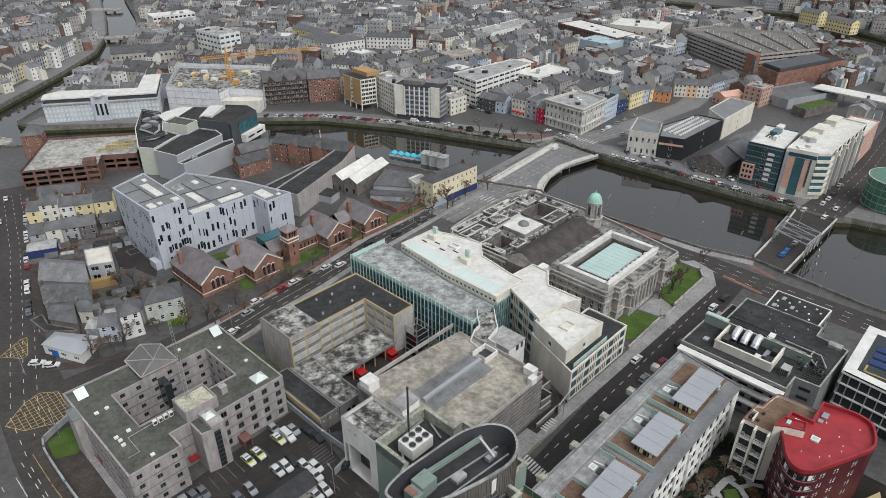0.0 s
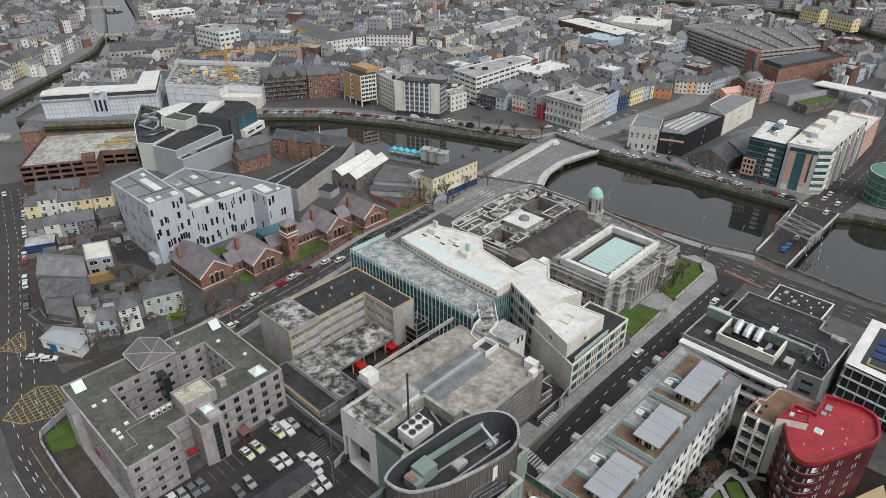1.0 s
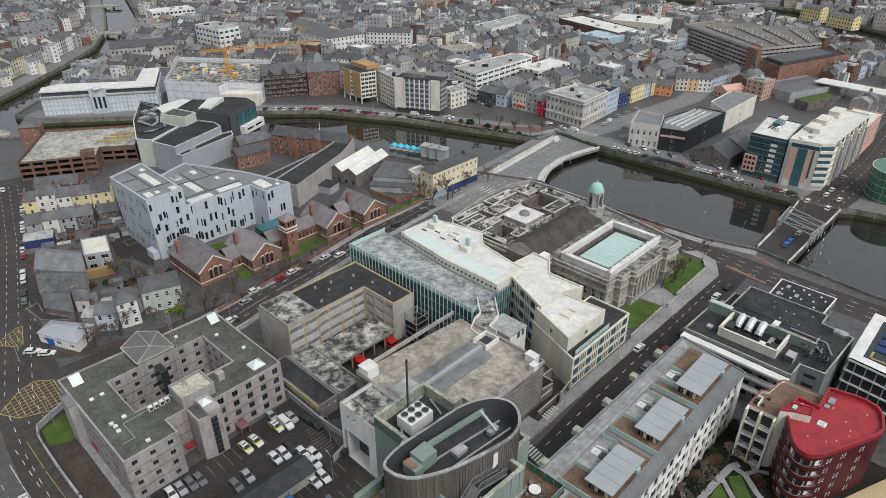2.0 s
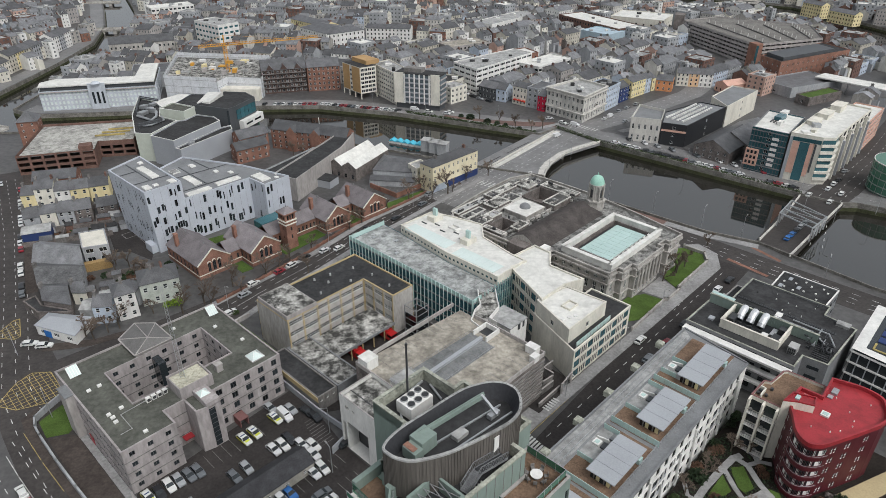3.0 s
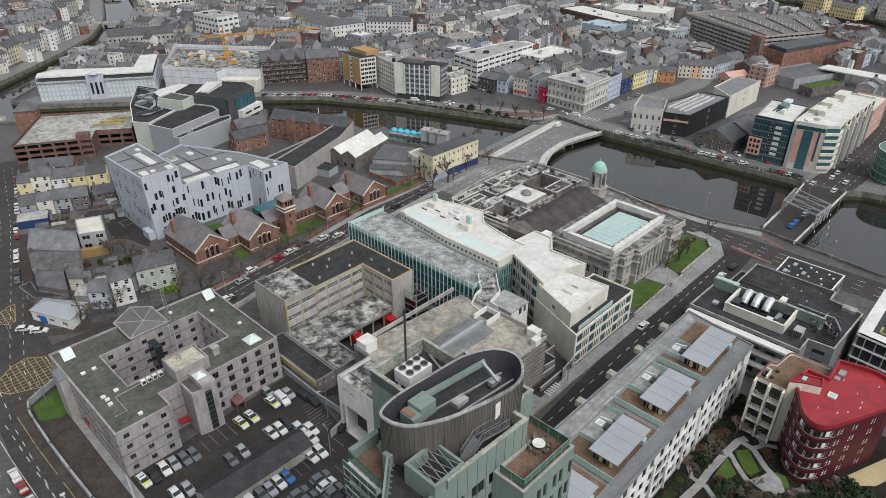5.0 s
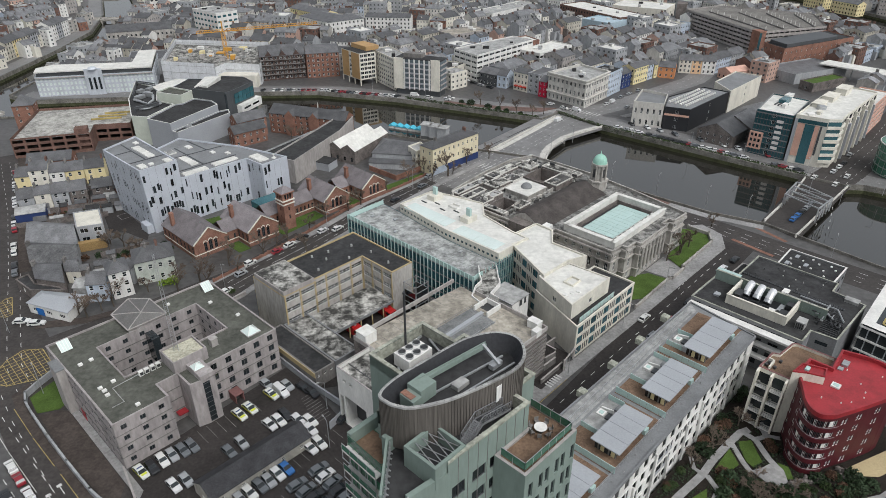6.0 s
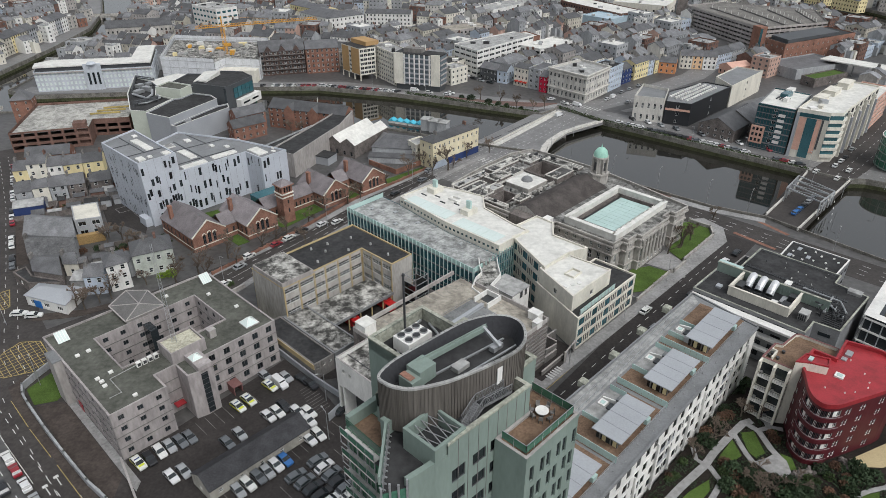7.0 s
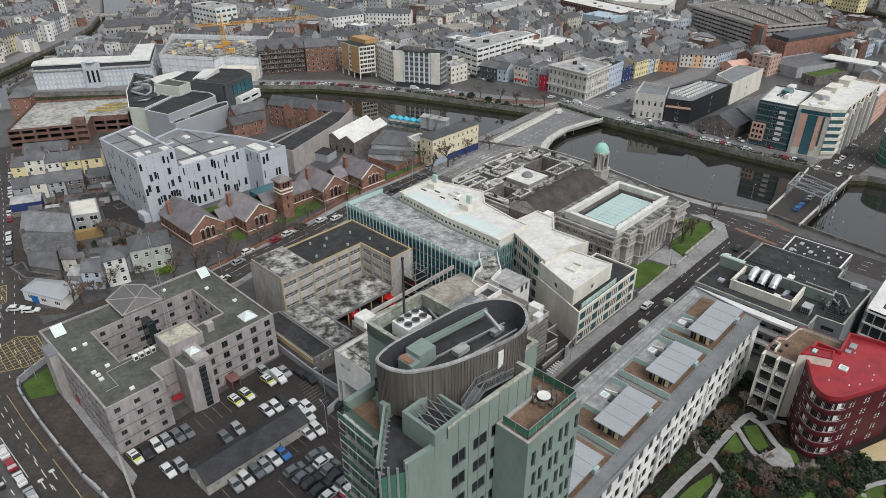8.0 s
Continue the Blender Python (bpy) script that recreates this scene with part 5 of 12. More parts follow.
# ---------------------------------------------------------------- white apartment block with roof terraces
def apartments():
    b = thing("apartment_block", "long white apartment block with irregular tall windows and roof terraces", "apartments", (*W(92, 38), 0))
    poly = P((40, 30.5), (131.4, 29.6), (134.2, 46.0), (40, 47.6))
    d = (Vector(poly[1]) - Vector(poly[0])).normalized()
    o = Vector((d.y, -d.x))
    m = M()
    rng = random.Random(3)
    L = math.dist(poly[0], poly[1])
    plain, loggia = [], []
    for f in range(4):
        z, k, s = 6.9 + f * 3.3, 0, 13.0
        while s < L - 3:
            wide = f in (1, 2) and k % 8 in (3, 4)
            if wide and k % 8 == 3:
                loggia.append((s + 0.2, s + 5.6, z - 0.3, z + 2.3))
            if not wide:
                e = s + rng.choice([0.1, 0.3, 0.6])
                plain.append((e, e + 1.55, z, z + 2.4))
                if f < 3 and rng.random() < 0.55:
                    plain.append((e + 1.85, e + 2.55, z - 0.2, z + 2.4))
            s += 3.3
            k += 1
    holes = wall_face(m, poly[0], poly[1], 0, 19.7, plain + loggia, 0.25)
    face0, face1 = (tuple(Vector(q) + o * 0.1) for q in poly[:2])
    put_windows(b, face0, face1, [h for h in holes if h[1] - h[0] < 3], "bare", FRAME_D)
    put_windows(b, face0, face1, [h for h in holes if h[1] - h[0] > 3], "w", FRAME_D)
    for i in (1, 2, 3):
        hs = rows_of(math.dist(poly[i], poly[(i + 1) % 4]), 19, 6, 3.4, 1.6, 2.0, 0.7) if i != 2 else []
        hs = wall_face(m, poly[i], poly[(i + 1) % 4], 0, 19.7, hs, 0.3)
        put_windows(b, poly[i], poly[(i + 1) % 4], hs, "v", FRAME_D)
    part("wall", m, WHITE, b)
    for s0, s1, z0, z1 in loggia:
        m = M()
        q, r = Vector(poly[0]) + d * s0 + o * 0.05, Vector(poly[0]) + d * s1 + o * 0.05
        m.bar((*q, z0 + 1.0), (*r, z0 + 1.0), 0.06, 0.06)
        m.bar((*q, z0 + 0.5), (*r, z0 + 0.5), 0.04, 0.8)
        part("loggia_rail", m, GREYCLAD, b)
        m = M()
        for t in (0.36, 0.7):
            q2 = q.lerp(r, t)
            m.bar((*q2, z0), (*(q2 + d * 0.5), z1), 0.22, 0.3, up=(d.x, d.y, 0))
            part("slanted_post", m, WHITE, b)
            m = M()
    m = M()
    m.prism(inset(poly, -0.2), 19.45, 19.7, True)
    part("roof", m, LEAD, b, "grey sheet roof")
    m = M()
    m.flat([P((50, 43.4), (131.8, 43.4), (133.6, 45.6), (50, 47.0))], 19.73)
    part("roof_strip", m, FELT_L, b, "pale felt strip along the street edge")
    m = M()
    for a, c in zip(poly, poly[1:] + poly[:1]):
        m.bar((*a, 19.85), (*c, 19.85), 0.35, 0.3)
    part("roof_kerb", m, LEAD, b)
    for k in range(12):
        q = Vector(poly[0]) + d * (14.2 + k * 6.6)
        m = M()
        lean = 0.5 if k % 2 else -0.5
        m.bar((*(q + o * 0.45), 6.2), (*(q + o * 0.16 + d * lean), 12.6 + (k % 3) * 2.4), 0.42, 0.3, up=(d.x, d.y, 0))
        part("pilaster", m, WHITE, b)
    for z in (9.35, 12.65, 15.95):
        m = M()
        e = o * 0.06
        m.bar((*(Vector(poly[0]) + e), z), (*(Vector(poly[1]) + e), z), 0.08, 0.14)
        part("string_course", m, WHITE, b)
    for k in range(6):
        m = M()
        u = 66 + k * 11.5
        m.ubox(u, 46.6, 18.9, u + 1.6, 48.2, 20.3)
        m.ubox(u + 0.2, 46.8, 20.3, u + 1.4, 48.0, 20.36)
        part("edge_vent_box", m, COPE, b)
    for v, w in ((44.9, 0.0), (43.7, 0.0), (32.4, 0.0)):
        m = M()
        for z in (20.3, 20.75):
            m.bar((*W(50, v), z), (*W(129.6, v), z), 0.06)
        for k in range(60):
            q = W(50 + 79.6 * k / 59, v)
            m.bar((*q, 19.7), (*q, 20.75), 0.05)
        part("guard_rail", m, METAL, b)
    for k in range(18):
        m = M()
        m.cyl(*W(52 + k * 4.3 + (k % 3) * 0.5, 31.2 + (k % 2) * 0.5), 19.7, 20.0, 0.09, 0.07, 8)
        part("roof_vent", m, FELT_L, b)
    for u, w1, c0, c1 in ((114.0, 128.4, 115.4, 120.8), (96.4, 108.4, 100.0, 109.8), (78.3, 90.0, 82.0, 91.8), (60.4, 72.2, 64.2, 74.0)):
        pb = thing("roof_terrace_flat", "glazed rooftop flat with a wide grey sheet roof", "penthouse", (*W(u + 6, 36), 19.72))
        m = M()
        m.ubox(u + 1.0, 33.9, 19.72, w1 - 0.9, 38.0, 22.2)
        part("wall", m, GLASS, pb)
        for k in range(9):
            m = M()
            a = u + 0.95 + k * (w1 - u - 2) / 8
            m.ubox(a, 33.75, 19.72, a + 0.14, 33.9, 22.2)
            part("mullion", m, CONC_D, pb)
        for k in range(4):
            m = M()
            m.ubox(u + 0.9, 34.0 + k * 1.05, 19.9, u + 1.0, 34.0 + k * 1.05 + (0.7 if k % 2 == 0 else 0.25), 22.0)
            part("curtain", m, YELLOW if k % 2 == 0 else CONC_D, pb, "drawn yellow blind" if k % 2 == 0 else "")
        m = M()
        m.ubox(u - 0.1, 32.7, 22.2, w1, 38.5, 22.4)
        part("roof", m, GREYCLAD, pb)
        for k in range(1, 4):
            m = M()
            a = u + k * (w1 - u) / 4
            m.ubox(a, 32.7, 22.4, a + 0.05, 38.5, 22.43)
            part("roof_seam", m, LEAD, pb)
        for n, (a0, v0, a1, v1) in enumerate(((u - 2.2, 32.7, c0, 42.8), (c1, 38.0, w1 + 3.2, 42.8), (w1 - 0.9, 32.7, w1 + 3.2, 38.0), (c0, 32.7, w1 - 0.9, 33.9))):
            if a1 - a0 < 0.3:
                continue
            m = M()
            m.ubox(a0, v0, 19.72, a1, v1, 19.79 - n * 0.004)
            part("deck", m, TIMBERDECK, pb, "brown terrace decking")
        m = M()
        m.ubox(c0, 38.0, 19.72, c1, 42.9, 19.77)
        part("felt_court", m, FELT_L, pb)
        for k in range(8):
            m = M()
            m.ubox(u - 2.05, 32.2 + k * 1.32, 19.79, u - 1.95, 33.46 + k * 1.32, 21.25)
            part("glass_screen", m, FROST, pb)
        for u0 in (c0, c1 - 0.1):
            for k in range(3):
                m = M()
                m.ubox(u0, 39.2 + k * 1.18, 19.79, u0 + 0.1, 40.33 + k * 1.18, 21.0)
                part("glass_screen", m, FROST, pb)
        m = M()
        m.ubox(w1 - 2.2, 32.75, 19.79, w1 - 0.9, 33.4, 20.9)
        part("planter", m, FROST, pb)
        hu = (c0 + c1) / 2 + 0.3
        m = M()
        m.ubox(hu - 0.8, 40.7, 19.72, hu + 0.8, 42.2, 20.3)
        m.k = 1
        m.ubox(hu - 0.45, 41.05, 20.3, hu + 0.45, 41.85, 20.36)
        part("roof_hatch", m, [WHITE, FROST], pb)
        m = M()
        m.ubox(hu - 0.7, 38.9, 19.77, hu + 0.9, 40.4, 20.15)
        part("stair_hood", m, DARKCLAD, pb)
        m = M()
        m.bar((*W(hu + 1.2, 42.1), 20.1), (*W(hu + 1.2, 39.6), 20.6), 0.3, 0.7)
        part("stair_wall", m, WHITE, pb)
        m = M()
        m.ubox(c1 - 2.2, 39.0, 19.77, c1 - 0.4, 40.2, 20.1)
        part("skylight", m, LEAD, pb)
    return b


apartments()


# ---------------------------------------------------------------- maroon apartments with a red roof
def red_apartments():
    b = thing("apartment_block", "round-ended maroon apartment block with a bright red flat roof", "apartments", (*W(125, 10), 6.2))
    ctrl = [(120.0, 16.4), (116.4, 14.7), (114.3, 13.0), (113.7, 11.2), (114.6, 9.7), (116.4, 8.4), (123.0, 5.1), (128.6, 2.5), (130.8, 1.9), (134.2, 2.6), (136.6, 3.6), (137.8, 4.7), (138.4, 7.1),
            (138.2, 9.8), (137.1, 14.0), (129.5, 13.7), (129.4, 18.0), (123.1, 18.3)]
    full = []
    for i, c in enumerate(ctrl):
        full.append(c)
        if 0 < i < 5 or 7 < i < 13:
            q = [Vector(ctrl[i + k]) for k in (-1, 0, 1, 2)]
            for t in (0.33, 0.67):
                full.append(tuple(0.5 * (2 * q[1] + (q[2] - q[0]) * t + (2 * q[0] - 5 * q[1] + 4 * q[2] - q[3]) * t * t + (3 * q[1] - q[0] - 3 * q[2] + q[3]) * t ** 3)))
    poly = ccw(P(*full))
    n = len(poly)
    B, H = 6.2, 20.6
    nose = lambda p: p[0] * CU + p[1] * SU < 116.6 and -p[0] * SU + p[1] * CU < 14.9
    m = M()
    for i in range(n):
        p0, p1 = poly[i], poly[(i + 1) % n]
        L = math.dist(p0, p1)
        if nose(p0) and nose(p1):
            hs = wall_face(m, p0, p1, 0, H + 0.8, [(0.03, L - 0.03, B + 1.0 + f * 2.75, B + 2.55 + f * 2.75) for f in range(5)], 0.9)
            put_windows(b, p0, p1, hs, "v", FRAME_W if i % 3 == 0 else FRAME_D, GLASS)
            continue
        holes = []
        if L > 2.3:
            k = max(1, int(L / 3.1))
            holes = [(s, s + 0.62, B + 0.7 + f * 2.75, B + 2.2 + f * 2.75) for f in range(5) for j in range(k) for s in (L * (j + 0.5) / k - 0.72, L * (j + 0.5) / k + 0.1)]
        hs = wall_face(m, p0, p1, 0, H + 0.8, holes, 0.25)
        put_windows(b, p0, p1, hs, "h", FRAME_W)
    part("wall", m, MAROON, b)
    m = M()
    ins, out = inset(poly, 0.4), inset(poly, -0.06)
    for i in range(n):
        j = (i + 1) % n
        m.face((*out[i], H + 0.85), (*out[j], H + 0.85), (*ins[j], H + 0.85), (*ins[i], H + 0.85))
        m.face((*ins[j], H), (*ins[i], H), (*ins[i], H + 0.85), (*ins[j], H + 0.85))
        m.face((*out[i], H - 0.2), (*out[j], H - 0.2), (*out[j], H + 0.85), (*out[i], H + 0.85))
    part("parapet", m, REDPAINT, b)
    m = M()
    m.flat([ins], H)
    part("roof", m, REDPAINT, b, "bright red roof membrane")
    lip, idx = inset(poly, -0.45), [i for i in range(n) if nose(poly[i])]
    idx.sort(key=lambda i: poly[i][0] * SU - poly[i][1] * CU)
    for f in range(5):
        z = B + 0.1 + f * 2.75
        m = M()
        for a, c in zip(idx, idx[1:]):
            m.prism(ccw([poly[a], poly[c], lip[c], lip[a]]), z, z + 0.9, True)
        ob = part("balcony_front", m, MAROON, b)
        m = M()
        m.tube([(*lip[a], z + 1.25) for a in idx], 0.045, 6)
        part("balcony_rail", m, METAL, ob)
        for a, c in ((idx[1], idx[2]), (idx[-3], idx[-2])):
            m = M()
            q = Vector(poly[a]).lerp(Vector(poly[c]), 0.5)
            e = (Vector(poly[c]) - Vector(poly[a])).normalized() * 0.4
            m.bar((*(q - e), z + 1.75), (*(q + e), z + 1.75), 0.05, 1.4)
            part("white_blind", m, WHITE, ob)
    for u, v in ((124.9, 11.6), (127.5, 15.9)):
        m = M()
        m.ubox(u - 0.8, v - 0.8, H, u + 0.8, v + 0.8, H + 0.35)
        m.k = 1
        m.ubox(u - 0.5, v - 0.5, H + 0.35, u + 0.5, v + 0.5, H + 0.4)
        part("roof_hatch", m, [WHITE, FROST], b)
    for u, v in ((122, 8.0), (125, 6.6), (126.8, 6.8), (129, 8.2), (120.4, 9.4), (134.2, 5.6), (119.4, 12.6), (133.0, 12.4), (131.6, 11.4)):
        m = M()
        m.cyl(*W(u, v), H, H + 0.3, 0.14, 0.1, 8)
        part("roof_vent", m, WHITE, b)
    m = M()
    m.ubox(132.4, 11.6, H, 134.4, 12.8, H + 0.5)
    m.ubox(130.6, 12.0, H, 131.8, 13.0, H + 0.25)
    part("roof_plant", m, METAL, b)
    # cream wing
    cw = block("apartment_block", "cream apartment wing with stacked open balconies and a brown flat roof", "apartments", P((121.2, 25.0), (121.3, 18.9), (129.35, 18.1), (129.4, 13.9), (134.8, 14.1), (134.5, 22.0), (133.7, 22.7), (128.2, 23.4), (127.6, 24.7)),
               13.4, CREAM, TIMBERDECK, floors=4, pitch=20, par=0.6, z0=6.2, copemat=DULLRED)
    p0, p1 = Vector(W(121.2, 25.0)), Vector(W(121.3, 18.9))
    d = (p1 - p0).normalized()
    o = Vector((d.y, -d.x))
    L = (p1 - p0).length
    for f in range(4):
        for k in range(2):
            a = p0 + d * (0.35 + k * L * 0.49)
            c = a + d * (L * 0.44)
            z = 6.4 + f * 3.3
            m = M()
            m.prism(ccw([tuple(a), tuple(c), tuple(c + o * 1.5), tuple(a + o * 1.5)]), z, z + 0.22, True)
            ob = part("balcony_slab", m, WHITE, cw)
            m = M()
            m.bar((*(a + o * 0.06), z + 1.65), (*(c + o * 0.06), z + 1.65), 0.1, 2.5)
            part("balcony_opening", m, GLASS, ob)
            m = M()
            m.bar((*(a + o * 1.45), z + 1.1), (*(c + o * 1.45), z + 1.1), 0.06)
            for j in range(7):
                q = a.lerp(c, j / 6) + o * 1.45
                m.bar((*q, z + 0.2), (*q, z + 1.1), 0.03)
            part("balcony_rail", m, METAL_D, ob)
            if (f + k) % 2:
                m = M()
                q = a + d * 0.5 + o * 0.6
                m.cyl(q.x, q.y, z + 0.22, z + 0.9, 0.3, 0.35, 8)
                part("balcony_pot", m, FELT_L, ob)
    for k in range(3):
        a = p0 + d * (k * (L - 0.4) * 0.49)
        m = M()
        m.prism(ccw([tuple(a), tuple(a + d * 0.4), tuple(a + d * 0.4 + o * 1.7), tuple(a + o * 1.7)]), 6.2, 20.1)
        part("balcony_fin", m, CREAM, cw)
    m = M()
    for a in ((122.0, 23.2, 125.0, 23.5), (124.8, 23.5, 125.1, 24.4)):
        m.ubox(a[0], a[1], 19.6, a[2], a[3], 20.6)
        part("terrace_wall", m, CREAM, cw)
        m = M()
    for u, v in ((123.2, 24.2), (124.2, 24.0), (126.2, 22.4), (123.4, 22.6)):
        m.cyl(*W(u, v), 19.6, 20.2, 0.3, 0.36, 8)
        part("terrace_pot", m, METAL_D, cw)
        m = M()
    st = ccw(P((120.9, 18.9), (122.4, 16.6), (123.6, 13.6), (126.5, 14.1), (124.9, 18.3)))
    m = M()
    m.prism(st, 0, 22.4)
    part("stair_tower", m, CREAM, cw)
    m = M()
    ins = inset(st, 0.25)
    for i in range(5):
        j = (i + 1) % 5
        m.prism([st[i], st[j], ins[j], ins[i]], 22.4, 22.75)
    m.flat([st], 22.41)
    part("stair_tower_roof", m, REDPAINT, cw)
    m = M()
    m.ubox(123.2, 16.6, 22.42, 124.6, 17.4, 22.75)
    part("tower_hatch", m, FROST, cw)


red_apartments()


# ---------------------------------------------------------------- flat-roofed office with roof plant
def plant_office():
    b = block("office", "grey office with a dark felt roof and a plant trough", "office",
              P((147.4, 23.1), (153.2, 23.0), (153.6, 17.3), (174.2, 16.4), (175.5, 24.5), (180.5, 24.6), (180.7, 46.0), (163.2, 46.2), (163.2, 50.4), (147.8, 50.8)),
              12.4, LEAD, FELT, floors=4, pitch=3.6, w=2.4, wh=1.6, frame_mat=FRAME_D, par=0.4, copemat=COPE, blind=(0, 1, 2, 3, 4, 5))
    R = 12.4
    # white fascia and eaves along the apartment side
    p0, p1 = Vector(W(147.6, 50.6)), Vector(W(147.2, 23.2))
    d = (p1 - p0).normalized()
    o = Vector((d.y, -d.x))
    for z, w in ((11.2, 2.2), (7.6, 1.6), (4.0, 1.6)):
        m = M()
        m.prism(ccw([tuple(p0), tuple(p1), tuple(p1 + o * w), tuple(p0 + o * w)]), z, z + 0.6, True)
        part("white_eave", m, WHITE, b)
    # plant trough
    for a in ((151.4, 28.5, 151.8, 43.4), (151.8, 43.0, 160.8, 43.4), (151.8, 28.5, 160.8, 28.9)):
        m = M()
        m.ubox(a[0], a[1], R, a[2], a[3], 14.9)
        m.ubox(a[0] - 0.1, a[1] - 0.1, 14.9, a[2] + 0.1, a[3] + 0.1, 15.0)
        part("trough_wall", m, CREAM, b)
    m = M()
    m.ubox(151.8, 28.9, R, 160.8, 43.0, R + 0.03)
    part("trough_floor", m, BLACKCLAD, b)
    m = M()
    m.ubox(160.8, 22.2, R, 161.1, 50.2, 15.2)
    part("louvre_screen", m, GREENPANEL, b, "dull green louvred plant screen")
    for k in range(32):
        m = M()
        v = 22.6 + k * 0.64
        m.ubox(160.7, v, R + 0.1, 160.8, v + 0.12, 15.1)
        part("screen_rib", m, GREENPANEL, b)
    m = M()
    m.ubox(160.7, 22.1, 15.2, 161.3, 50.3, 15.32)
    part("screen_cap", m, COPE, b)
    for v in (40.6, 37.9, 35.1):
        m = M()
        m.smooth = True
        m.tube([(*W(160.7, v), 15.0), (*W(160.0, v), 15.0), (*W(159.2, v), 14.7), (*W(158.4, v), 14.1), (*W(157.8, v), 13.5)], 0.95, 14)
        part("air_duct", m, SILVER, b, "silver air duct with a round mouth")
        m = M()
        m.tube([(*W(158.1, v), 13.8), (*W(157.6, v), 13.3), (*W(157.4, v), 13.1)], 1.0, 14)
        part("duct_collar", m, METAL, b)
        m = M()
        m.tube([(*W(157.5, v), 13.2), (*W(157.3, v), 13.0)], 0.8, 14)
        part("duct_mouth", m, METAL_D, b)
        m = M()
        m.ubox(156.4, v - 0.9, R, 158.6, v + 0.9, 12.7)
        part("fan_plinth", m, METAL_D, b)
    for u, v, a, c, h, mt in ((156, 41.9, 1.6, 0.8, 1.7, METAL_D), (154.6, 33.0, 0.9, 0.7, 0.9, WHITE), (157, 31.6, 1.6, 0.5, 1.1, METAL), (154.5, 30.2, 1.4, 0.9, 1.5, METAL_D), (158.8, 30, 1.0, 0.8, 2.0, METAL_D), (153.6, 25.6, 1.3, 1.0, 2.0, FELT_L),
                              (159.5, 40, 0.5, 1.5, 1.2, METAL_D), (174, 19.6, 1.0, 1.6, 0.7, FELT_L), (166.5, 33.6, 1.4, 0.7, 0.6, WHITE)):
        m = M()
        m.ubox(u - a, v - c, R, u + a, v + c, R + h)
        m.ubox(u - a - 0.08, v - c - 0.08, R + h, u + a + 0.08, v + c + 0.08, R + 0.08 + h)
        part("roof_plant", m, mt, b)
    for k in range(4):
        for j in range(2):
            m = M()
            v = 24.75 + k * 0.45
            m.ubox(152.1, v, R + 0.25 + j * 0.85, 152.18, v + 0.3, R + 0.95 + j * 0.85)
            part("cooler_grille", m, METAL_D, b)
    # black pipework round the stair head
    rng = random.Random(8)
    runs = [[(161.8, 43, 0.5), (165.6, 42.6, 0.5), (165.4, 24, 0.5)], [(162.4, 36, 0.9), (164.6, 33, 0.9), (164.4, 24.4, 0.9), (161, 20.5, 0.9)], [(163.2, 34, 0.4), (163.2, 22, 0.4), (158, 19.6, 0.4)], [(166.8, 30, 0.7), (166.6, 21, 0.7), (162, 18.4, 0.7)]]
    for k, run in enumerate(runs):
        m = M()
        m.tube([(*W(u, v), R + z) for u, v, z in run], 0.22, 8)
        part("pipe_run", m, METAL_D if k % 2 == 0 else METAL, b)
    for k in range(34):
        u, v = rng.uniform(156.4, 164), rng.uniform(17.8, 24.5)
        L = rng.uniform(0.8, 2.6)
        z = R + rng.uniform(0.3, 1.7)
        m = M()
        end = [(*W(u + L, v), z), (*W(u, v + L * 0.7), z), (*W(u, v), R)][rng.randrange(3)]
        m.tube([(*W(u, v), z), end], rng.uniform(0.1, 0.26), 7)
        part("pipe", m, rng.choice([METAL, METAL_D, METAL_D, BLACKCLAD]), b)
    for k in range(9):
        m = M()
        m.ubox(155 + k * 0.9, 18.0 + (k % 3) * 0.2, R, 155.2 + k * 0.9, 22.0, R + 0.25)
        part("pipe_bearer", m, METAL_D, b)
    for k in range(24):
        m = M()
        u, v = 168.6 - 0.02 * k, 45.2 - k * 1.1
        m.ubox(u, v, R, u + 0.9, v + 0.9, R + 0.2)
        m.ubox(u + 0.3, v + 0.3, R + 0.2, u + 0.42, v + 0.42, R + 0.65)
        part("cable_tray", m, METAL_D, b)
    for k in range(16):
        u, v = rng.uniform(169, 179), rng.uniform(26, 44)
        m = M()
        m.cyl(*W(u, v), R, R + rng.uniform(0.2, 0.5), 0.16, 0.12, 7)
        part("roof_vent", m, rng.choice([FELT_L, WHITE, METAL_D]), b)
    m = M()
    m.ubox(152.6, 45.6, R, 154.2, 47.0, R + 0.5)
    part("roof_hatch", m, GREYCLAD, b)
    # green glazed stair head at the street
    m = M()
    m.ubox(161.2, 44.4, R, 163.0, 50.3, 14.7)
    part("glass_stair", m, GLASS_G, b, "green glazed stair head")
    m = M()
    m.ubox(161.0, 44.2, 14.7, 163.2, 50.5, 14.9)
    part("stair_roof", m, FROST, b)
    for k in range(6):
        m = M()
        m.ubox(161.08, 44.5 + k * 1.12, R, 161.2, 44.62 + k * 1.12, 14.7)
        part("stair_post", m, FRAME_W, b)
    # grey end with slots
    for z in (7.6, 10.4):
        m = M()
        a, c = Vector(W(153.3, 21.6)), Vector(W(153.5, 18.9))
        e = (c - a).normalized()
        q = Vector((e.y, -e.x)) * 0.04
        m.bar((*(a + q), z), (*(c + q), z), 0.08, 0.9)
        part("slot_window", m, GLASS, b)
    b = block("office", "lower office wing with a dark felt roof and white edging", "office", P((181.0, 25.8), (192, 25.5), (192.2, 41), (181.0, 40.8)), 11.9, LEAD, FELT, floors=3, pitch=3.4, w=2.2, par=0.4, copemat=WHITE, frame_mat=FRAME_D)
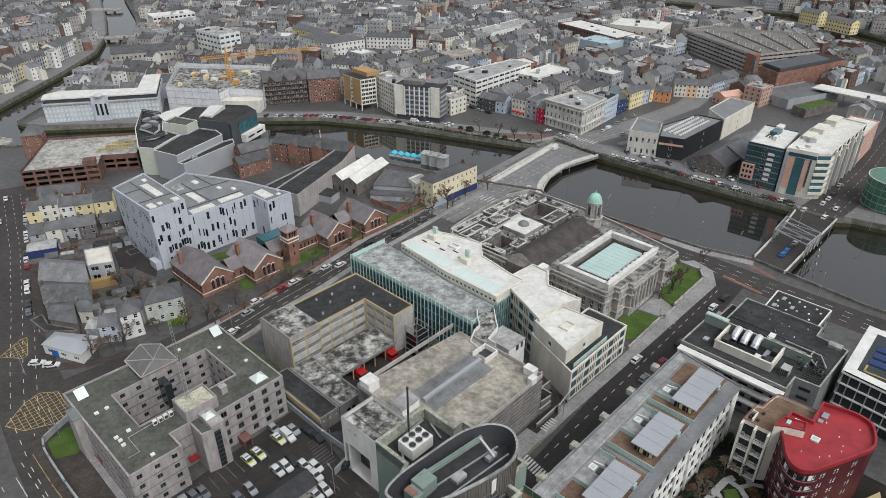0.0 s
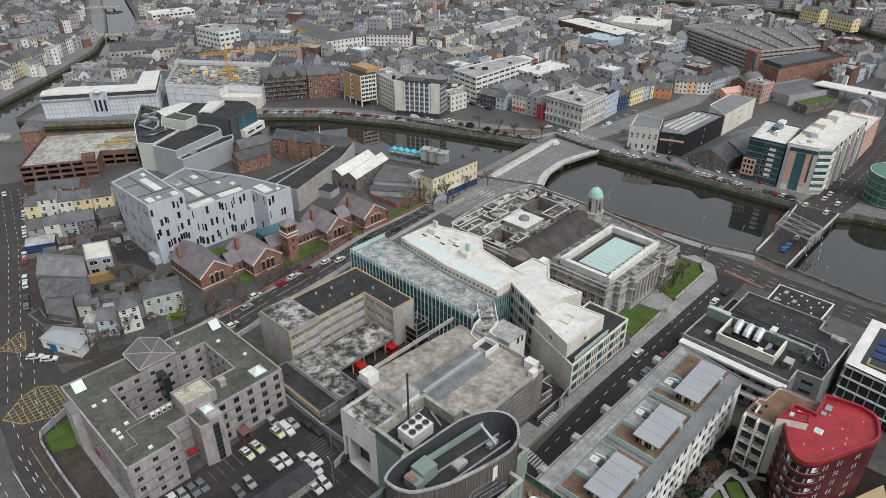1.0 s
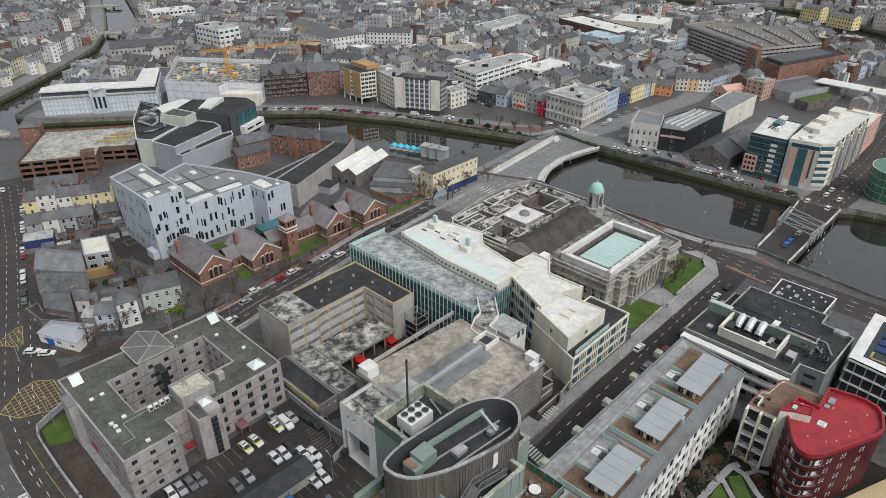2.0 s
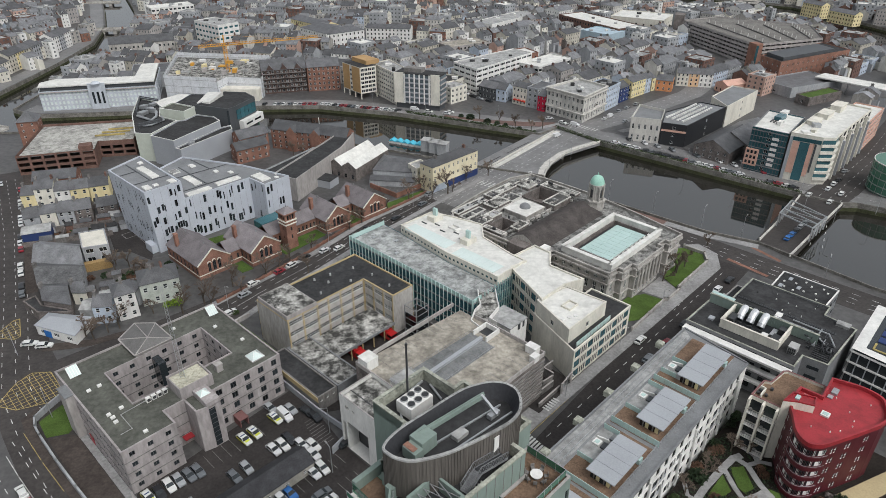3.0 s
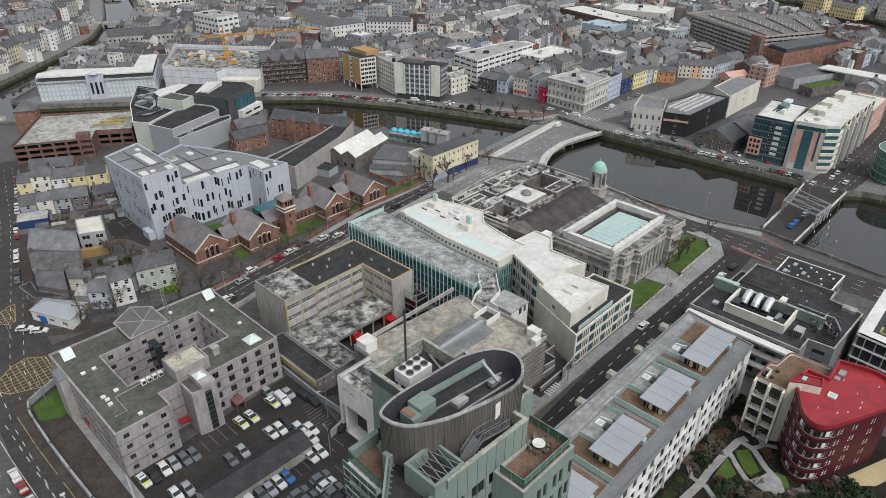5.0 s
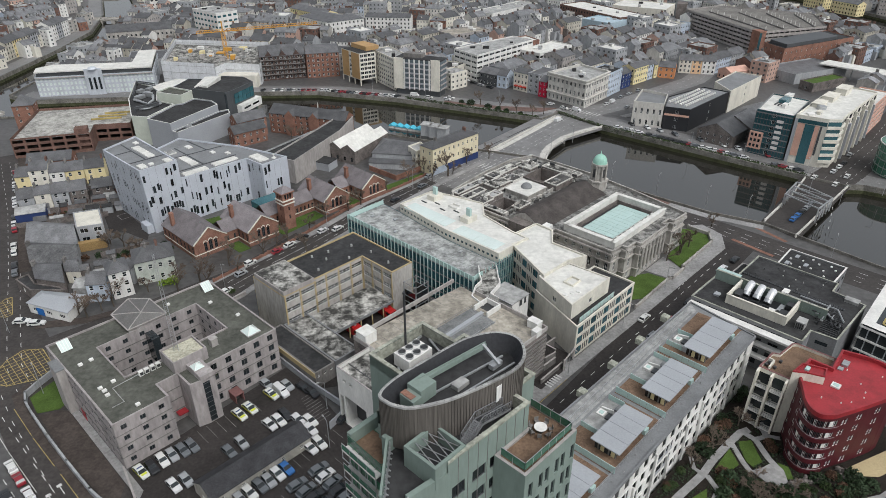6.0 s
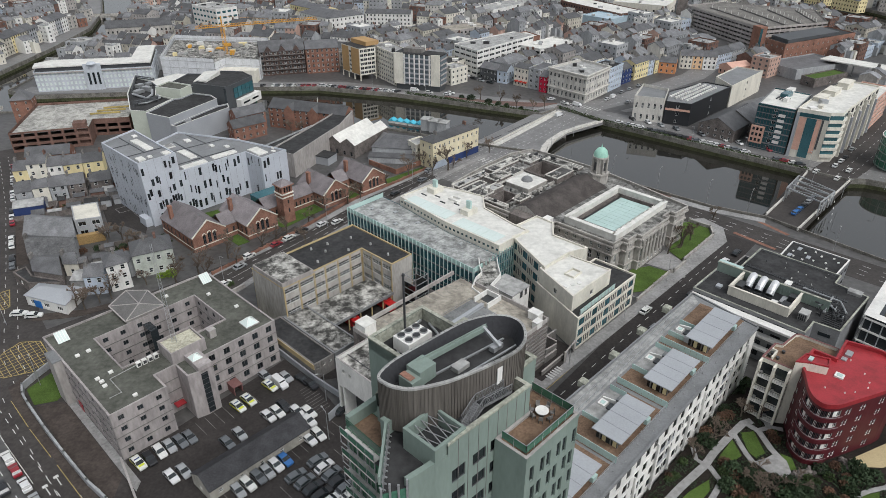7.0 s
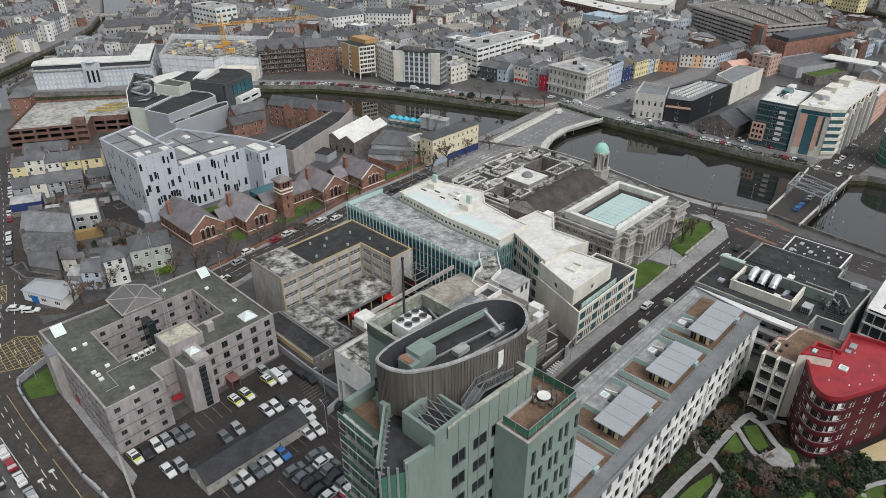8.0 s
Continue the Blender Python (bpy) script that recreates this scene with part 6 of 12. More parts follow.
    for u, v in ((183, 29), (185, 33), (188, 36), (190, 29), (187, 39), (190.5, 34), (186, 30), (184, 38), (189, 32), (183.6, 35.5), (188.5, 27.5)):
        m = M()
        m.ubox(u - 0.25, v - 0.25, 11.9, u + 0.25, v + 0.25, 12.2)
        part("roof_vent", m, WHITE, b)
    for u, v in ((184, 39), (186, 34.6), (189.5, 38)):
        m = M()
        m.ubox(u - 0.9, v - 0.5, 11.9, u + 0.9, v + 0.5, 12.15)
        part("roof_light", m, GREYCLAD, b)
    block("office", "low roof strip with pale edges behind the stair head", "office", P((164.0, 46.6), (180.4, 46.4), (180.4, 49.6), (164.0, 50.2)), 8.6, LEAD, FELT, floors=2, pitch=3.4, w=2.2, par=0.4, copemat=CONC, frame_mat=FRAME_D)


plant_office()


def glass_office():
    b = thing("office", "dark glass office with white eaves and a planted roof", "office", (*W(178, 8), 0))
    poly = P((163.4, 14.6), (161, -8), (186, -12), (188, 14.8))
    m = M()
    m.prism(poly, 0, 14)
    part("glazed_wall", m, GLASS, b)
    for z in (3.2, 6.6, 10.0, 13.2):
        m = M()
        q = inset(ccw(poly), -0.35)
        for i in range(4):
            m.bar((*q[i], z), (*q[(i + 1) % 4], z), 0.5, 0.35)
        part("white_band", m, WHITE, b)
    for k in range(9):
        m = M()
        u = 163.3 - 0.27 * k
        m.bar((*W(163.0 - 0.27 * k, 13 - k * 2.4), 0.3), (*W(163.0 - 0.27 * k, 13 - k * 2.4), 13.4), 0.2)
        part("mullion", m, GREYCLAD, b)
    m = M()
    m.flat([inset(ccw(poly), -0.5), inset(ccw(poly), 2.2)], 14.05)
    part("eave", m, WHITE, b)
    m = M()
    m.flat([inset(ccw(poly), 2.2)], 13.6)
    part("roof", m, mat("sedum_roof", (0.2, 0.19, 0.08), 0.95, var=0.4, big=0.4, fine=2), b, "yellow-green planted roof")
    for k in range(3):
        m = M()
        m.ubox(170 + k * 3.6, 5, 14.0, 172.6 + k * 3.6, 11, 14.25)
        part("solar_panel", m, NAVY, b)
    m = M()
    m.bar((*W(166, 3), 14.0), (*W(166, 11), 14.0), 0.5, 0.4)
    m.bar((*W(166, 11), 14.0), (*W(169, 11), 14.0), 0.5, 0.4)
    part("yellow_pipe", m, LINE_Y, b)


glass_office()
# ---------------------------------------------------------------- city hall
def city_hall():
    b = thing("city_hall", "pale limestone city hall with stained roofs and rows of tall windows", "city hall", (*W(175, 100), 0))
    poly = P((155, 78.6), (160, 78.6), (160, 76.6), (165, 76.6), (165, 74.8), (181, 74.8), (181, 76.6), (186, 76.6), (186, 74.6), (193, 74.2), (197, 95), (199.6, 113), (199.6, 128), (199, 140.6), (190, 144), (172, 143.4), (154, 141.2), (150, 137), (150, 99.5), (155, 99))
    n = len(poly)
    m = M()
    for i in range(n):
        p0, p1 = poly[i], poly[(i + 1) % n]
        L = math.dist(p0, p1)
        holes = []
        if L > 3:
            holes = rows_of(L, 11, 1, 2.5, 1.15, 2.0, 0.7) + [(a, c, z0 + 3.7, z1 + 4.6) for a, c, z0, z1 in rows_of(L, 11, 1, 2.5, 1.15, 2.0, 0.7)] \
                + [(a, c, z0 + 8.2, z1 + 7.6) for a, c, z0, z1 in rows_of(L, 11, 1, 2.5, 1.15, 2.0, 0.7)]
        holes = wall_face(m, p0, p1, 0, 12.2, holes, 0.4)
        if rear(p0, p1):
            flush_panes(m, p0, p1, holes)
        else:
            put_windows(b, p0, p1, holes, "vh", FRAME_W)
    part("wall", m, [STONE, GLASS], b)
    for z, w, h in ((3.1, 0.35, 0.35), (8.0, 0.5, 0.4), (10.9, 0.8, 0.6), (12.15, 0.5, 0.5)):
        q = inset(poly, -w / 2)
        for i in range(n):
            m = M()
            m.bar((*q[i], z), (*q[(i + 1) % n], z), w, h)
            part("cornice", m, STONE, b)
    m = M()
    m.flat([inset(poly, 0.2), P((162.0, 81.9), (162.0, 95.4), (186.8, 95.4), (186.8, 81.9)), P((154, 119), (154, 125), (162, 125), (162, 119)), P((181, 122), (181, 131), (192, 131), (192, 122))], 11.5)
    part("roof", m, mat("mottled_stone_roof", (0.3, 0.295, 0.28), 0.85, var=0.4, big=0.3, fine=1.6, stain=0.8, edge=(0.4, 0.6)), b, "mottled grey lichen-stained flat roof")
    for u0, v0, u1, v1 in ((154, 119, 162, 125), (181, 122, 192, 131), (162.0, 81.9, 186.8, 95.4)):
        m = M()
        m.ubox(u0 - 0.3, v0 - 0.3, 7.0, u1 + 0.3, v1 + 0.3, 7.05)
        for a in ((u0 - 0.3, v0 - 0.3, u1 + 0.3, v0), (u0 - 0.3, v1, u1 + 0.3, v1 + 0.3), (u0 - 0.3, v0, u0, v1), (u1, v0, u1 + 0.3, v1)):
            m.ubox(*a[:2], 7.0, *a[2:], 12.0)
        part("light_well", m, STONE_D, b)
    # thick pale parapet round the skylight court
    for a in ((157.4, 79.2, 188.8, 80.3), (157.4, 96.2, 188.8, 97.3), (157.4, 80.3, 158.5, 96.2), (187.7, 80.3, 188.8, 96.2)):
        m = M()
        m.ubox(a[0], a[1], 11.5, a[2], a[3], 13.4)
        m.ubox(a[0] - 0.2, a[1] - 0.2, 13.4, a[2] + 0.2, a[3] + 0.2, 13.75)
        part("court_parapet", m, FELT_W, b, "whitened stone parapet")
    for k in range(9):
        m = M()
        u = 162 + k * 2.7
        m.ubox(u, 80.5, 11.5, u + 1.2, 81.7, 12.9)
        part("vent_block", m, FELT_W, b)
    m = M()
    m.ubox(162.4, 82.3, 10.6, 186.4, 95.0, 10.9)
    part("skylight_frame", m, METAL_D, b)
    for i in range(10):
        for j in range(3):
            m = M()
            u, v = 163.4 + i * 2.26, 83.2 + j * 3.6
            m.ubox(u, v, 11.2, u + 2.16, v + 3.5, 11.3)
            part("skylight_pane", m, FROST, b)
    m = M()
    m.ubox(163.3, 83.1, 10.9, 186.0, 94.0, 11.19)
    part("skylight_bed", m, FRAME_W, b)
    # dark barrel roof of the concert hall
    rows = []
    for k in range(13):
        a = math.pi * k / 12
        v, z = 108.3 - 7.7 * math.cos(a), 10.8 + 4.8 * (1 - abs(math.cos(a)) ** 1.35)
        rows.append([(*W(u, v), z) for u in (151.5, 160, 170, 180, 186.5, 190)])
    for k in range(13):
        rows[k][-1] = (*W(189.5 - 2 * math.sin(math.pi * k / 12), 108.3 - 7.4 * math.cos(math.pi * k / 12)), 10.8 + 3.0 * math.sin(math.pi * k / 12))
    m = M()
    m.smooth = True
    m.grid(rows)
    part("hall_roof", m, mat("brown_felt_vault", (0.075, 0.066, 0.062), 0.8, var=0.3, big=0.3, fine=2, stain=0.3), b, "dark brown barrel roof")
    m = M()
    m.face(*[r[0] for r in rows])
    m.face(*[r[-1] for r in reversed(rows)])
    part("hall_gable", m, STONE, b)
    m = M()
    m.ubox(152, 99.8, 11.5, 155, 102.2, 13.2)
    part("white_kiosk", m, WHITE, b)
    m = M()
    m.ubox(147.5, 105, 0, 151.5, 111.5, 13.5)
    part("gable_block", m, STONE_D, b)
    # cluttered roofs of the north range
    rng = random.Random(12)
    SOOT = mat("sooty_roof_felt", (0.1, 0.098, 0.095), 0.75, var=0.4, big=0.4, fine=2, stain=0.5)
    ranges = ((152.4, 137.4, 168.2, 140.6, 0.8, FELT_L), (163.9, 130.2, 172.2, 135.6, 1.6, LICHEN), (176, 137.6, 186, 141.6, 0.7, LICHEN), (186.6, 132.4, 192.4, 139.4, 0.9, LICHEN), (192.8, 116.4, 197.4, 131.4, 0.7, LICHEN),
              (179.2, 115.4, 189.4, 120.6, 2.0, SOOT), (151.6, 126, 157.6, 132.4, 0.9, SOOT), (157.6, 126.2, 163.0, 129.8, 1.4, FELT_L), (151.2, 116.4, 153.2, 125, 0.9, LICHEN), (157.4, 114.8, 163.4, 118.0, 1.1, SOOT), (170.6, 136.6, 175.4, 141, 1.2, SOOT),
              (173.6, 130.2, 179.4, 135.2, 0.8, SOOT), (152.2, 133.2, 162.4, 136.4, 0.5, SOOT), (164.6, 129.0, 178.6, 129.8, 0.6, FELT_L))
    for u0, v0, u1, v1, h, rm in ranges:
        m = M()
        m.ubox(u0, v0, 11.5, u1, v1, 11.5 + h)
        ob = part("roof_range", m, STONE_D, b)
        m = M()
        m.ubox(u0 + 0.3, v0 + 0.3, 11.5 + h, u1 - 0.3, v1 - 0.3, 11.56 + h)
        part("roof_top", m, rm, ob)
        for a in ((u0 - 0.1, v0 - 0.1, u1 + 0.1, v0 + 0.3), (u0 - 0.1, v1 - 0.3, u1 + 0.1, v1 + 0.1), (u0 - 0.1, v0 + 0.3, u0 + 0.3, v1 - 0.3), (u1 - 0.3, v0 + 0.3, u1 + 0.1, v1 - 0.3)):
            m = M()
            m.ubox(a[0], a[1], 11.5 + h, a[2], a[3], 11.85 + h)
            part("roof_kerb", m, PALESTONE, ob)
    for k in range(190):
        u, v = rng.uniform(150.8, 197), rng.uniform(114.4, 140.5)
        long_u = rng.random() < 0.5
        a, c = (rng.uniform(1.2, 3.4), rng.uniform(0.25, 0.5)) if long_u else (rng.uniform(0.25, 0.6), rng.uniform(0.8, 2.4))
        if rng.random() < 0.3:
            a = c = rng.uniform(0.4, 0.8)
        if v + c > 136.5 + (u - 150) * 1.0 or u + a > 198 or v + c > 141 or (164.5 < u + a and u < 178.6 and v + c > 117 and v < 129.4):
            continue
        if any(q[0] - 0.2 < u + a and u < q[2] + 0.2 and q[1] - 0.2 < v + c and v < q[3] + 0.2 for q in ((180.6, 121.6, 192.4, 131.4), (153.6, 118.6, 162.4, 125.4))):
            continue
        lift = max([q[4] for q in ranges if q[0] < u + a and u < q[2] and q[1] < v + c and v < q[3]] or [0])
        h = rng.choice([0.2, 0.35, 0.5, 1.0])
        m = M()
        m.ubox(u, v, 11.5 + lift, u + a, v + c, 11.5 + lift + h)
        part("roof_clutter", m, rng.choice([LICHEN, FELT_L, STONE, CONC_D, FELT_W, METAL_D, SOOT]), b)
    for k in range(14):
        m = M()
        u = 151 + k * 3.1
        m.ubox(u, 116.2, 11.5, u + 2.6, 116.9, 12.6)
        part("roof_clutter", m, LICHEN if k % 2 else STONE, b)
    m = M()
    m.ubox(166.5, 118.2, 11.5, 177.0, 128.0, 12.8)
    m.ubox(166.2, 117.9, 12.8, 177.3, 128.3, 13.1)
    part("pavilion", m, STONE, b)
    m = M()
    m.ubox(166.4, 118.1, 13.1, 177.1, 128.1, 13.2)
    part("pavilion_roof", m, FELT_W, b)
    m = M()
    m.smooth = True
    rows = []
    for k in range(6):
        a = math.pi / 2 * k / 5
        rows.append([(W(172, 123)[0] + 2.0 * math.cos(a) * math.cos(6.28318 * i / 16), W(172, 123)[1] + 2.0 * math.cos(a) * math.sin(6.28318 * i / 16), 13.2 + 1.6 * math.sin(a)) for i in range(16)])
    m.grid(rows, True)
    part("small_dome", m, LEAD, b)
    # clock tower
    x, y = W(192, 106.8)
    m = M()
    m.cyl(x, y, 11, 14.5, 3.4, 3.4, 8)
    m.cyl(x, y, 14.5, 15.0, 3.7, 3.7, 8)
    m.cyl(x, y, 15.0, 20.4, 2.2, 2.1, 16)
    m.cyl(x, y, 20.4, 21.0, 2.8, 2.8, 16)
    tw = part("clock_tower", m, STONE, b, "round limestone clock turret")
    for i in range(8):
        a = 6.28318 * i / 8 + 0.2
        m = M()
        m.cyl(x + 2.65 * math.cos(a), y + 2.65 * math.sin(a), 15.0, 20.4, 0.32, 0.28, 8)
        part("column", m, STONE, tw)
        if i % 2 == 0:
            a += 0.39
            m = M()
            p = Vector((x + 2.2 * math.cos(a), y + 2.2 * math.sin(a), 16.0))
            m.bar(p, p + Vector((0, 0, 3)), 0.9, 0.12, up=(math.cos(a), math.sin(a), 0))
            part("arch_opening", m, METAL_D, tw)
    m = M()
    m.smooth = True
    rows = []
    for k in range(8):
        a = math.pi / 2 * k / 7
        rows.append([(x + 2.5 * math.cos(a) * math.cos(6.28318 * i / 20), y + 2.5 * math.cos(a) * math.sin(6.28318 * i / 20), 21.0 + 3.1 * math.sin(a)) for i in range(20)])
    m.grid(rows, True)
    part("dome", m, COPPER, tw, "pale green copper dome")
    m = M()
    m.cyl(x, y, 24.0, 25.3, 0.3, 0.05, 8)
    part("finial", m, COPPER, tw)
    # portico columns on the east front
    for k in range(7):
        m = M()
        u = 166.2 + k * 2.25
        m.cyl(*W(u, 74.2), 3.2, 10.6, 0.42, 0.36, 10)
        part("column", m, STONE, b)


city_hall()


# ---------------------------------------------------------------- angular white college
def college():
    b = thing("college", "angular white panelled college with scattered slit windows and grey roofs", "college", (*W(98, 222), 0))
    roofA = P((75.8, 210.1), (89.1, 210.2), (89.7, 244.0), (75.6, 238.7))
    footA = P((76.4, 209.6), (89.1, 210.1), (89.7, 244.0), (76.2, 236))
    roofB = P((89.2, 210.16), (114.7, 209.8), (115.3, 200.3), (126.5, 200.8), (120.1, 223.4), (107.9, 248.5), (89.72, 241))
    footB = P((89.2, 210.06), (114.7, 209.6), (115.3, 200.3), (126.5, 200.8), (120.1, 223.4), (107.9, 248.5), (89.72, 241))
    rng = random.Random(21)

    def leaning(name, foot, roof, zt, walls):
        m = M()
        n = len(foot)
        for i in range(n):
            a, c = Vector((*foot[i], 0)), Vector((*foot[(i + 1) % n], 0))
            e, f = Vector((*roof[i], zt[i])), Vector((*roof[(i + 1) % n], zt[(i + 1) % n]))
            m = M()
            m.grid([[(a.lerp(c, j / 14)).lerp(e.lerp(f, j / 14), k / 8) for j in range(15)] for k in range(9)])
            part(name, m, WHITE_P, b)
            if i not in walls:
                continue
            L = (c - a).length
            nor = (c - a).cross(e - a).normalized()
            rows, tall = walls[i]
            for r in range(rows):
                s = rng.uniform(0.03, 0.08)
                while s < 0.95:
                    if rng.random() < tall:
                        w = (0.4 if i == 3 else rng.choice([0.95, 0.95, 0.45, 0.8])) / L
                        t0 = (r + 0.2 + rng.choice([0.0, 0.12, 0.25])) / rows * 0.96
                        t1 = t0 + (0.42 if i == 3 else 0.52) / rows
                        q = [(a.lerp(c, s + k * w)).lerp(e.lerp(f, s + k * w), t) for k, t in ((0, t0), (1, t0), (1, t1), (0, t1))]
                        mm = M()
                        mm.face(*[p + nor * 0.03 for p in q])
                        mm.k = 1
                        o = [(a.lerp(c, s + k)).lerp(e.lerp(f, s + k), t) + nor * 0.05 for k, t in ((-0.12 / L, t0 - 0.004), (-0.02 / L, t0 - 0.004), (-0.02 / L, t1 + 0.004), (-0.12 / L, t1 + 0.004))]
                        mm.face(*o)
                        mm.face(o[1], o[1] - nor * 0.05, o[2] - nor * 0.05, o[2])
                        part("window", mm, [GLASS, WHITE_P], b)
                    s += rng.choice([1.2, 1.6, 2.6, 0.9]) / L
            # panel joints
            k, mm = 2.6, M()
            while k < L - 1:
                t = k / L
                p, q = a.lerp(c, t) + nor * 0.01, e.lerp(f, t) + nor * 0.01
                mm.bar(p, q, 0.05, 0.03, up=tuple(nor))
                k += 2.6
            tagged(part("panel_joint", mm, LEAD, b), "", "", "", "stuff")
        m = M()
        ins = inset(ccw(roof), 0.5)
        zz = {tuple(round(v, 3) for v in p): z for p, z in zip(roof, zt)}
        zc = [zz[tuple(round(v, 3) for v in p)] for p in ccw(roof)]
        m.face(*[(*p, z - 0.5) for p, z in zip(ins, zc)])
        part("roof", m, LEAD, b, "grey sheet roof")
        m = M()
        ro = ccw(roof)
        for i in range(n):
            j = (i + 1) % n
            m.face((*ro[i], zc[i] + 0.02), (*ro[j], zc[j] + 0.02), (*ins[j], zc[j] + 0.02), (*ins[i], zc[i] + 0.02))
            m.face((*ins[i], zc[i] + 0.02), (*ins[j], zc[j] + 0.02), (*ins[j], zc[j] - 0.5), (*ins[i], zc[i] - 0.5))
        part("parapet", m, WHITE_P, b)

    leaning("wall", footA, roofA, (23.3, 23.3, 23.3, 23.3), {3: (4, 0.6), 0: (5, 0.6)})
    leaning("wall", footB, roofB, (16.5,) * 7, {0: (3, 0.75), 1: (3, 0.4), 2: (3, 0.4)})
    for u0, v0, u1, v1, z, mt in ((83.6, 220.6, 86.2, 233.4, 22.9, FELT_W), (77.4, 212.4, 79.8, 216, 22.9, FELT_W), (81, 213.4, 82.5, 214.9, 22.9, WHITE), (86, 212, 88.4, 215, 22.9, FELT_W),
                                  (97.6, 219, 100.4, 229, 16.1, FELT_W), (91.4, 211.8, 100.6, 214.6, 16.1, FELT_W), (103.4, 212.6, 113, 215.4, 16.1, FELT_W), (97, 234.6, 100, 238.6, 16.1, FELT_L), (105, 235.6, 107, 238.6, 16.1, WHITE), (116.6, 204, 120.6, 211.6, 16.1, FELT_W),
                                  (109, 224.4, 110.5, 226.4, 16.1, WHITE), (112.5, 219.5, 114, 221.5, 16.1, WHITE), (122, 203, 123.3, 204.3, 16.1, WHITE), (124, 206, 125, 207, 16.1, WHITE), (86.2, 236.4, 87.7, 238.4, 22.9, WHITE)):
        m = M()
        m.ubox(u0, v0, z - 0.6, u1, v1, z + 0.35)
        m.k = 1
        m.ubox(u0 + 0.2, v0 + 0.2, z + 0.35, u1 - 0.2, v1 - 0.2, z + 0.42)
        part("roof_light", m, [WHITE, mt], b)
    for a, c, z in (((76.2, 219.8), (89, 219.4), 22.85), ((82.4, 219.8), (82.6, 240), 22.85), ((76.2, 231), (82.4, 231), 22.85), ((90, 217.4), (114.6, 217), 16.05), ((96.2, 230.6), (116, 229), 16.05), ((101.6, 217.4), (101.8, 240), 16.05), ((109.6, 229.4), (109, 244), 16.05)):
        m = M()
        m.bar((*W(*a), z), (*W(*c), z), 0.35, 0.3)
        part("roof_gutter", m, DARKCLAD, b)
    m = M()
    m.ubox(74.2, 211, 0, 76.6, 216, 3.0)
    part("entrance_box", m, WHITE_P, b)


college()
m = M()
m.ubox(108, 193.5, 0, 118, 199, 5)
simple("annex", m, GLASS_T, "dark glazed link beside the college", "building")


# ---------------------------------------------------------------- red brick school
def school():
    b = thing("school", "red brick Victorian school with purple slate gables and a short tower", "school", (*W(112, 185), 0))

    def wing(u0, u1, v0, v1, h, rise, n=3):
        p = P((u0, v0), (u1, v0), (u1, v1), (u0, v1))
        m = M()
        um = (u0 + u1) / 2
        for i in range(4):
            p0, p1 = p[i], p[(i + 1) % 4]
            L = math.dist(p0, p1)
            if i == 0:
                holes = [(L / 2 - 2.3, L / 2 - 1.3, 1.9, 5.0), (L / 2 - 0.6, L / 2 + 0.6, 1.9, h - 0.05), (L / 2 + 1.3, L / 2 + 2.3, 1.9, 5.0)]
            else:
                holes = rows_of(L, h, 1, 2.4, 0.9, 2.4, 1.7)
            holes = wall_face(m, p0, p1, 0, h, holes, 0.3)
            put_windows(b, p0, p1, holes, "vh", FRAME_D)
        m.face((*p[0], h), (*p[1], h), (*W(um, v0), h + rise))
        m.face((*p[2], h), (*p[3], h), (*W(um, v1), h + rise))
        part("wall", m, BRICK, b)
        m = M()
        for s in (-1, 1):
            ue = um + s * ((u1 - u0) / 2 + 0.35)
            lo = h - 0.35 * rise / ((u1 - u0) / 2)
            q = [(*W(ue, v0 - 0.1), lo), (*W(ue, v1 + 0.2), lo), (*W(um, v1 + 0.2), h + rise), (*W(um, v0 - 0.1), h + rise)]
            q2 = [(x, y, z + 0.16) for x, y, z in q]
            m.face(*(q2 if s > 0 else reversed(q2)))
            m.face(q[0], q[1], q2[1], q2[0])
            m.face(q[3], q[0], q2[0], q2[3])
        part("roof", m, SLATE_P, b)
        for s in (-1, 1):
            m = M()
            ue = um + s * ((u1 - u0) / 2 + 0.2)
            m.bar((*W(ue, v0 - 0.12), h - 0.1), (*W(um, v0 - 0.12), h + rise + 0.25), 0.35, 0.3)
            part("gable_coping", m, CREAM, b)
        # pale surrounds of the triple window
        for o in (-1.8, 0, 1.8):
            m = M()
            top = 5.0 if o else h - 0.05
            for k in range(7):
                a0, a1 = math.pi * k / 7, math.pi * (k + 1) / 7
                r = 0.65
                m.bar((*W(um + o + r * math.cos(a0), v0 - 0.1), top + r * math.sin(a0)), (*W(um + o + r * math.cos(a1), v0 - 0.1), top + r * math.sin(a1)), 0.2, 0.22)
            part("window_arch", m, CREAM, b)
        m = M()
        m.bar((*W(u0, v0 - 0.06), 1.5), (*W(u1, v0 - 0.06), 1.5), 0.14, 0.3)
        m.bar((*W(u0 - 0.06, v0), 1.5), (*W(u0 - 0.06, v1), 1.5), 0.14, 0.3)
        part("string_course", m, CREAM, b)
        for v in (v0 + 5, v1 - 4):
            m = M()
            m.ubox(um - 0.2, v - 0.2, h + rise, um + 0.2, v + 0.2, h + rise + 0.5)
            part("roof_vent", m, LEAD, b)
        m = M()
        m.ubox(u0 + 1.0, v1 - 6, h, u0 + 2.1, v1 - 4.6, h + rise + 1.0)
        m.ubox(u0 + 0.9, v1 - 6.1, h + rise + 1.0, u0 + 2.2, v1 - 4.5, h + rise + 1.3)
        part("chimney", m, BRICK, b)

    wing(76.8, 88.4, 182.6, 204, 5.4, 4.3)
    wing(93.5, 105, 177.6, 195, 5.4, 4.2)
    wing(125.2, 136.4, 178, 194, 5.4, 4.2)
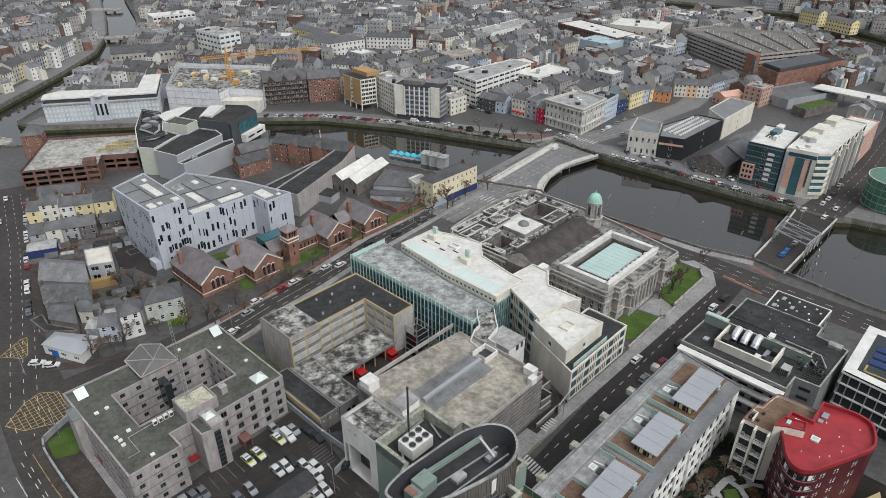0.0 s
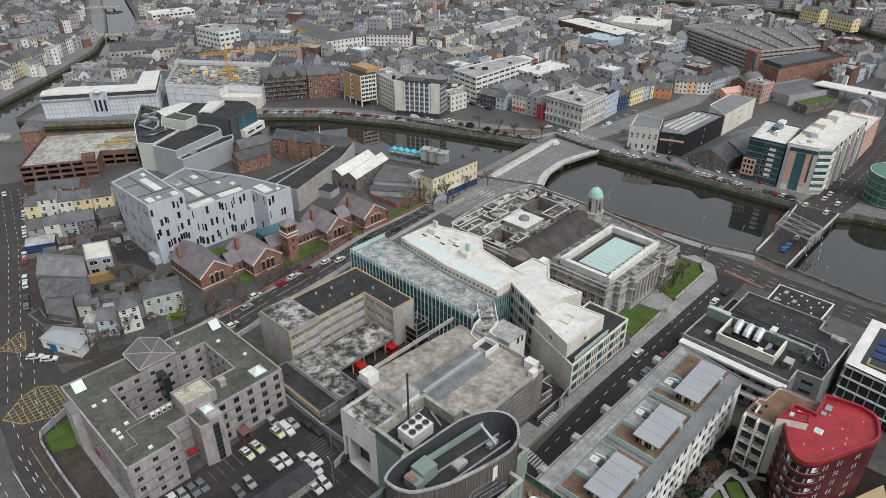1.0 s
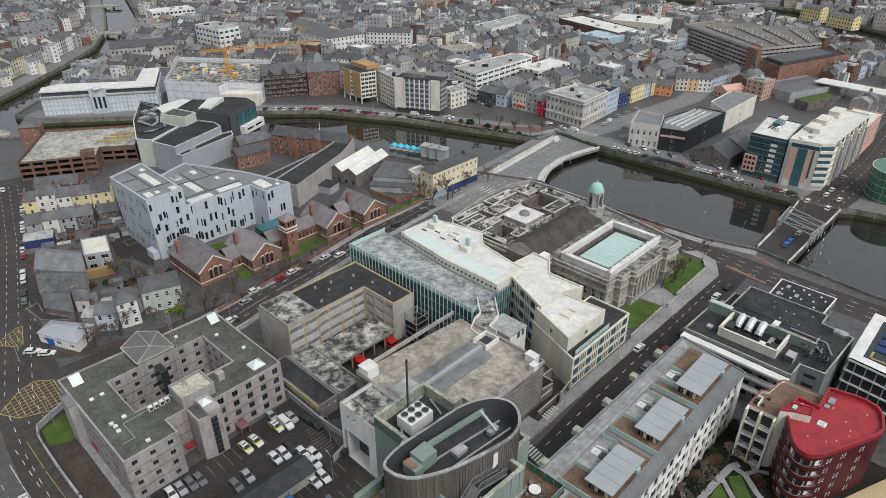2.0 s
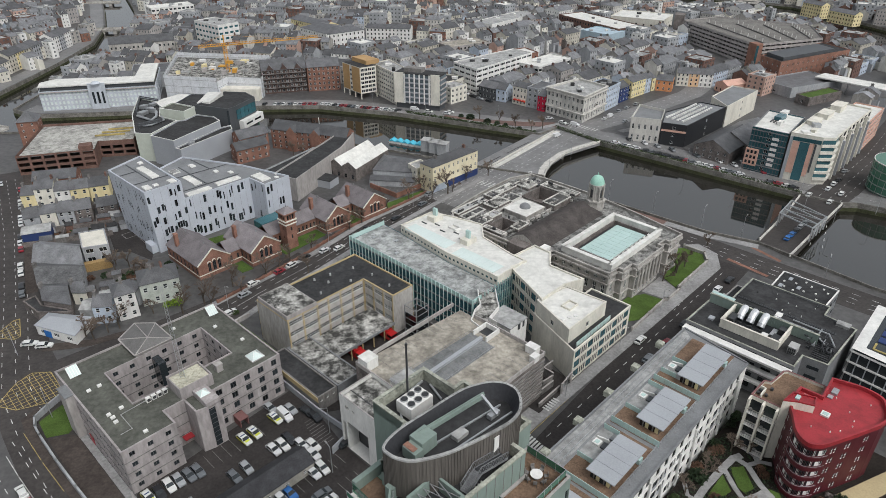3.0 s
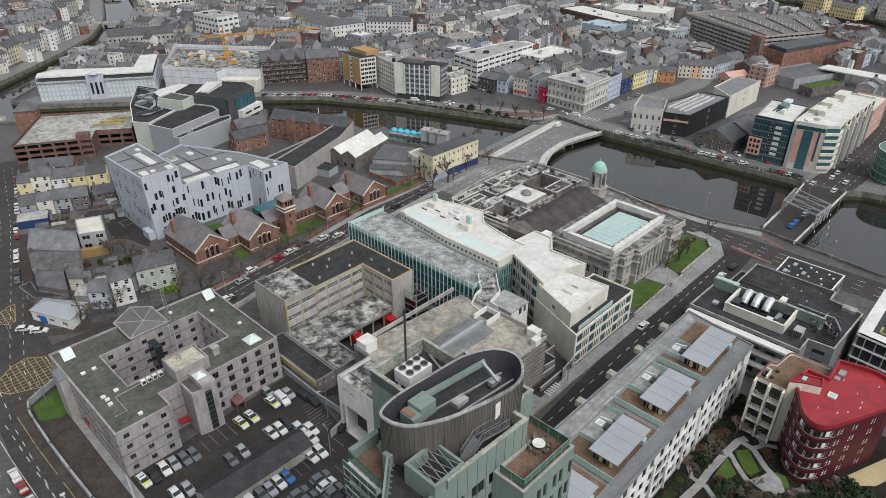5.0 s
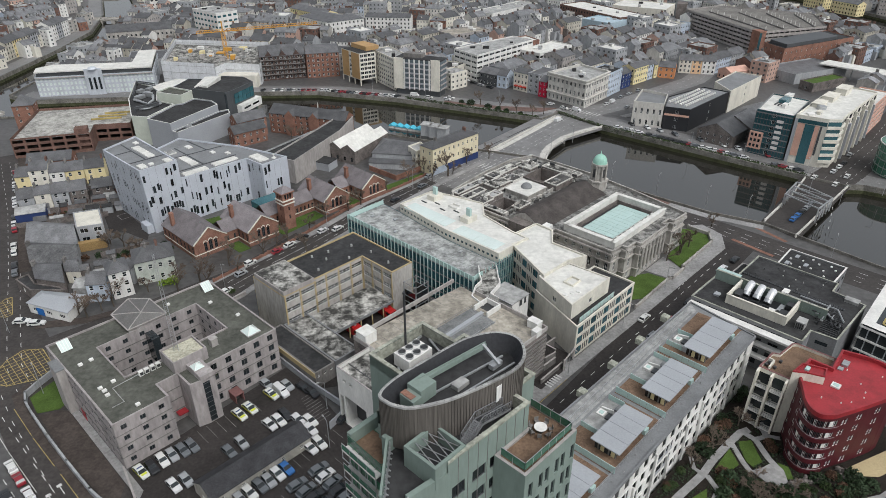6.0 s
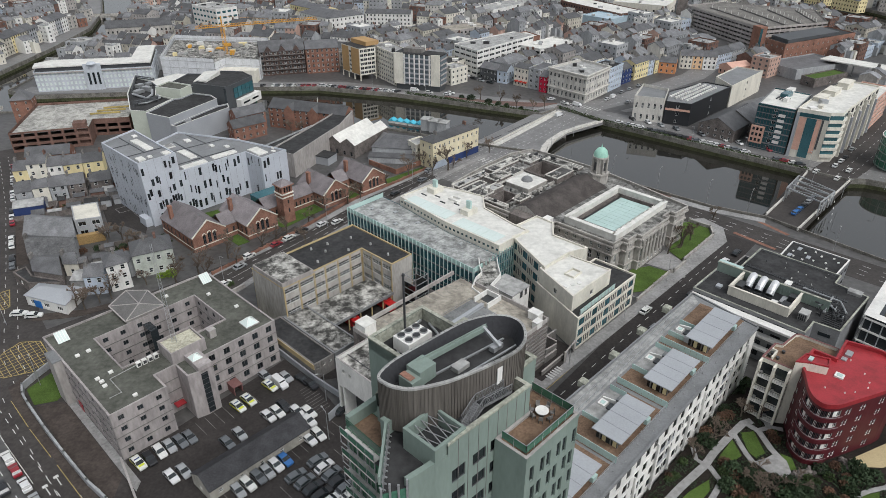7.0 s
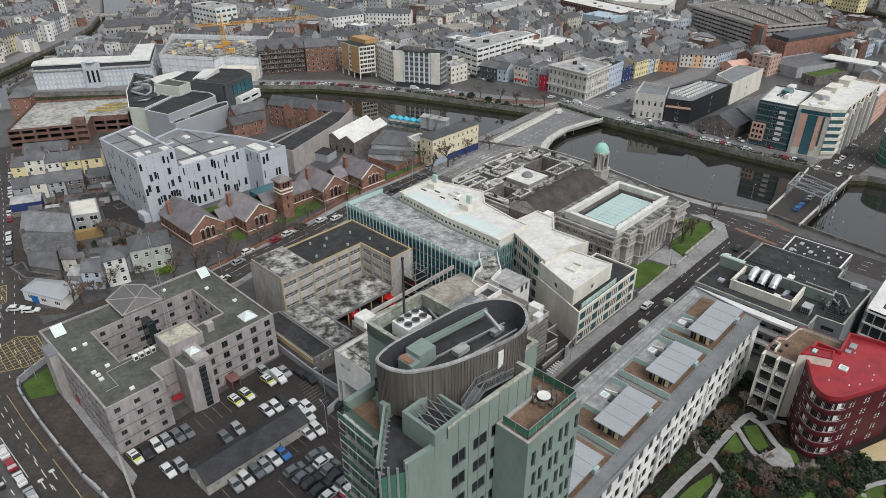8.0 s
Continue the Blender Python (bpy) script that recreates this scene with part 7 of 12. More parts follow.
    wing(142, 153.5, 176.6, 193, 5.4, 4.0)
    for u0, u1 in ((88.4, 93.5), (105, 125.2), (136.4, 142)):
        p = P((u0, 184.4), (u1, 184.4), (u1, 192), (u0, 192))
        m = M()
        for i in (0, 2):
            hs = wall_face(m, p[i], p[(i + 1) % 4], 0, 4.8, rows_of(math.dist(p[i], p[(i + 1) % 4]), 4.8, 1, 1.5, 0.7, 1.8, 1.6), 0.25)
            put_windows(b, p[i], p[(i + 1) % 4], hs, "h", FRAME_D)
        part("wall", m, BRICK, b)
        m = M()
        for v0, v1 in ((184.1, 188.2), (192.3, 188.2)):
            q = [(*W(u0, v0), 4.7), (*W(u1, v0), 4.7), (*W(u1, v1), 7.8), (*W(u0, v1), 7.8)]
            m.face(*(q if v0 < v1 else reversed(q)))
        part("roof", m, SLATE_P, b)
        m = M()
        m.bar((*W(u0, 184.3), 1.5), (*W(u1, 184.3), 1.5), 0.14, 0.3)
        part("string_course", m, CREAM, b)
    # tower
    p = P((108.6, 178.4), (112.8, 178.4), (112.8, 182.6), (108.6, 182.6))
    m = M()
    for i in range(4):
        hs = wall_face(m, p[i], p[(i + 1) % 4], 0, 14.2, [(0.8, 1.5, 11.6, 13.4), (1.8, 2.5, 11.6, 13.4), (2.8, 3.5, 11.6, 13.4), (1.8, 2.4, 4, 5.6), (1.8, 2.4, 7.2, 8.6)], 0.4)
        put_windows(b, p[i], p[(i + 1) % 4], hs, "bare", FRAME_D)
    part("tower_wall", m, BRICK, b)
    for z, w in ((9.8, 0.3), (11.1, 0.4), (13.9, 0.6)):
        m = M()
        q = inset(p, -w / 2)
        for i in range(4):
            m.bar((*q[i], z), (*q[(i + 1) % 4], z), w, 0.35)
        part("tower_course", m, CREAM if z < 12 else BRICK, b)
    m = M()
    q = inset(p, -0.5)
    for i in range(4):
        m.face((*q[i], 14.2), (*q[(i + 1) % 4], 14.2), (*W(110.7, 180.5), 15.9))
    part("tower_roof", m, SLATE_P, b)
    m = M()
    m.cyl(*W(110.7, 180.5), 15.8, 17.2, 0.12, 0.04, 6)
    part("finial", m, METAL_D, b)


school()
# ---------------------------------------------------------------- houses and sheds west of the main street
def row_house(front0, front1, depth, h, rise, wallmat, label, roofmat=None, **kw):
    """A house whose front edge runs from front0 to front1, seen with its front to the south-east."""
    a, b = Vector(front0), Vector(front1)
    d = (b - a).normalized()
    n = Vector((-d.y, d.x)) * depth
    poly = [tuple(a), tuple(b), tuple(b + n), tuple(a + n)]
    kw.setdefault("floors", max(1, round(h / 3)))
    return house(kw.pop("name", "house"), label, kw.pop("category", "house"), poly, h, rise, wallmat, roofmat or SLATE, **kw)


row_house((-166.4, 233.6), (-161.4, 234.8), 9, 6.2, 2.4, YELLOW, "yellow rendered terraced house with a slate roof", group="terrace by the car park", blind=(1, 3), pitch=2.6)
row_house((-161.4, 235.0), (-154.8, 236.8), 10, 8.2, 2.2, CREAM, "tall cream terraced house with a parapet and chimneys", group="terrace by the car park", chimneys=2, pitch=2.6)
row_house((-154.6, 237.0), (-149.6, 238.8), 9, 6.6, 2.4, WHITE, "white terraced house with a slate roof", group="terrace by the car park", blind=(1, 3), pitch=2.4)
row_house((-149.4, 238.9), (-143.2, 241.4), 9, 6.4, 2.4, YELLOW, "yellow terraced house with dormers", group="terrace by the car park", blind=(1, 3), pitch=2.4)
row_house((-143.0, 241.5), (-136.2, 244.2), 9, 6.4, 2.4, YELLOW, "yellow end-of-terrace house under a slate roof", group="terrace by the car park", blind=(3,), chimneys=2, pitch=2.4)
row_house((-168, 245.5), (-152, 250), 9, 7.2, 2.5, BRICK, "shop with a red gabled sign band and a slate roof", chimneys=0, name="shop", category="shop", hip=0)
row_house((-155.3, 215.4), (-150.6, 217.8), 8.5, 5.2, 2.6, GREYR, "grey terraced house with a dark slate roof", group="lower terrace", blind=(1, 3), pitch=2.6)
row_house((-150.4, 218.0), (-145.6, 220.2), 7.5, 5.8, 2.0, CREAM, "cream terraced house with a flat rear extension", group="lower terrace", blind=(1, 3), pitch=2.6)
row_house((-145.4, 220.3), (-140.2, 222.6), 8.5, 5.4, 2.6, GREYR, "grey terraced house with roof windows", group="lower terrace", blind=(1, 3), pitch=2.6)
row_house((-140.0, 222.7), (-134.6, 225.2), 8.5, 5.2, 2.6, STONE_D, "stone terraced house with roof windows", group="lower terrace", blind=(3,), pitch=2.6)
row_house((-133, 226), (-126.5, 229), 8, 5.0, 2.2, STONE_D, "stone cottage with a slate roof", chimneys=1)
row_house((-152, 207), (-143, 210.5), 7, 3.2, 1.2, NAVY, "low navy shed with a sheet roof", FELT_L, floors=1, chimneys=0, name="shed", category="shed", blind=(0, 1, 2, 3))
SHEET = mat("grey_sheet_roof", (0.19, 0.192, 0.198), 0.55, var=0.3, big=0.3, fine=2, stain=0.35)
SHEET_D = mat("dark_sheet_roof", (0.12, 0.12, 0.122), 0.6, var=0.35, big=0.3, fine=2, stain=0.4)
for poly, h, rise, wm, rm, lab in (([(-136, 185.8), (-118.2, 184.4), (-125.8, 197.8), (-141, 200)], 4.4, 3.0, GREYR, SHEET, "grey corrugated workshop with a pitched roof"),
                                   ([(-127, 172.4), (-112.8, 173.8), (-118.1, 184), (-134.8, 184.8)], 4.4, 2.8, GREYR, SHEET_D, "worn grey sheet-roofed workshop with a brick stack"),
                                   ([(-120.4, 163.2), (-110.5, 160.8), (-117.3, 172.4), (-125.2, 170.8)], 4.8, 2.4, STONE_D, SLATE, "dark slate-roofed store behind the corner shop"),
                                   ([(-114, 167.8), (-109.6, 167.8), (-113.9, 174.6), (-117.4, 173.6)], 4.4, 1.8, CREAM, SLATE, "small cream cottage with a dark slate roof")):
    house("workshop", lab, "workshop", poly, h, rise, wm, rm, floors=1, chimneys=1 if "brick" in lab or "dark slate" in lab else 0, pitch=4, blind=(1, 3))
block("yard_building", "low flat-roofed yard building under dark felt", "workshop", [(-119.8, 158.6), (-109.5, 158.9), (-112.1, 160.4), (-120.6, 162.4), (-125.3, 167.6), (-127.5, 164.5)], 3.3, STONE_D, FELT, floors=1, pitch=30, par=0.2)
wb = block("workshop", "cream-roofed box workshop with a grey glazed front", "workshop", [(-121.8, 191.6), (-114.0, 194.4), (-120.6, 205.7), (-128.2, 202.6)], 6.4, GREYR, CREAM, floors=2, pitch=3, w=2.4, par=0.15, blind=(1, 2, 3))
m = M()
m.prism([(-120.5, 186), (-112.2, 190), (-113.0, 191.8), (-121.2, 188)], 0, 3.0)
simple("lean_to", m, mat("ochre_boards", (0.3, 0.2, 0.09), 0.8, var=0.3), "ochre timber lean-to below the workshop", "lean-to")
house("shop", "white single-storey corner shop with a blue door and sheet roof", "shop", [(-117.4, 152.6), (-103.6, 147.6), (-103.0, 156.4), (-116.6, 158.4)], 3.4, 1.6, WHITE, GREYCLAD, floors=1, pitch=4.5, w=2.0, wh=1.2, style="w", hip=3.5, chimneys=0, blind=(1, 2))
m = M()
m.bar((-114.6, 151.5, 1.2), (-112.2, 150.63, 1.2), 0.12, 2.3)
simple("shop_door", m, mat("blue_paint", (0.02, 0.14, 0.42), 0.5, var=0.1), "bright blue double shop door", "door")
row_house((-102.8, 157.6), (-97.4, 158.4), 6.5, 6.0, 2.4, BLUER, "pale grey-blue gabled house", floors=2, pitch=2.2, blind=(1, 3), chimneys=1)
row_house((-96.2, 158.9), (-91.4, 162.0), 8.2, 8.6, 2.0, WHITE, "tall white rendered house with grey windows", floors=3, pitch=2.6, hip=2.4, chimneys=1)
row_house((-92.2, 166.6), (-82.0, 171.8), 9.5, 7.6, 2.6, mat("pale_green_render", (0.47, 0.5, 0.45), 0.85, var=0.12, stain=0.3), "large pale grey-green house with a hipped slate roof", floors=2, pitch=2.9, hip=3.5, chimneys=2)
row_house((-97.6, 169.2), (-94.0, 167.2), 5, 5.0, 1.6, GREYR, "grey side wing with a small slate roof", floors=2, chimneys=0)
row_house((-108.6, 160.4), (-104.2, 160.2), 6, 3.2, 1.2, FELT_L, "small garage with a pale sheet roof", FELT_L, floors=1, chimneys=0, name="garage", category="garage", blind=(0, 1, 2, 3))

# ---------------------------------------------------------------- brick car park and its tower
def brick_car_park():
    b = thing("car_park", "red-brown brick multi-storey car park with a worn pale deck", "car park", (-172, 293, 0))
    poly = [(-187, 268), (-157, 277.5), (-161, 290), (-145.5, 293), (-153, 319), (-197, 310)]
    m = M()
    for i in range(6):
        p0, p1 = poly[i], poly[(i + 1) % 6]
        L = math.dist(p0, p1)
        holes = []
        if i in (0, 2):
            n = int(L / 5)
            holes = [(L * k / n + 0.5, L * (k + 1) / n - 0.5, 1.2 + f * 2.7, 2.8 + f * 2.7) for k in range(n) for f in range(3)]
        h = 9.0 if i in (0, 5, 4) else 8.0
        wall_face(m, p0, p1, 0, h, holes, 0.6)
    m.k = 1
    for z in (0.1, 2.9, 5.6):
        m.flat([inset(poly, 0.7)], z)
    part("wall", m, [BRICK_B, CONC_D], b)
    m = M()
    m.flat([inset(poly, 0.3)], 7.9)
    part("deck", m, mat("pale_worn_deck", (0.4, 0.39, 0.36), 0.85, var=0.35, big=0.14, fine=1.2, stain=0.55, edge=(0.44, 0.64)), b, "pale stained concrete parking deck")
    m = M()
    m.prism([(-163.5, 277), (-158.5, 278.6), (-160, 283), (-165, 281.4)], 0, 10.2)
    part("stair_tower", m, BRICK_B, b)
    for k in range(3):
        m = M()
        m.bar((-165 + k * 1.2, 296 + k * 4.5, 8.4), (-152 + k * 0.6, 299 + k * 4.5, 8.4), 0.4, 0.8)
        part("yellow_barrier", m, LINE_Y, b)
    t = thing("clock_tower", "square brick tower with a slate pyramid roof", "tower", (-202, 309, 0))
    p = [(-206, 304), (-197.5, 306.5), (-200, 315), (-208.5, 312.5)]
    m = M()
    for i in range(4):
        hs = wall_face(m, p[i], p[(i + 1) % 4], 0, 12, rows_of(math.dist(p[i], p[(i + 1) % 4]), 12, 4, 3.2, 0.9, 1.3), 0.25)
        put_windows(t, p[i], p[(i + 1) % 4], hs, "v")
    part("wall", m, BRICK, t)
    m = M()
    q = inset(p, -0.5)
    for i in range(4):
        m.face((*q[i], 12), (*q[(i + 1) % 4], 12), (-203, 309.5, 16.5))
    part("roof", m, SLATE, t)


brick_car_park()


# ---------------------------------------------------------------- music school: a cluster of grey boxes
def duct(points, r, parent, name="duct"):
    m = M()
    m.tube(points, r, 8)
    part(name, m, METAL, parent)


def music_school():
    solid = dict(floors=1, pitch=60, frame_mat=FRAME_D, blind=range(12))
    PALEG = mat("pale_green_cladding", (0.5, 0.53, 0.46), 0.6, var=0.08, stain=0.1)
    left = block("music_school", "pale green clad music school box with roof plant", "school", [(-140.9, 285.9), (-133, 284.4), (-127.9, 303.6), (-138.4, 310), (-146, 331), (-162, 342), (-153, 312)], 12.9, PALEG, FELT, copemat=WHITE, **solid)
    block("music_school", "grey metal-clad front box of the music school", "school", [(-132.4, 282.6), (-119.6, 275.8), (-107.2, 303.6), (-112, 309.6), (-121.6, 313), (-124.4, 305), (-127.4, 303.4)], 12.8, GREYCLAD, FELT, copemat=WHITE, **solid)
    low = block("music_school", "low grey metal-clad wing of the music school", "school", [(-119.4, 275.6), (-116.4, 273.8), (-101.1, 301), (-103.4, 306.6), (-107, 303.4)], 9.5, GREYCLAD, FELT, copemat=WHITE, **solid)
    block("music_school", "pale green raised box of the music school", "school", [(-138.1, 310.5), (-124.6, 305.4), (-121.9, 313.4), (-135.2, 320)], 16.6, PALEG, FELT_G, copemat=WHITE, **solid)
    rear_hall = block("music_school", "dark grey clad music school hall behind the raised box", "school", [(-135, 320.4), (-121.4, 313.7), (-114, 336.4), (-132, 338)], 15.6, DARKCLAD, FELT, copemat=GREYCLAD, **solid)
    hall = block("music_school", "dark grey clad music school block with a glazed corner", "school", [(-121.2, 313.2), (-103.8, 307), (-101.8, 309.4), (-95.6, 326.4), (-102.4, 334.8), (-113.8, 336.2)], 17.6, DARKCLAD, FELT, copemat=DARKCLAD, par=0.3, **solid)
    # tall glazed slot and teal glazing on the corner
    m = M()
    m.bar((-104.4, 307.1, 10), (-103.4, 306.9, 10), 0.12, 14)
    part("glazed_slot", m, GLASS, hall, "dark glazed vertical slot")
    for k in range(5):
        for f in range(2):
            c, d = Vector((-101.2, 310.8)), Vector((-95.8, 325.6))
            p, q = c.lerp(d, k / 5 + 0.01), c.lerp(d, (k + 1) / 5 - 0.01)
            m = M()
            m.bar((p.x + 0.2, p.y, 12.4 + f * 2.5), (q.x + 0.2, q.y, 12.4 + f * 2.5), 0.2, 2.3)
            part("pane", m, GLASS_T, hall)
    m = M()
    m.prism(ccw([(-101.6, 312.4), (-98.2, 311.2), (-92.6, 327.4), (-95.8, 328.4)]), 6.2, 10.2)
    part("white_band", m, WHITE, hall, "white rendered projecting band")
    for k in range(2):
        c, d = Vector((-98.1, 311.5)), Vector((-92.6, 327.2))
        p, q = c.lerp(d, 0.1 + 0.44 * k), c.lerp(d, 0.42 + 0.44 * k)
        m = M()
        m.bar((*p, 8.3), (*q, 8.3), 0.14, 0.9)
        part("window_strip", m, GLASS, hall)
    for k in range(4):
        c, d = Vector((-101.5, 312.6)), Vector((-95.7, 328))
        p, q = c.lerp(d, k / 4 + 0.02), c.lerp(d, (k + 1) / 4 - 0.02)
        m = M()
        m.bar((p.x + 0.4, p.y, 4.4), (q.x + 0.4, q.y, 4.4), 0.2, 3.0)
        part("pane", m, GLASS_G, hall)
    # tilted white roof panel
    m = M()
    a, b, c, d = (-122.4, 318.6, 17.4), (-115.2, 315.6, 18.6), (-112.6, 330.4, 19.6), (-121.8, 333.8, 18.2)
    m.face(a, b, c, d)
    low4 = [(q[0], q[1], 15.9) for q in (a, b, c, d)]
    for i, (q, r) in enumerate(((a, b), (b, c), (c, d), (d, a))):
        m.face(low4[i], low4[(i + 1) % 4], r, q)
    part("roof_panel", m, FELT_W, rear_hall, "sloping white roof panel")
    # plant well with its louvred rails, units and ducts
    for q, r in (((-141.4, 292), (-133.4, 300)), ((-150.5, 312), (-158.4, 336)), ((-158.4, 336), (-147, 331))):
        for z in (14.6, 15.4):
            m = M()
            m.bar((*q, z), (*r, z), 0.5, 0.45)
            part("plant_rail", m, DARKCLAD, left)
        for q2 in (q, r):
            m = M()
            m.bar((*q2, 13), (*q2, 15.6), 0.35)
            part("plant_post", m, DARKCLAD, left)
    for x, y, a, b, h in ((-147.6, 311, 4.6, 3, 1.5), (-146, 317, 3, 2.6, 1.8), (-151.4, 322, 3.6, 2.6, 1.4), (-143.2, 315.4, 1.6, 3.4, 2.2), (-148.4, 326, 4, 2.4, 1.2)):
        m = M()
        m.prism(rect(x, y, 68, a, b), 13, 13 + h)
        part("plant_unit", m, METAL, left, "pale metal air handling unit")
    duct([(-149, 309, 13.9), (-142.6, 304.6, 13.9), (-139.4, 302, 14.0), (-138.4, 306, 14.6), (-141, 313, 14.8)], 0.55, left)
    duct([(-140.6, 294.6, 13.7), (-137, 296.4, 13.7), (-133.6, 303, 13.9), (-136.6, 307.4, 14.2)], 0.45, left)
    m = M()
    m.prism(ccw([(-147.6, 329.6), (-146, 334), (-139.5, 341.4), (-132.4, 338.2), (-135.2, 322), (-139.8, 319.4)]), 0, 14.3)
    m.k = 1
    m.face((-148, 329.4, 14.3), (-139.8, 319, 14.3), (-134.8, 322, 15.4), (-132, 338.4, 15.6), (-139.5, 342, 15.0), (-146.4, 334.4, 14.5))
    part("rear_roof", m, [GREYCLAD, FELT_W], left, "low sloping white sheet roof")
    m = M()
    m.prism(rect(-114.6, 280.6, 62, 3.2, 1.4), 9.5, 10.3)
    part("plant_unit", m, METAL, low)
    for k in range(2):
        m = M()
        m.cyl(-115 + k * 0.9, 281.6 + k * 1.5, 10.2, 11.2, 0.28, 0.28, 10)
        part("vent", m, METAL, low)


music_school()


# ---------------------------------------------------------------- between school and river
RB = house("apartments", "red brick apartments round a court with white-framed windows", "apartments", [(-83, 302), (-45, 290), (-42.5, 299), (-80, 314)], 9.6, 3.0, BRICK, SLATE, floors=4, pitch=2.9, w=1.1, wh=1.3, chimneys=0)
for x, y in ((-72, 297.6), (-60, 293.8)):
    m = M()
    m.prism([(x - 2.6, y + 0.2), (x + 1.6, y - 1.2), (x + 3.2, y + 4), (x - 1.2, y + 5.4)], 0, 9.6)
    m.k = 1
    a, c, e = (x - 2.8, y + 0.1, 9.6), (x + 1.8, y - 1.4, 9.6), (x - 0.4, y - 0.5, 12.2)
    r = (x + 2, y + 7, 12.2)
    m.face(a, c, e)
    m.k = 2
    m.face(c, (x + 3.4, y + 5, 9.6), r, e)
    m.face((x - 1.2, y + 6, 9.6), a, e, r)
    part("gabled_bay", m, [BRICK, BRICK, SLATE], RB)
house("apartments", "red brick apartment wing with dormer gables", "apartments", [(-95, 290), (-84, 300), (-89, 308), (-101, 299)], 8.5, 2.8, BRICK, SLATE, floors=3, pitch=3.0, chimneys=0)
house("apartments", "brick rear wing with a pale gable", "apartments", [(-94, 280.5), (-82, 291), (-87, 298), (-99, 288)], 6.5, 2.6, BRICK, SLATE, floors=2, pitch=3.0, chimneys=0)
block("warehouse", "long pale blank-walled hall with a dark felt roof", "warehouse", [(-59, 241.5), (-45.5, 277), (-42.2, 296), (-49, 298), (-55, 282), (-69.5, 247)], 9.4, CONC, FELT, floors=1, pitch=90)
block("warehouse", "narrow dark-roofed hall beside the college", "warehouse", [(-70, 251), (-53.8, 284), (-60, 287), (-79, 256)], 5.6, GREYR, FELT, floors=1, pitch=90)
m = M()
m.prism([(-55, 257), (-47.8, 253.6), (-45, 259.6), (-52.2, 263)], 0, 3.4)
m.k = 1
m.prism([(-55.2, 256.9), (-47.7, 253.4), (-44.8, 259.7), (-52.3, 263.2)], 3.4, 3.6)
simple("storage_box", m, [GREYCLAD, FELT], "pale grey storage building with a felt roof", "shed")
for i in range(2):
    o = Vector((6.6, -3.6)) * i
    p = [tuple(Vector(q) + o) for q in ((-50.6, 268.4), (-44.2, 264.9), (-32, 288.5), (-38.4, 292))]
    house("warehouse", "stone warehouse with a white sheet roof", "warehouse", [p[1], p[2], p[3], p[0]], 6.0, 2.4, STONE_D, FELT_W, floors=1, pitch=4, w=1.2, wh=1.8, chimneys=0, blind=(0, 2), group="twin warehouses", frame_mat=FRAME_D)
house("office", "dark slate-roofed low building beside a walled car park", "office", [(-30.5, 263), (-11.5, 260), (-9.2, 274), (-27, 281)], 4.8, 2.6, GREYR, SLATE, floors=1, pitch=2.4, w=1.5, wh=1.1, style="v", chimneys=0, hip=4)
house("lean_to", "grey slate lean-to roof facing the walled car park", "outbuilding", [(-31.5, 257.5), (-12.5, 255.2), (-11.6, 260), (-30.6, 263)], 2.6, 0.9, GREYR, SLATE, floors=1, chimneys=0, blind=(0, 1, 2, 3))
PUBCREAM = mat("pale_yellow_render", (0.7, 0.63, 0.45), 0.8, var=0.08, stain=0.12, stretch=0.3)
YP = house("pub", "yellow rendered corner pub with a navy shopfront", "pub", [(-4.2, 249.6), (15.2, 269.6), (9.8, 275), (-9.6, 255)], 11.4, 1.6, PUBCREAM, SLATE, floors=3, pitch=2.6, w=0.9, wh=1.4, hip=4.5, chimneys=2)
m = M()
m.bar((2.0, 255.8, 1.5), (15.3, 269.5, 1.5), 0.16, 2.9)
part("shopfront", m, NAVY, YP, "navy painted shopfront")
m = M()
m.bar((-4.1, 249.5, 1.5), (1.6, 255.4, 1.5), 0.14, 2.9)
part("shopfront", m, BLUER, YP, "pale blue shopfront")
block("shop", "pale rendered building beside the pub", "shop", [(-11.2, 257), (-6, 262), (-10, 268), (-15, 263)], 7.4, CREAM, FELT_L, floors=2, pitch=3)
for k in range(5):
    m = M()
    x, y = -26 + k * 3.3, 318.5 - k * 1.5
    m.prism([(x - 1.5, y - 2.2), (x + 1.5, y - 3.4), (x + 2.6, y + 0.2), (x - 0.4, y + 1.4)], -3.9, -1.6)
    m.k = 1
    a, c, e, f = (x - 1.7, y - 2.4, -1.6), (x + 1.6, y - 3.6, -1.6), (x + 2.8, y + 0.3, -1.6), (x - 0.5, y + 1.6, -1.6)
    r0, r1 = (x - 0.05, y - 3, -0.6), (x + 1.1, y + 0.9, -0.6)
    m.face(a, c, r0)
    m.face(c, e, r1, r0)
    m.face(e, f, r1)
    m.face(f, a, r0, r1)
    simple("pontoon_tent", m, [WHITE, mat("turquoise_canvas", (0.08, 0.42, 0.55), 0.7, var=0.1)], "small tent with a turquoise canvas roof on the quay", "tent", "row of quay tents")
for k in range(3):
    m = M()
    x, y = -9 + k * 4, 307 - k * 2.5
    m.prism([(x - 2, y - 2), (x + 2.4, y - 3.6), (x + 4, y + 1), (x - 0.4, y + 2.6)], -4.0, 2.6)
    m.k = 1
    m.prism(inset([(x - 2, y - 2), (x + 2.4, y - 3.6), (x + 4, y + 1), (x - 0.4, y + 2.6)], -0.3), 2.6, 2.9)
    simple("quay_shed", m, [GREYR, FELT_L], "grey sheet-roofed shed at the waterside", "shed", "waterside sheds")

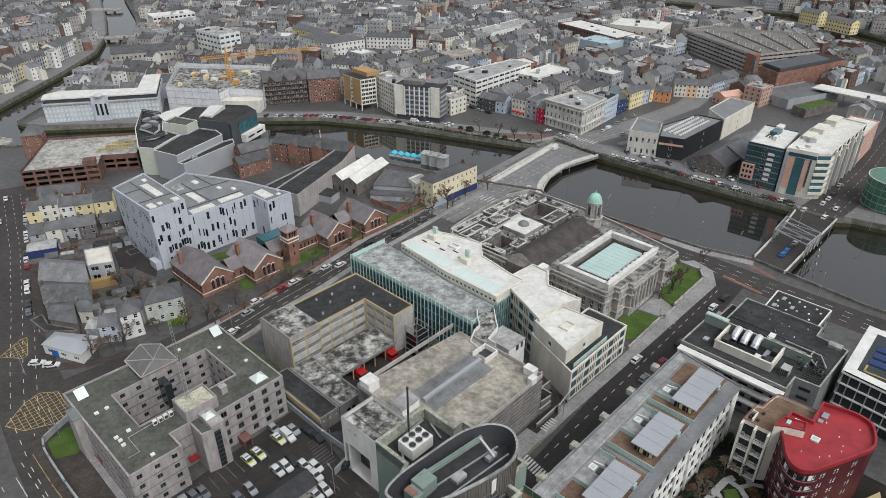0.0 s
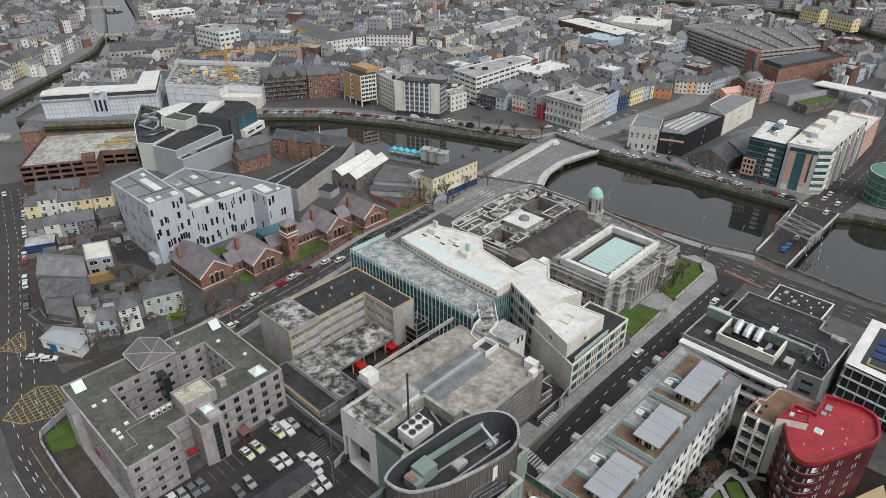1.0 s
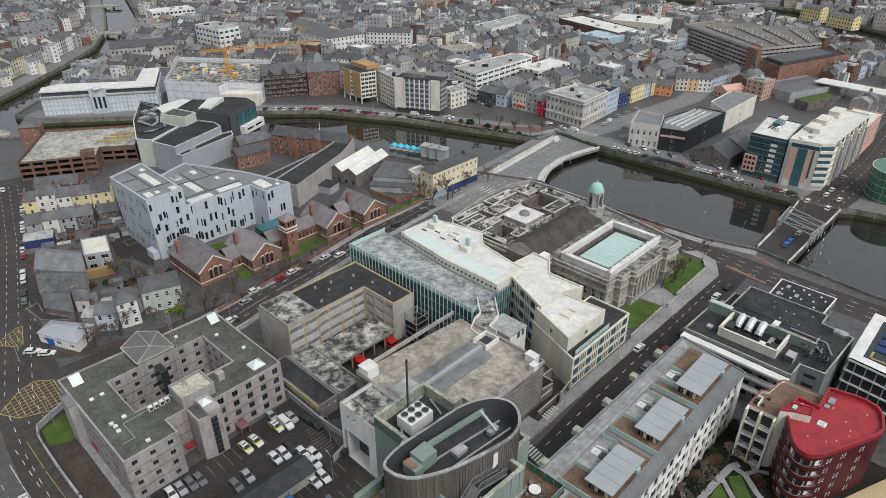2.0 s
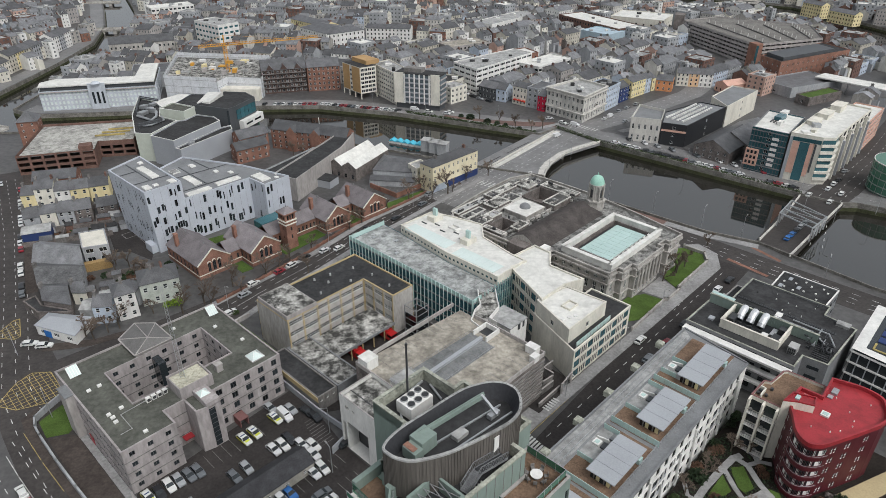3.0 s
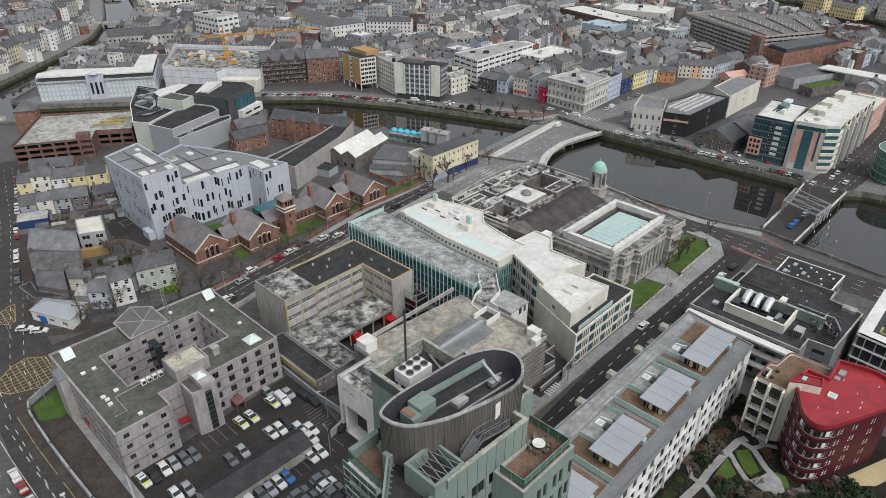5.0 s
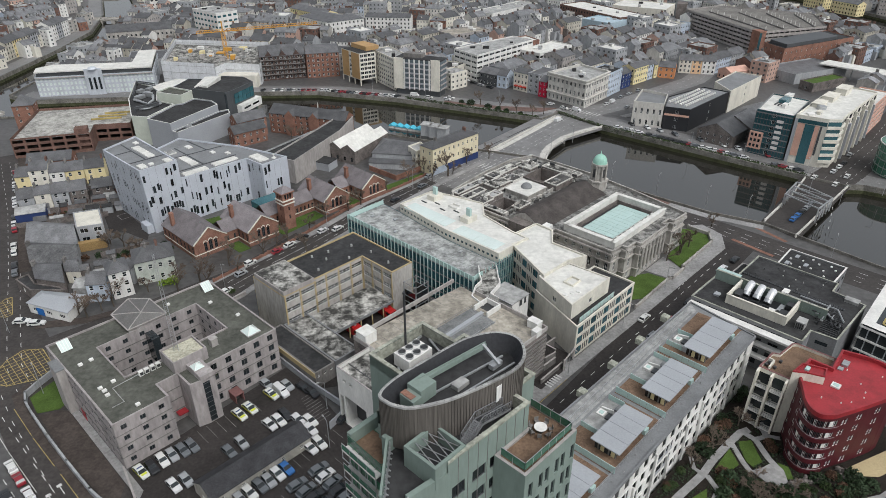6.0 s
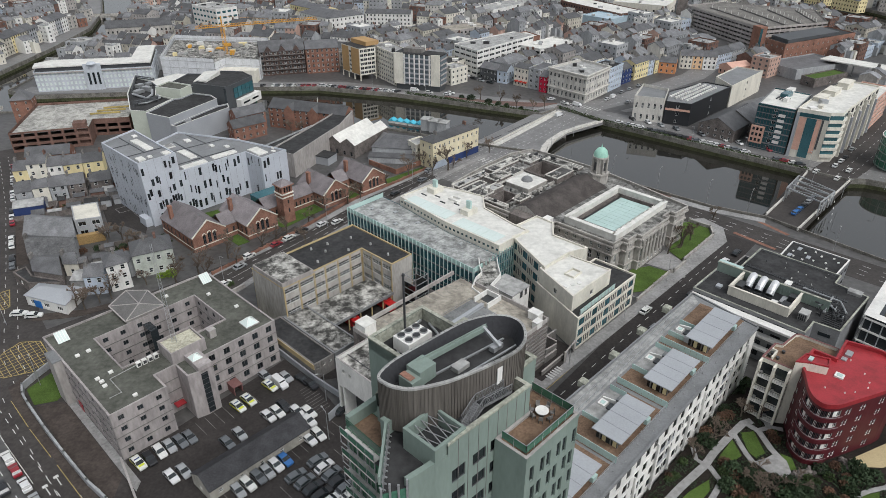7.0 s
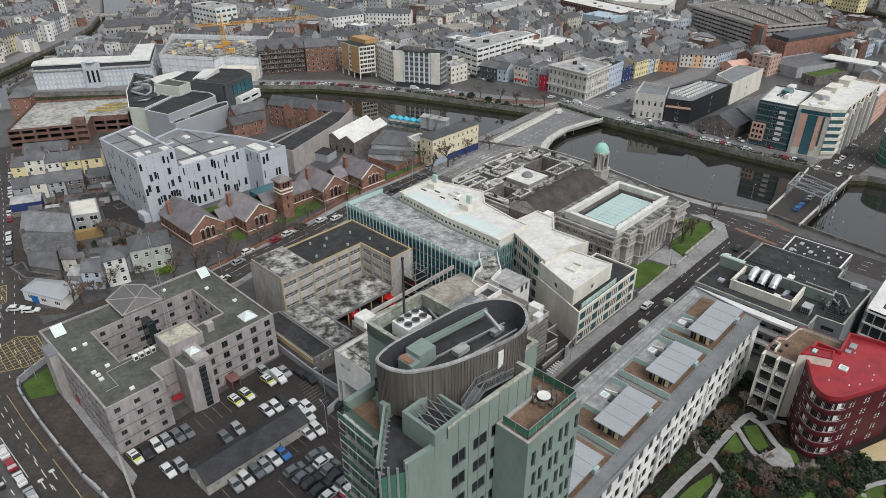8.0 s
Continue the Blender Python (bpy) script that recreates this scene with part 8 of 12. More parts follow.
# ---------------------------------------------------------------- north bank, from west to east
PALEBLUE = mat("pale_blue_grey_stone", (0.5, 0.53, 0.57), 0.8, var=0.12, stain=0.2, stretch=0.3)
HOTEL_FRONT = [(-228.6, 368), (-225, 358.9), (-165, 372.4), (-178, 414), (-188, 411), (-180.5, 382.4), (-223, 376)]
HW = block("hotel", "long white riverside hotel with a pale flat roof", "hotel", HOTEL_FRONT, 10.6, PALEBLUE, FELT_G, floors=4, pitch=2.05, w=1.1, wh=1.6, sill=0.7, blind=(3, 4, 5), par=0.3, glass_mat=PALEGLASS)
m = M()
m.prism(ccw(inset(ccw(HOTEL_FRONT), 1.1)), 10.7, 13.0)
part("top_storey", m, DARKCLAD, HW, "dark set-back top storey")
m = M()
m.prism(ccw(inset(ccw(HOTEL_FRONT), 0.3)), 13.0, 13.7)
part("roof_slab", m, FELT_W, HW, "pale overhanging roof slab")
m = M()
m.bar((-224.6, 358.5, 10.3), (-165.4, 371.9, 10.3), 0.5, 0.5)
part("cornice", m, CONC, HW)
m = M()
m.prism(ccw([(-199.4, 363.9), (-199.2, 363.0), (-190.4, 365.0), (-190.6, 365.9)]), 0, 14.4)
part("central_bay", m, PALEBLUE, HW, "projecting entrance bay with tall windows")
for k in range(3):
    m = M()
    x = -197.6 + k * 2.4
    m.bar((x, 363.25 + k * 0.545, 6.4), (x + 1.1, 363.5 + k * 0.545, 6.4), 0.16, 6.6)
    part("tall_window", m, GLASS, HW)
m = M()
m.cyl(-194.9, 364.4, 14.4, 15.3, 2.6, 1.8, 16)
part("crown", m, PALEBLUE, HW)
for q, w2, d2, h2, wm, rm in (((-221, 379), 12, 9, 7, GREYR, SLATE), ((-208, 383), 10, 11, 8, CREAM, SLATE), ((-198, 384), 12, 12, 8.4, STONE, FELT_G), ((-214, 391), 14, 9, 8, STONE, SLATE), ((-198, 397), 9, 10, 9, WHITE, SLATE)):
    row_house(q, (q[0] + w2 * 0.97, q[1] + w2 * 0.2), d2, h2, 2.4, wm, "slate-roofed building in the yard behind the hotel", rm, far=True, chimneys=1)
block("hotel", "pale pavilion roof range behind the hotel", "hotel", [(-192, 402), (-172, 408), (-178, 432), (-200, 426)], 9, GREYR, SLATE, floors=3, far=True)
WRAP = mat("white_scaffold_wrap", (0.62, 0.63, 0.65), 0.6, var=0.15, big=0.4, fine=1.5, bump=0.6)


def building_site():
    b = thing("building_site", "half-built block wrapped in white sheeting on scaffolding", "building site", (-140, 405, 0))
    p = [(-164, 383), (-131, 377), (-128, 388), (-107, 384), (-113, 432), (-176, 440)]
    m = M()
    for i in range(6):
        wall_face(m, p[i], p[(i + 1) % 6], 0, 14 if i in (0, 5, 4) else 12, [])
    part("sheeting", m, WRAP, b)
    m = M()
    m.flat([inset(p, 0.4)], 11)
    part("slab", m, LICHEN, b)
    rng = random.Random(9)
    for i in range(6):
        a, c = Vector(p[i]), Vector(p[(i + 1) % 6])
        n = int((c - a).length / 5)
        for k in range(n + 1):
            q = a.lerp(c, k / n)
            m = M()
            m.bar((*q, 0), (*q, 15), 0.14)
            part("scaffold_pole", m, METAL, b)
        for z in (4, 8, 12):
            m = M()
            m.bar((*a, z), (*c, z), 0.3, 0.15)
            part("scaffold_lift", m, FELT_L, b)
    for k in range(26):
        x, y = rng.uniform(-162, -122), rng.uniform(394, 428)
        m = M()
        m.box(x, y, 11, x + rng.uniform(1, 6), y + rng.uniform(1, 4), 11 + rng.uniform(0.5, 2.6))
        part("stacked_material", m, rng.choice([CREAM, WHITE, YELLOW, CONC, CRANE_Y, FELT_L]), b)
    m = M()
    m.box(-130, 378, 0, -108, 386, 7)
    part("retained_front", m, CREAM, b)


building_site()


def crane(x, y, h, jib, back, ang):
    b = thing("tower_crane", "orange lattice tower crane with a long jib", "crane", (x, y, 0))
    m = M()
    for dx in (-0.9, 0.9):
        for dy in (-0.9, 0.9):
            m.bar((x + dx, y + dy, 0), (x + dx, y + dy, h), 0.22)
    for k in range(int(h / 2)):
        z = k * 2
        s = 1 if k % 2 else -1
        for a, c in (((-0.9 * s, -0.9), (0.9 * s, -0.9)), ((0.9, -0.9 * s), (0.9, 0.9 * s)), ((-0.9, 0.9 * s), (-0.9, -0.9 * s)), ((-0.9 * s, 0.9), (0.9 * s, 0.9))):
            m.bar((x + a[0], y + a[1], z), (x + c[0], y + c[1], z + 2), 0.14)
    part("tower", m, CRANE_Y, b)
    c, s = math.cos(radians(ang)), math.sin(radians(ang))

    def at(t, o, z):
        return (x + c * t - s * o, y + s * t + c * o, z)

    m = M()
    for t0, t1 in ((0, jib), (-back, 0)):
        for o in (-0.7, 0.7):
            m.bar(at(t0, o, h), at(t1, o, h), 0.22)
        m.bar(at(t0, 0, h + 1.3), at(t1, 0, h + 1.3), 0.22)
        n = int(abs(t1 - t0) / 2)
        for k in range(n):
            a, e = t0 + (t1 - t0) * k / n, t0 + (t1 - t0) * (k + 1) / n
            for o in (-0.7, 0.7):
                m.bar(at(a, o, h), at((a + e) / 2, 0, h + 1.3), 0.13)
                m.bar(at((a + e) / 2, 0, h + 1.3), at(e, o, h), 0.13)
    part("jib", m, CRANE_Y, b)
    m = M()
    m.bar(at(-back + 0.5, 0, h - 0.8), at(-back + 3.5, 0, h - 0.8), 1.4, 1.8)
    part("counterweight", m, CONC, b)
    m = M()
    m.bar(at(0.5, 1.2, h - 1.4), at(2.4, 1.2, h - 1.4), 1.3, 1.9)
    part("cab", m, WHITE, b)
    m = M()
    m.bar(at(0, 0, h), at(0, 0, h + 6), 0.6)
    m.bar(at(0, 0, h + 6), at(jib * 0.6, 0, h + 1.3), 0.1)
    m.bar(at(0, 0, h + 6), at(-back + 1, 0, h + 1.3), 0.1)
    part("cat_head", m, CRANE_Y, b)


crane(-131, 401, 27, 57, 15, 24)
DA = house("apartments", "dark brick apartments with gabled dormers and arched ground floor", "apartments", [(-108.5, 391.5), (-83.2, 399.4), (-88, 415), (-113.3, 407)], 14.2, 4.6, BRICK_D, SLATE, floors=5, pitch=2.5, w=1.4, wh=1.5, chimneys=0, frame_mat=FRAME_W)
front = Vector((25.3, 7.9)).normalized()
for k in range(3):
    m = M()
    q, n = Vector((-108.5, 391.5)) + front * (5 + k * 8.2), Vector((-front.y, front.x))
    lo, hi, tip = q - front * 2.2 - n * 0.1, q + front * 2.2 - n * 0.1, q - n * 0.15
    m.face((*lo, 14.2), (*hi, 14.2), (*tip, 17.4))
    m.k = 1
    r = (*(q + n * 7), 17.4)
    m.face((*hi, 14.2), (*(q + front * 2.2 + n * 7), 14.2), r, (*tip, 17.4))
    m.face((*(q - front * 2.2 + n * 7), 14.2), (*lo, 14.2), (*tip, 17.4), r)
    part("dormer", m, [BRICK_D, SLATE], DA)
for k in range(4):
    m = M()
    q, r = Vector((-108.5, 391.5)) + front * 0.5, Vector((-108.5, 391.5)) + front * 26
    n = Vector((front.y, -front.x)) * 0.5
    m.bar((*(q + n), 3.4 + k * 2.84), (*(r + n), 3.4 + k * 2.84), 0.9, 0.2)
    part("balcony", m, CONC_D, DA)
house("apartments", "red brick quayside apartments with a slate mansard", "apartments", [(-82.4, 397.6), (-63.4, 402.6), (-67.4, 418), (-86.4, 413)], 14.6, 3.4, BRICK, SLATE, floors=5, pitch=2.6, w=1.2, wh=1.6, chimneys=1)


def tan_hotel():
    b = thing("hotel", "tan and cream six-storey hotel raised on posts", "hotel", (-48, 392, 0))
    TAN = mat("tan_brick", (0.42, 0.27, 0.13), 0.85, var=0.12, stain=0.1)
    p = [(-60.4, 395.5), (-48.2, 381.6), (-39.5, 387.2), (-51.5, 403)]
    m = M()
    for i in range(4):
        p0, p1 = p[i], p[(i + 1) % 4]
        L = math.dist(p0, p1)
        holes = []
        if i == 0:
            holes = [(L * 0.42, L * 0.52, 4.4 + f * 2.6, 5.9 + f * 2.6) for f in range(5)]
        if i in (1,):
            holes = [(0.4 + k * (L - 0.8) / 4, 0.1 + (k + 1) * (L - 0.8) / 4, 3.9 + f * 2.45, 5.5 + f * 2.45) for f in range(6) for k in range(4)]
        m.k = 0
        hs = wall_face(m, p0, p1, 3.2, 18.6, holes, 0.25)
        put_windows(b, p0, p1, hs, "v")
        m.k = 0
    m.flat([list(reversed(p))], 3.2)
    part("wall", m, CREAM, b)
    a, c = Vector(p[0]), Vector(p[1])
    d = (c - a).normalized()
    o = Vector((d.y, -d.x)) * 0.06
    for s0, s1 in ((0.03, 0.40), (0.54, 0.97)):
        m = M()
        m.bar((*(a.lerp(c, s0) + o), 10.9), (*(a.lerp(c, s1) + o), 10.9), 0.14, 14.6)
        part("tan_panel", m, TAN, b, "tan brick panel")
    m = M()
    m.flat([p], 18.62)
    part("roof", m, FELT, b)
    for q in p + [tuple(a.lerp(c, 0.33)), tuple(a.lerp(c, 0.66))]:
        m = M()
        m.cyl(*(Vector(q) * 0.985 + Vector((-48, 392)) * 0.015), 0, 3.2, 0.35, 0.35, 8)
        part("post", m, CREAM, b)
    m = M()
    m.prism([(-55, 399), (-45, 388), (-38, 393), (-48, 404)], 18.6, 21)
    part("lift_tower", m, TAN, b)
    block("hotel", "long cream hotel wing with rows of brown-edged windows", "hotel", [(-42, 395), (-27, 371), (-18, 377), (-33, 404)], 17.6, CREAM, FELT_L, floors=7, pitch=2.3, w=1.6, wh=1.3, sill=0.8, blind=(1, 2, 3), plant=4)


tan_hotel()


def slab_office():
    b = thing("office_slab", "six-storey office slab with cream end walls and grey mullions", "office", (-12, 368, 0))
    p = [(-27.4, 366.4), (-1.4, 358.2), (2.2, 366.4), (-23, 377)]
    m = M()
    m.prism(inset(p, 0.3), 3.4, 19.6)
    part("glazing", m, mat("grey_blue_office_glass", (0.13, 0.16, 0.18), 0.2, var=0.3, bump=0, spec=0.6), b)
    m = M()
    m.prism(inset(p, 0.8), 0, 3.4)
    part("ground_floor", m, DARKCLAD, b)
    a, c = Vector(p[0]), Vector(p[1])
    d = (c - a).normalized()
    o = Vector((d.y, -d.x))
    L = (c - a).length
    for s0, s1 in ((0.0, 0.2), (0.79, 0.98)):
        m = M()
        q0, q1 = a + d * L * s0, a + d * L * s1
        m.prism(ccw([tuple(q0 + o * 0.2), tuple(q1 + o * 0.2), tuple(q1 - o * 0.5), tuple(q0 - o * 0.5)]), 3.2, 20.2)
        part("end_panel", m, CREAM, b)
    for k in range(6):
        m = M()
        q = a + d * L * (0.225 + 0.107 * k)
        m.prism(ccw([tuple(q - d * 0.3), tuple(q + d * 0.3), tuple(q + d * 0.3 + o * 0.5), tuple(q - d * 0.3 + o * 0.5)]), 3.2, 19.8)
        part("mullion", m, WHITE, b)
    for f in range(6):
        m = M()
        q0, q1 = a + d * L * 0.2, a + d * L * 0.79
        m.bar((*(q0 + o * 0.0), 4.0 + f * 2.7), (*(q1 + o * 0.0), 4.0 + f * 2.7), 0.5, 0.8)
        part("spandrel", m, GREYCLAD, b)
        m = M()
        m.bar((*p[1], 4.0 + f * 2.7), (*p[2], 4.0 + f * 2.7), 0.4, 0.7)
        part("spandrel", m, CONC, b)
    m = M()
    m.prism(p, 19.6, 20.0)
    part("roof", m, FELT, b)
    m = M()
    m.prism([(-22, 368), (-12, 365), (-10, 369), (-20, 372.5)], 20, 22.2)
    part("roof_plant", m, CONC_D, b)


slab_office()
block("office", "long white office with ribbon windows", "office", [(6.6, 409), (20, 390.5), (58, 433), (46, 444)], 15, WHITE, FELT_L, floors=5, pitch=5.2, w=4.6, wh=1.3, sill=1.2, style="w", blind=(2, 3), plant=5)
block("shop", "low dark-roofed shops behind the quay", "shop", [(-8, 392), (6, 388), (14, 402), (-2, 408)], 8, CREAM, FELT, floors=2, far=True, plant=3)
row_house((21.5, 387), (31, 379), 9, 6.8, 2.6, DARKCLAD, "dark painted two-storey house", floors=2, pitch=2.4, blind=(1, 3), chimneys=0)
row_house((31.2, 378.8), (36.4, 375.4), 9, 7.2, 3.0, BLUER, "narrow pale blue gabled house", floors=2, pitch=2.2, chimneys=0)
row_house((40.4, 374), (47.6, 367.6), 10, 10.4, 1.6, CREAM, "cream quayside hotel with red awnings", floors=3, pitch=2.3, chimneys=0, name="hotel", category="hotel")
block("hotel", "slate-grey hotel wing beside the cream front", "hotel", [(47.8, 367.4), (53.4, 362.6), (64, 374), (57, 380)], 11, GREYR, SLATE, floors=4, pitch=2.6)
row_house((53.2, 360.8), (56.8, 357.8), 10, 8.6, 2.4, mat("bright_red_paint", (0.42, 0.02, 0.05), 0.6, var=0.1), "narrow bright red house with white window surrounds", floors=3, pitch=1.5, w=0.8, chimneys=0)
for k in range(3):
    m = M()
    q = Vector((40.4, 374)).lerp(Vector((47.6, 367.6)), 0.2 + k * 0.3)
    m.bar((q.x - 0.9, q.y - 0.4, 3.0), (q.x + 0.5, q.y - 1.7, 3.0), 1.4, 0.7)
    simple("awning", m, mat("red_awning", (0.5, 0.06, 0.04), 0.7, var=0.1) if k == 0 else bpy.data.materials["red_awning"], "red canvas awning over a quayside shop front", "awning", "red awnings")
BK = block("bank", "ornate pale limestone bank with a cornice and tall windows", "bank", [(57.6, 357.2), (74.6, 338.6), (91, 358.5), (78, 374)], 13.6, PALESTONE, FELT_L, floors=3, pitch=2.7, w=1.1, wh=2.4, sill=1.1, par=1.0, plant=6, blind=(2, 3))
for z in (4.6, 12.8, 14.4):
    m = M()
    q = inset([(57.6, 357.2), (74.6, 338.6), (91, 358.5), (78, 374)], -0.35)
    for i in range(4):
        m.bar((*q[i], z), (*q[(i + 1) % 4], z), 0.7, 0.5)
    part("cornice", m, PALESTONE, BK)
block("bank_wing", "pale blue-grey rendered bank extension", "bank", [(91.2, 358.8), (101.5, 371.5), (93, 380), (82, 369)], 12.6, BLUER, FELT, floors=4, pitch=2.5, w=1.0, wh=1.6, plant=3)
row_house((102.5, 374), (109.5, 381), 9, 8.4, 2.4, NAVY, "navy painted corner shop", floors=3, pitch=2.6)
row_house((111.8, 383), (122.5, 393), 9, 9.6, 1.8, YELLOW, "pale yellow three-storey shop", floors=3, pitch=2.2)
row_house((122.8, 393.3), (127, 397.2), 9, 9.0, 2.0, BLUER, "narrow pale blue shop", floors=3, pitch=2.0)
row_house((128, 398), (130.6, 400), 9, 8.0, 2.4, YELLOW, "narrow ochre gabled shop", floors=2, pitch=2.0)
row_house((131, 400.2), (140, 396.4), 9, 6.6, 2.4, ORANGE, "orange painted corner shop", floors=2, pitch=2.4)
row_house((147, 410.6), (154, 408.8), 9, 8, 2.8, CREAM, "cream three-storey shop with a slate roof", floors=3, pitch=2.2)
row_house((154.2, 408.8), (160, 407.6), 9, 8, 2.8, mat("apricot_render", (0.66, 0.45, 0.28), 0.8, var=0.1), "apricot three-storey shop with a slate roof", floors=3, pitch=2.2)
row_house((160.2, 407.4), (168, 406), 9, 8, 2.8, WHITE, "white three-storey shop with a red front", floors=3, pitch=2.2)
row_house((168.4, 408), (182, 419), 9, 8.6, 2.8, BLUER, "long pale blue three-storey shop row", floors=3, pitch=2.4)
row_house((182.4, 419.4), (194.6, 429.6), 9, 8.8, 2.6, GREYR, "grey three-storey shop row", floors=3, pitch=2.4)

# ---------------------------------------------------------------- theatre, warehouse and glass offices
block("theatre", "classical pale stone theatre front with arched windows", "theatre", [(92.9, 312.4), (106.4, 307.5), (113, 324), (102.5, 333)], 11.0, PALESTONE, LEAD, floors=2, pitch=2.7, w=1.0, wh=2.6, sill=1.0, par=1.2, blind=(1, 2, 3))
BT = block("theatre", "black clad theatre hall with rows of white roof vents", "theatre", [(106.8, 307.4), (117.6, 302.6), (147.2, 332.0), (137, 341), (113.4, 324)], 10.6, BLACKCLAD, LEAD, floors=3, pitch=60, par=0.4)
for i in range(14):
    for j in range(4):
        m = M()
        q = Vector((115.8, 306.6)) + Vector((0.71, 0.704)) * (2 + i * 2.3) + Vector((-0.67, 0.742)) * (j * 2.9)
        m.prism(ccw(rect(q.x, q.y, 42, 1.2, 0.9)), 10.7, 11.5)
        part("roof_vent", m, WHITE, BT)
m = M()
m.bar((106.9, 307.2, 7.4), (117.4, 302.5, 7.4), 0.16, 1.0)
part("pink_band", m, PINKR, BT)
block("theatre_fly_tower", "cream rendered stage tower with a curved grey roof", "theatre", [(147.6, 331.4), (176, 361), (165, 370), (146, 349.5)], 11.0, CREAM, LEAD, floors=3, pitch=90)
for k, (f0, f1) in enumerate((((118.6, 292.4), (130.2, 280.2)), ((131, 303), (142.6, 290.6)))):
    house("warehouse", "dark rubble-stone warehouse with pale-edged windows and a slate roof", "warehouse", [f1, tuple(Vector(f1) + Vector((22, 22))), tuple(Vector(f0) + Vector((22, 22))), f0], 5.6, 4.2, STONE_D, SLATE, floors=2, pitch=3.2, w=1.0, wh=1.3, chimneys=0, group="stone warehouses", blind=(0, 2))


def glazed_offices():
    teal = [(136.2, 276.2), (147.6, 266.4), (165, 288.5), (153.4, 299.5)]
    b = block("glass_office", "teal glass office with white spandrel panels and a pale roof", "office", teal, 19.4, GLASS_T, FELT_W, floors=7, pitch=90, par=0.5, copemat=LEAD)
    for (p0, p1), n in (((teal[0], teal[1]), 12), ((teal[3], teal[0]), 16)):
        a, c = Vector(p0), Vector(p1)
        d = (c - a).normalized()
        o = Vector((d.y, -d.x)) * 0.08
        for f in range(8):
            m = M()
            m.bar((*(a + o), 0.6 + f * 2.6), (*(c + o), 0.6 + f * 2.6), 0.14, 0.5 if f % 2 else 0.22)
            part("transom", m, LEAD, b)
        for k in range(n + 1):
            m = M()
            q = a.lerp(c, k / n) + o
            m.bar((*q, 0), (*q, 19.4), 0.12)
            part("mullion", m, DARKCLAD, b)
    a, c = Vector(teal[0]), Vector(teal[1])
    d = (c - a).normalized()
    o = Vector((d.y, -d.x)) * 0.08
    for f in range(6):
        m = M()
        m.bar((*(a.lerp(c, 0.6) + o * 3), 4.6 + f * 2.35), (*(a.lerp(c, 0.78) + o * 3), 4.6 + f * 2.35), 0.14, 1.25)
        part("white_panel", m, WHITE, b)
    m = M()
    m.prism(ccw([tuple(a - d * 0.6 + o * 9), tuple(a + d * 4.9 + o * 9), tuple(a + d * 4.9 - o * 8), tuple(a - d * 0.6 - o * 8)]), 2.6, 10.2, True)
    part("pink_panel", m, PINKR, b, "salmon pink projecting window bay")
    for f in range(3):
        for k in range(3):
            m = M()
            q = a + d * (0.1 + k * 1.6) + o * 9.6
            m.bar((*q, 4.1 + f * 2.4), (*(q + d * 0.95), 4.1 + f * 2.4), 0.1, 1.3)
            part("window", m, GLASS, b)
    for u, v, w in ((152, 284, 3.2), (157, 291, 2.6), (149, 278, 1.6)):
        m = M()
        m.prism(ccw(rect(u, v, 45, w * 2, w)), 19.4, 21.2)
        part("roof_plant", m, GLASS_T if w > 3 else WHITE, b)
    for k in range(4):
        m = M()
        m.prism(ccw(rect(147 + k * 1.1, 277 - k * 0.9 + 6, 45, 4.0, 0.5)), 19.4, 19.9)
        part("roof_light", m, METAL_D, b)
    cream = [(147.9, 265.6), (158.2, 258.6), (163.4, 258.4), (166.8, 262.6), (200.5, 297.5), (191, 308), (170, 290)]
    b = block("glass_office", "cream and pink office with stepped balconies and dark glass", "office", cream, 20.4, CREAM, FELT_W, floors=7, pitch=6.0, w=3.6, wh=2.2, sill=0.4, style="w", glass_mat=GLASS, frame_mat=FRAME_D, par=0.6, plant=3, blind=(0, 1, 2, 4, 5, 6))
    a, c = Vector(cream[0]), Vector(cream[1])
    d = (c - a).normalized()
    o = Vector((d.y, -d.x)) * 0.12
    for s0, s1, mt, z0, z1 in ((0.0, 0.1, GREYCLAD, 0, 19.4), (0.12, 0.33, PINKR, 3.4, 17.6), (0.34, 0.64, GLASS_T, 0.6, 17.6), (0.64, 0.78, PINKR, 3.0, 17.6), (0.8, 0.86, DARKCLAD, 5, 17.6)):
        m = M()
        m.bar((*(a.lerp(c, s0) + o), (z0 + z1) / 2), (*(a.lerp(c, s1) + o), (z0 + z1) / 2), 0.2, z1 - z0)
        part("facade_panel", m, mt, b)
    m = M()
    m.bar((*(a.lerp(c, 0.1) + o), 18.7), (*(a.lerp(c, 0.98) + o), 18.7), 0.25, 1.6)
    part("top_glazing", m, GLASS_T, b)
    for f in range(6):
        z = 2.2 + f * 2.95
        for p0, p1 in ((cream[1], cream[2]), (cream[2], cream[3])):
            a, c = Vector(p0), Vector(p1)
            e = (c - a).normalized()
            o = Vector((e.y, -e.x))
            m = M()
            m.prism(ccw([tuple(a), tuple(c), tuple(c + o * 0.9 + e * 0.5), tuple(a + o * 0.9 - e * 0.3)]), z, z + 1.15, True)
            part("balcony", m, CREAM, b)
            m = M()
            m.bar((*(a + o * 0.12), z + 2.05), (*(c + o * 0.12), z + 2.05), 0.2, 1.75)
            part("balcony_glazing", m, GLASS_T, b)
    a, c = Vector(cream[3]), Vector(cream[4])
    e = (c - a).normalized()
    o = Vector((e.y, -e.x))
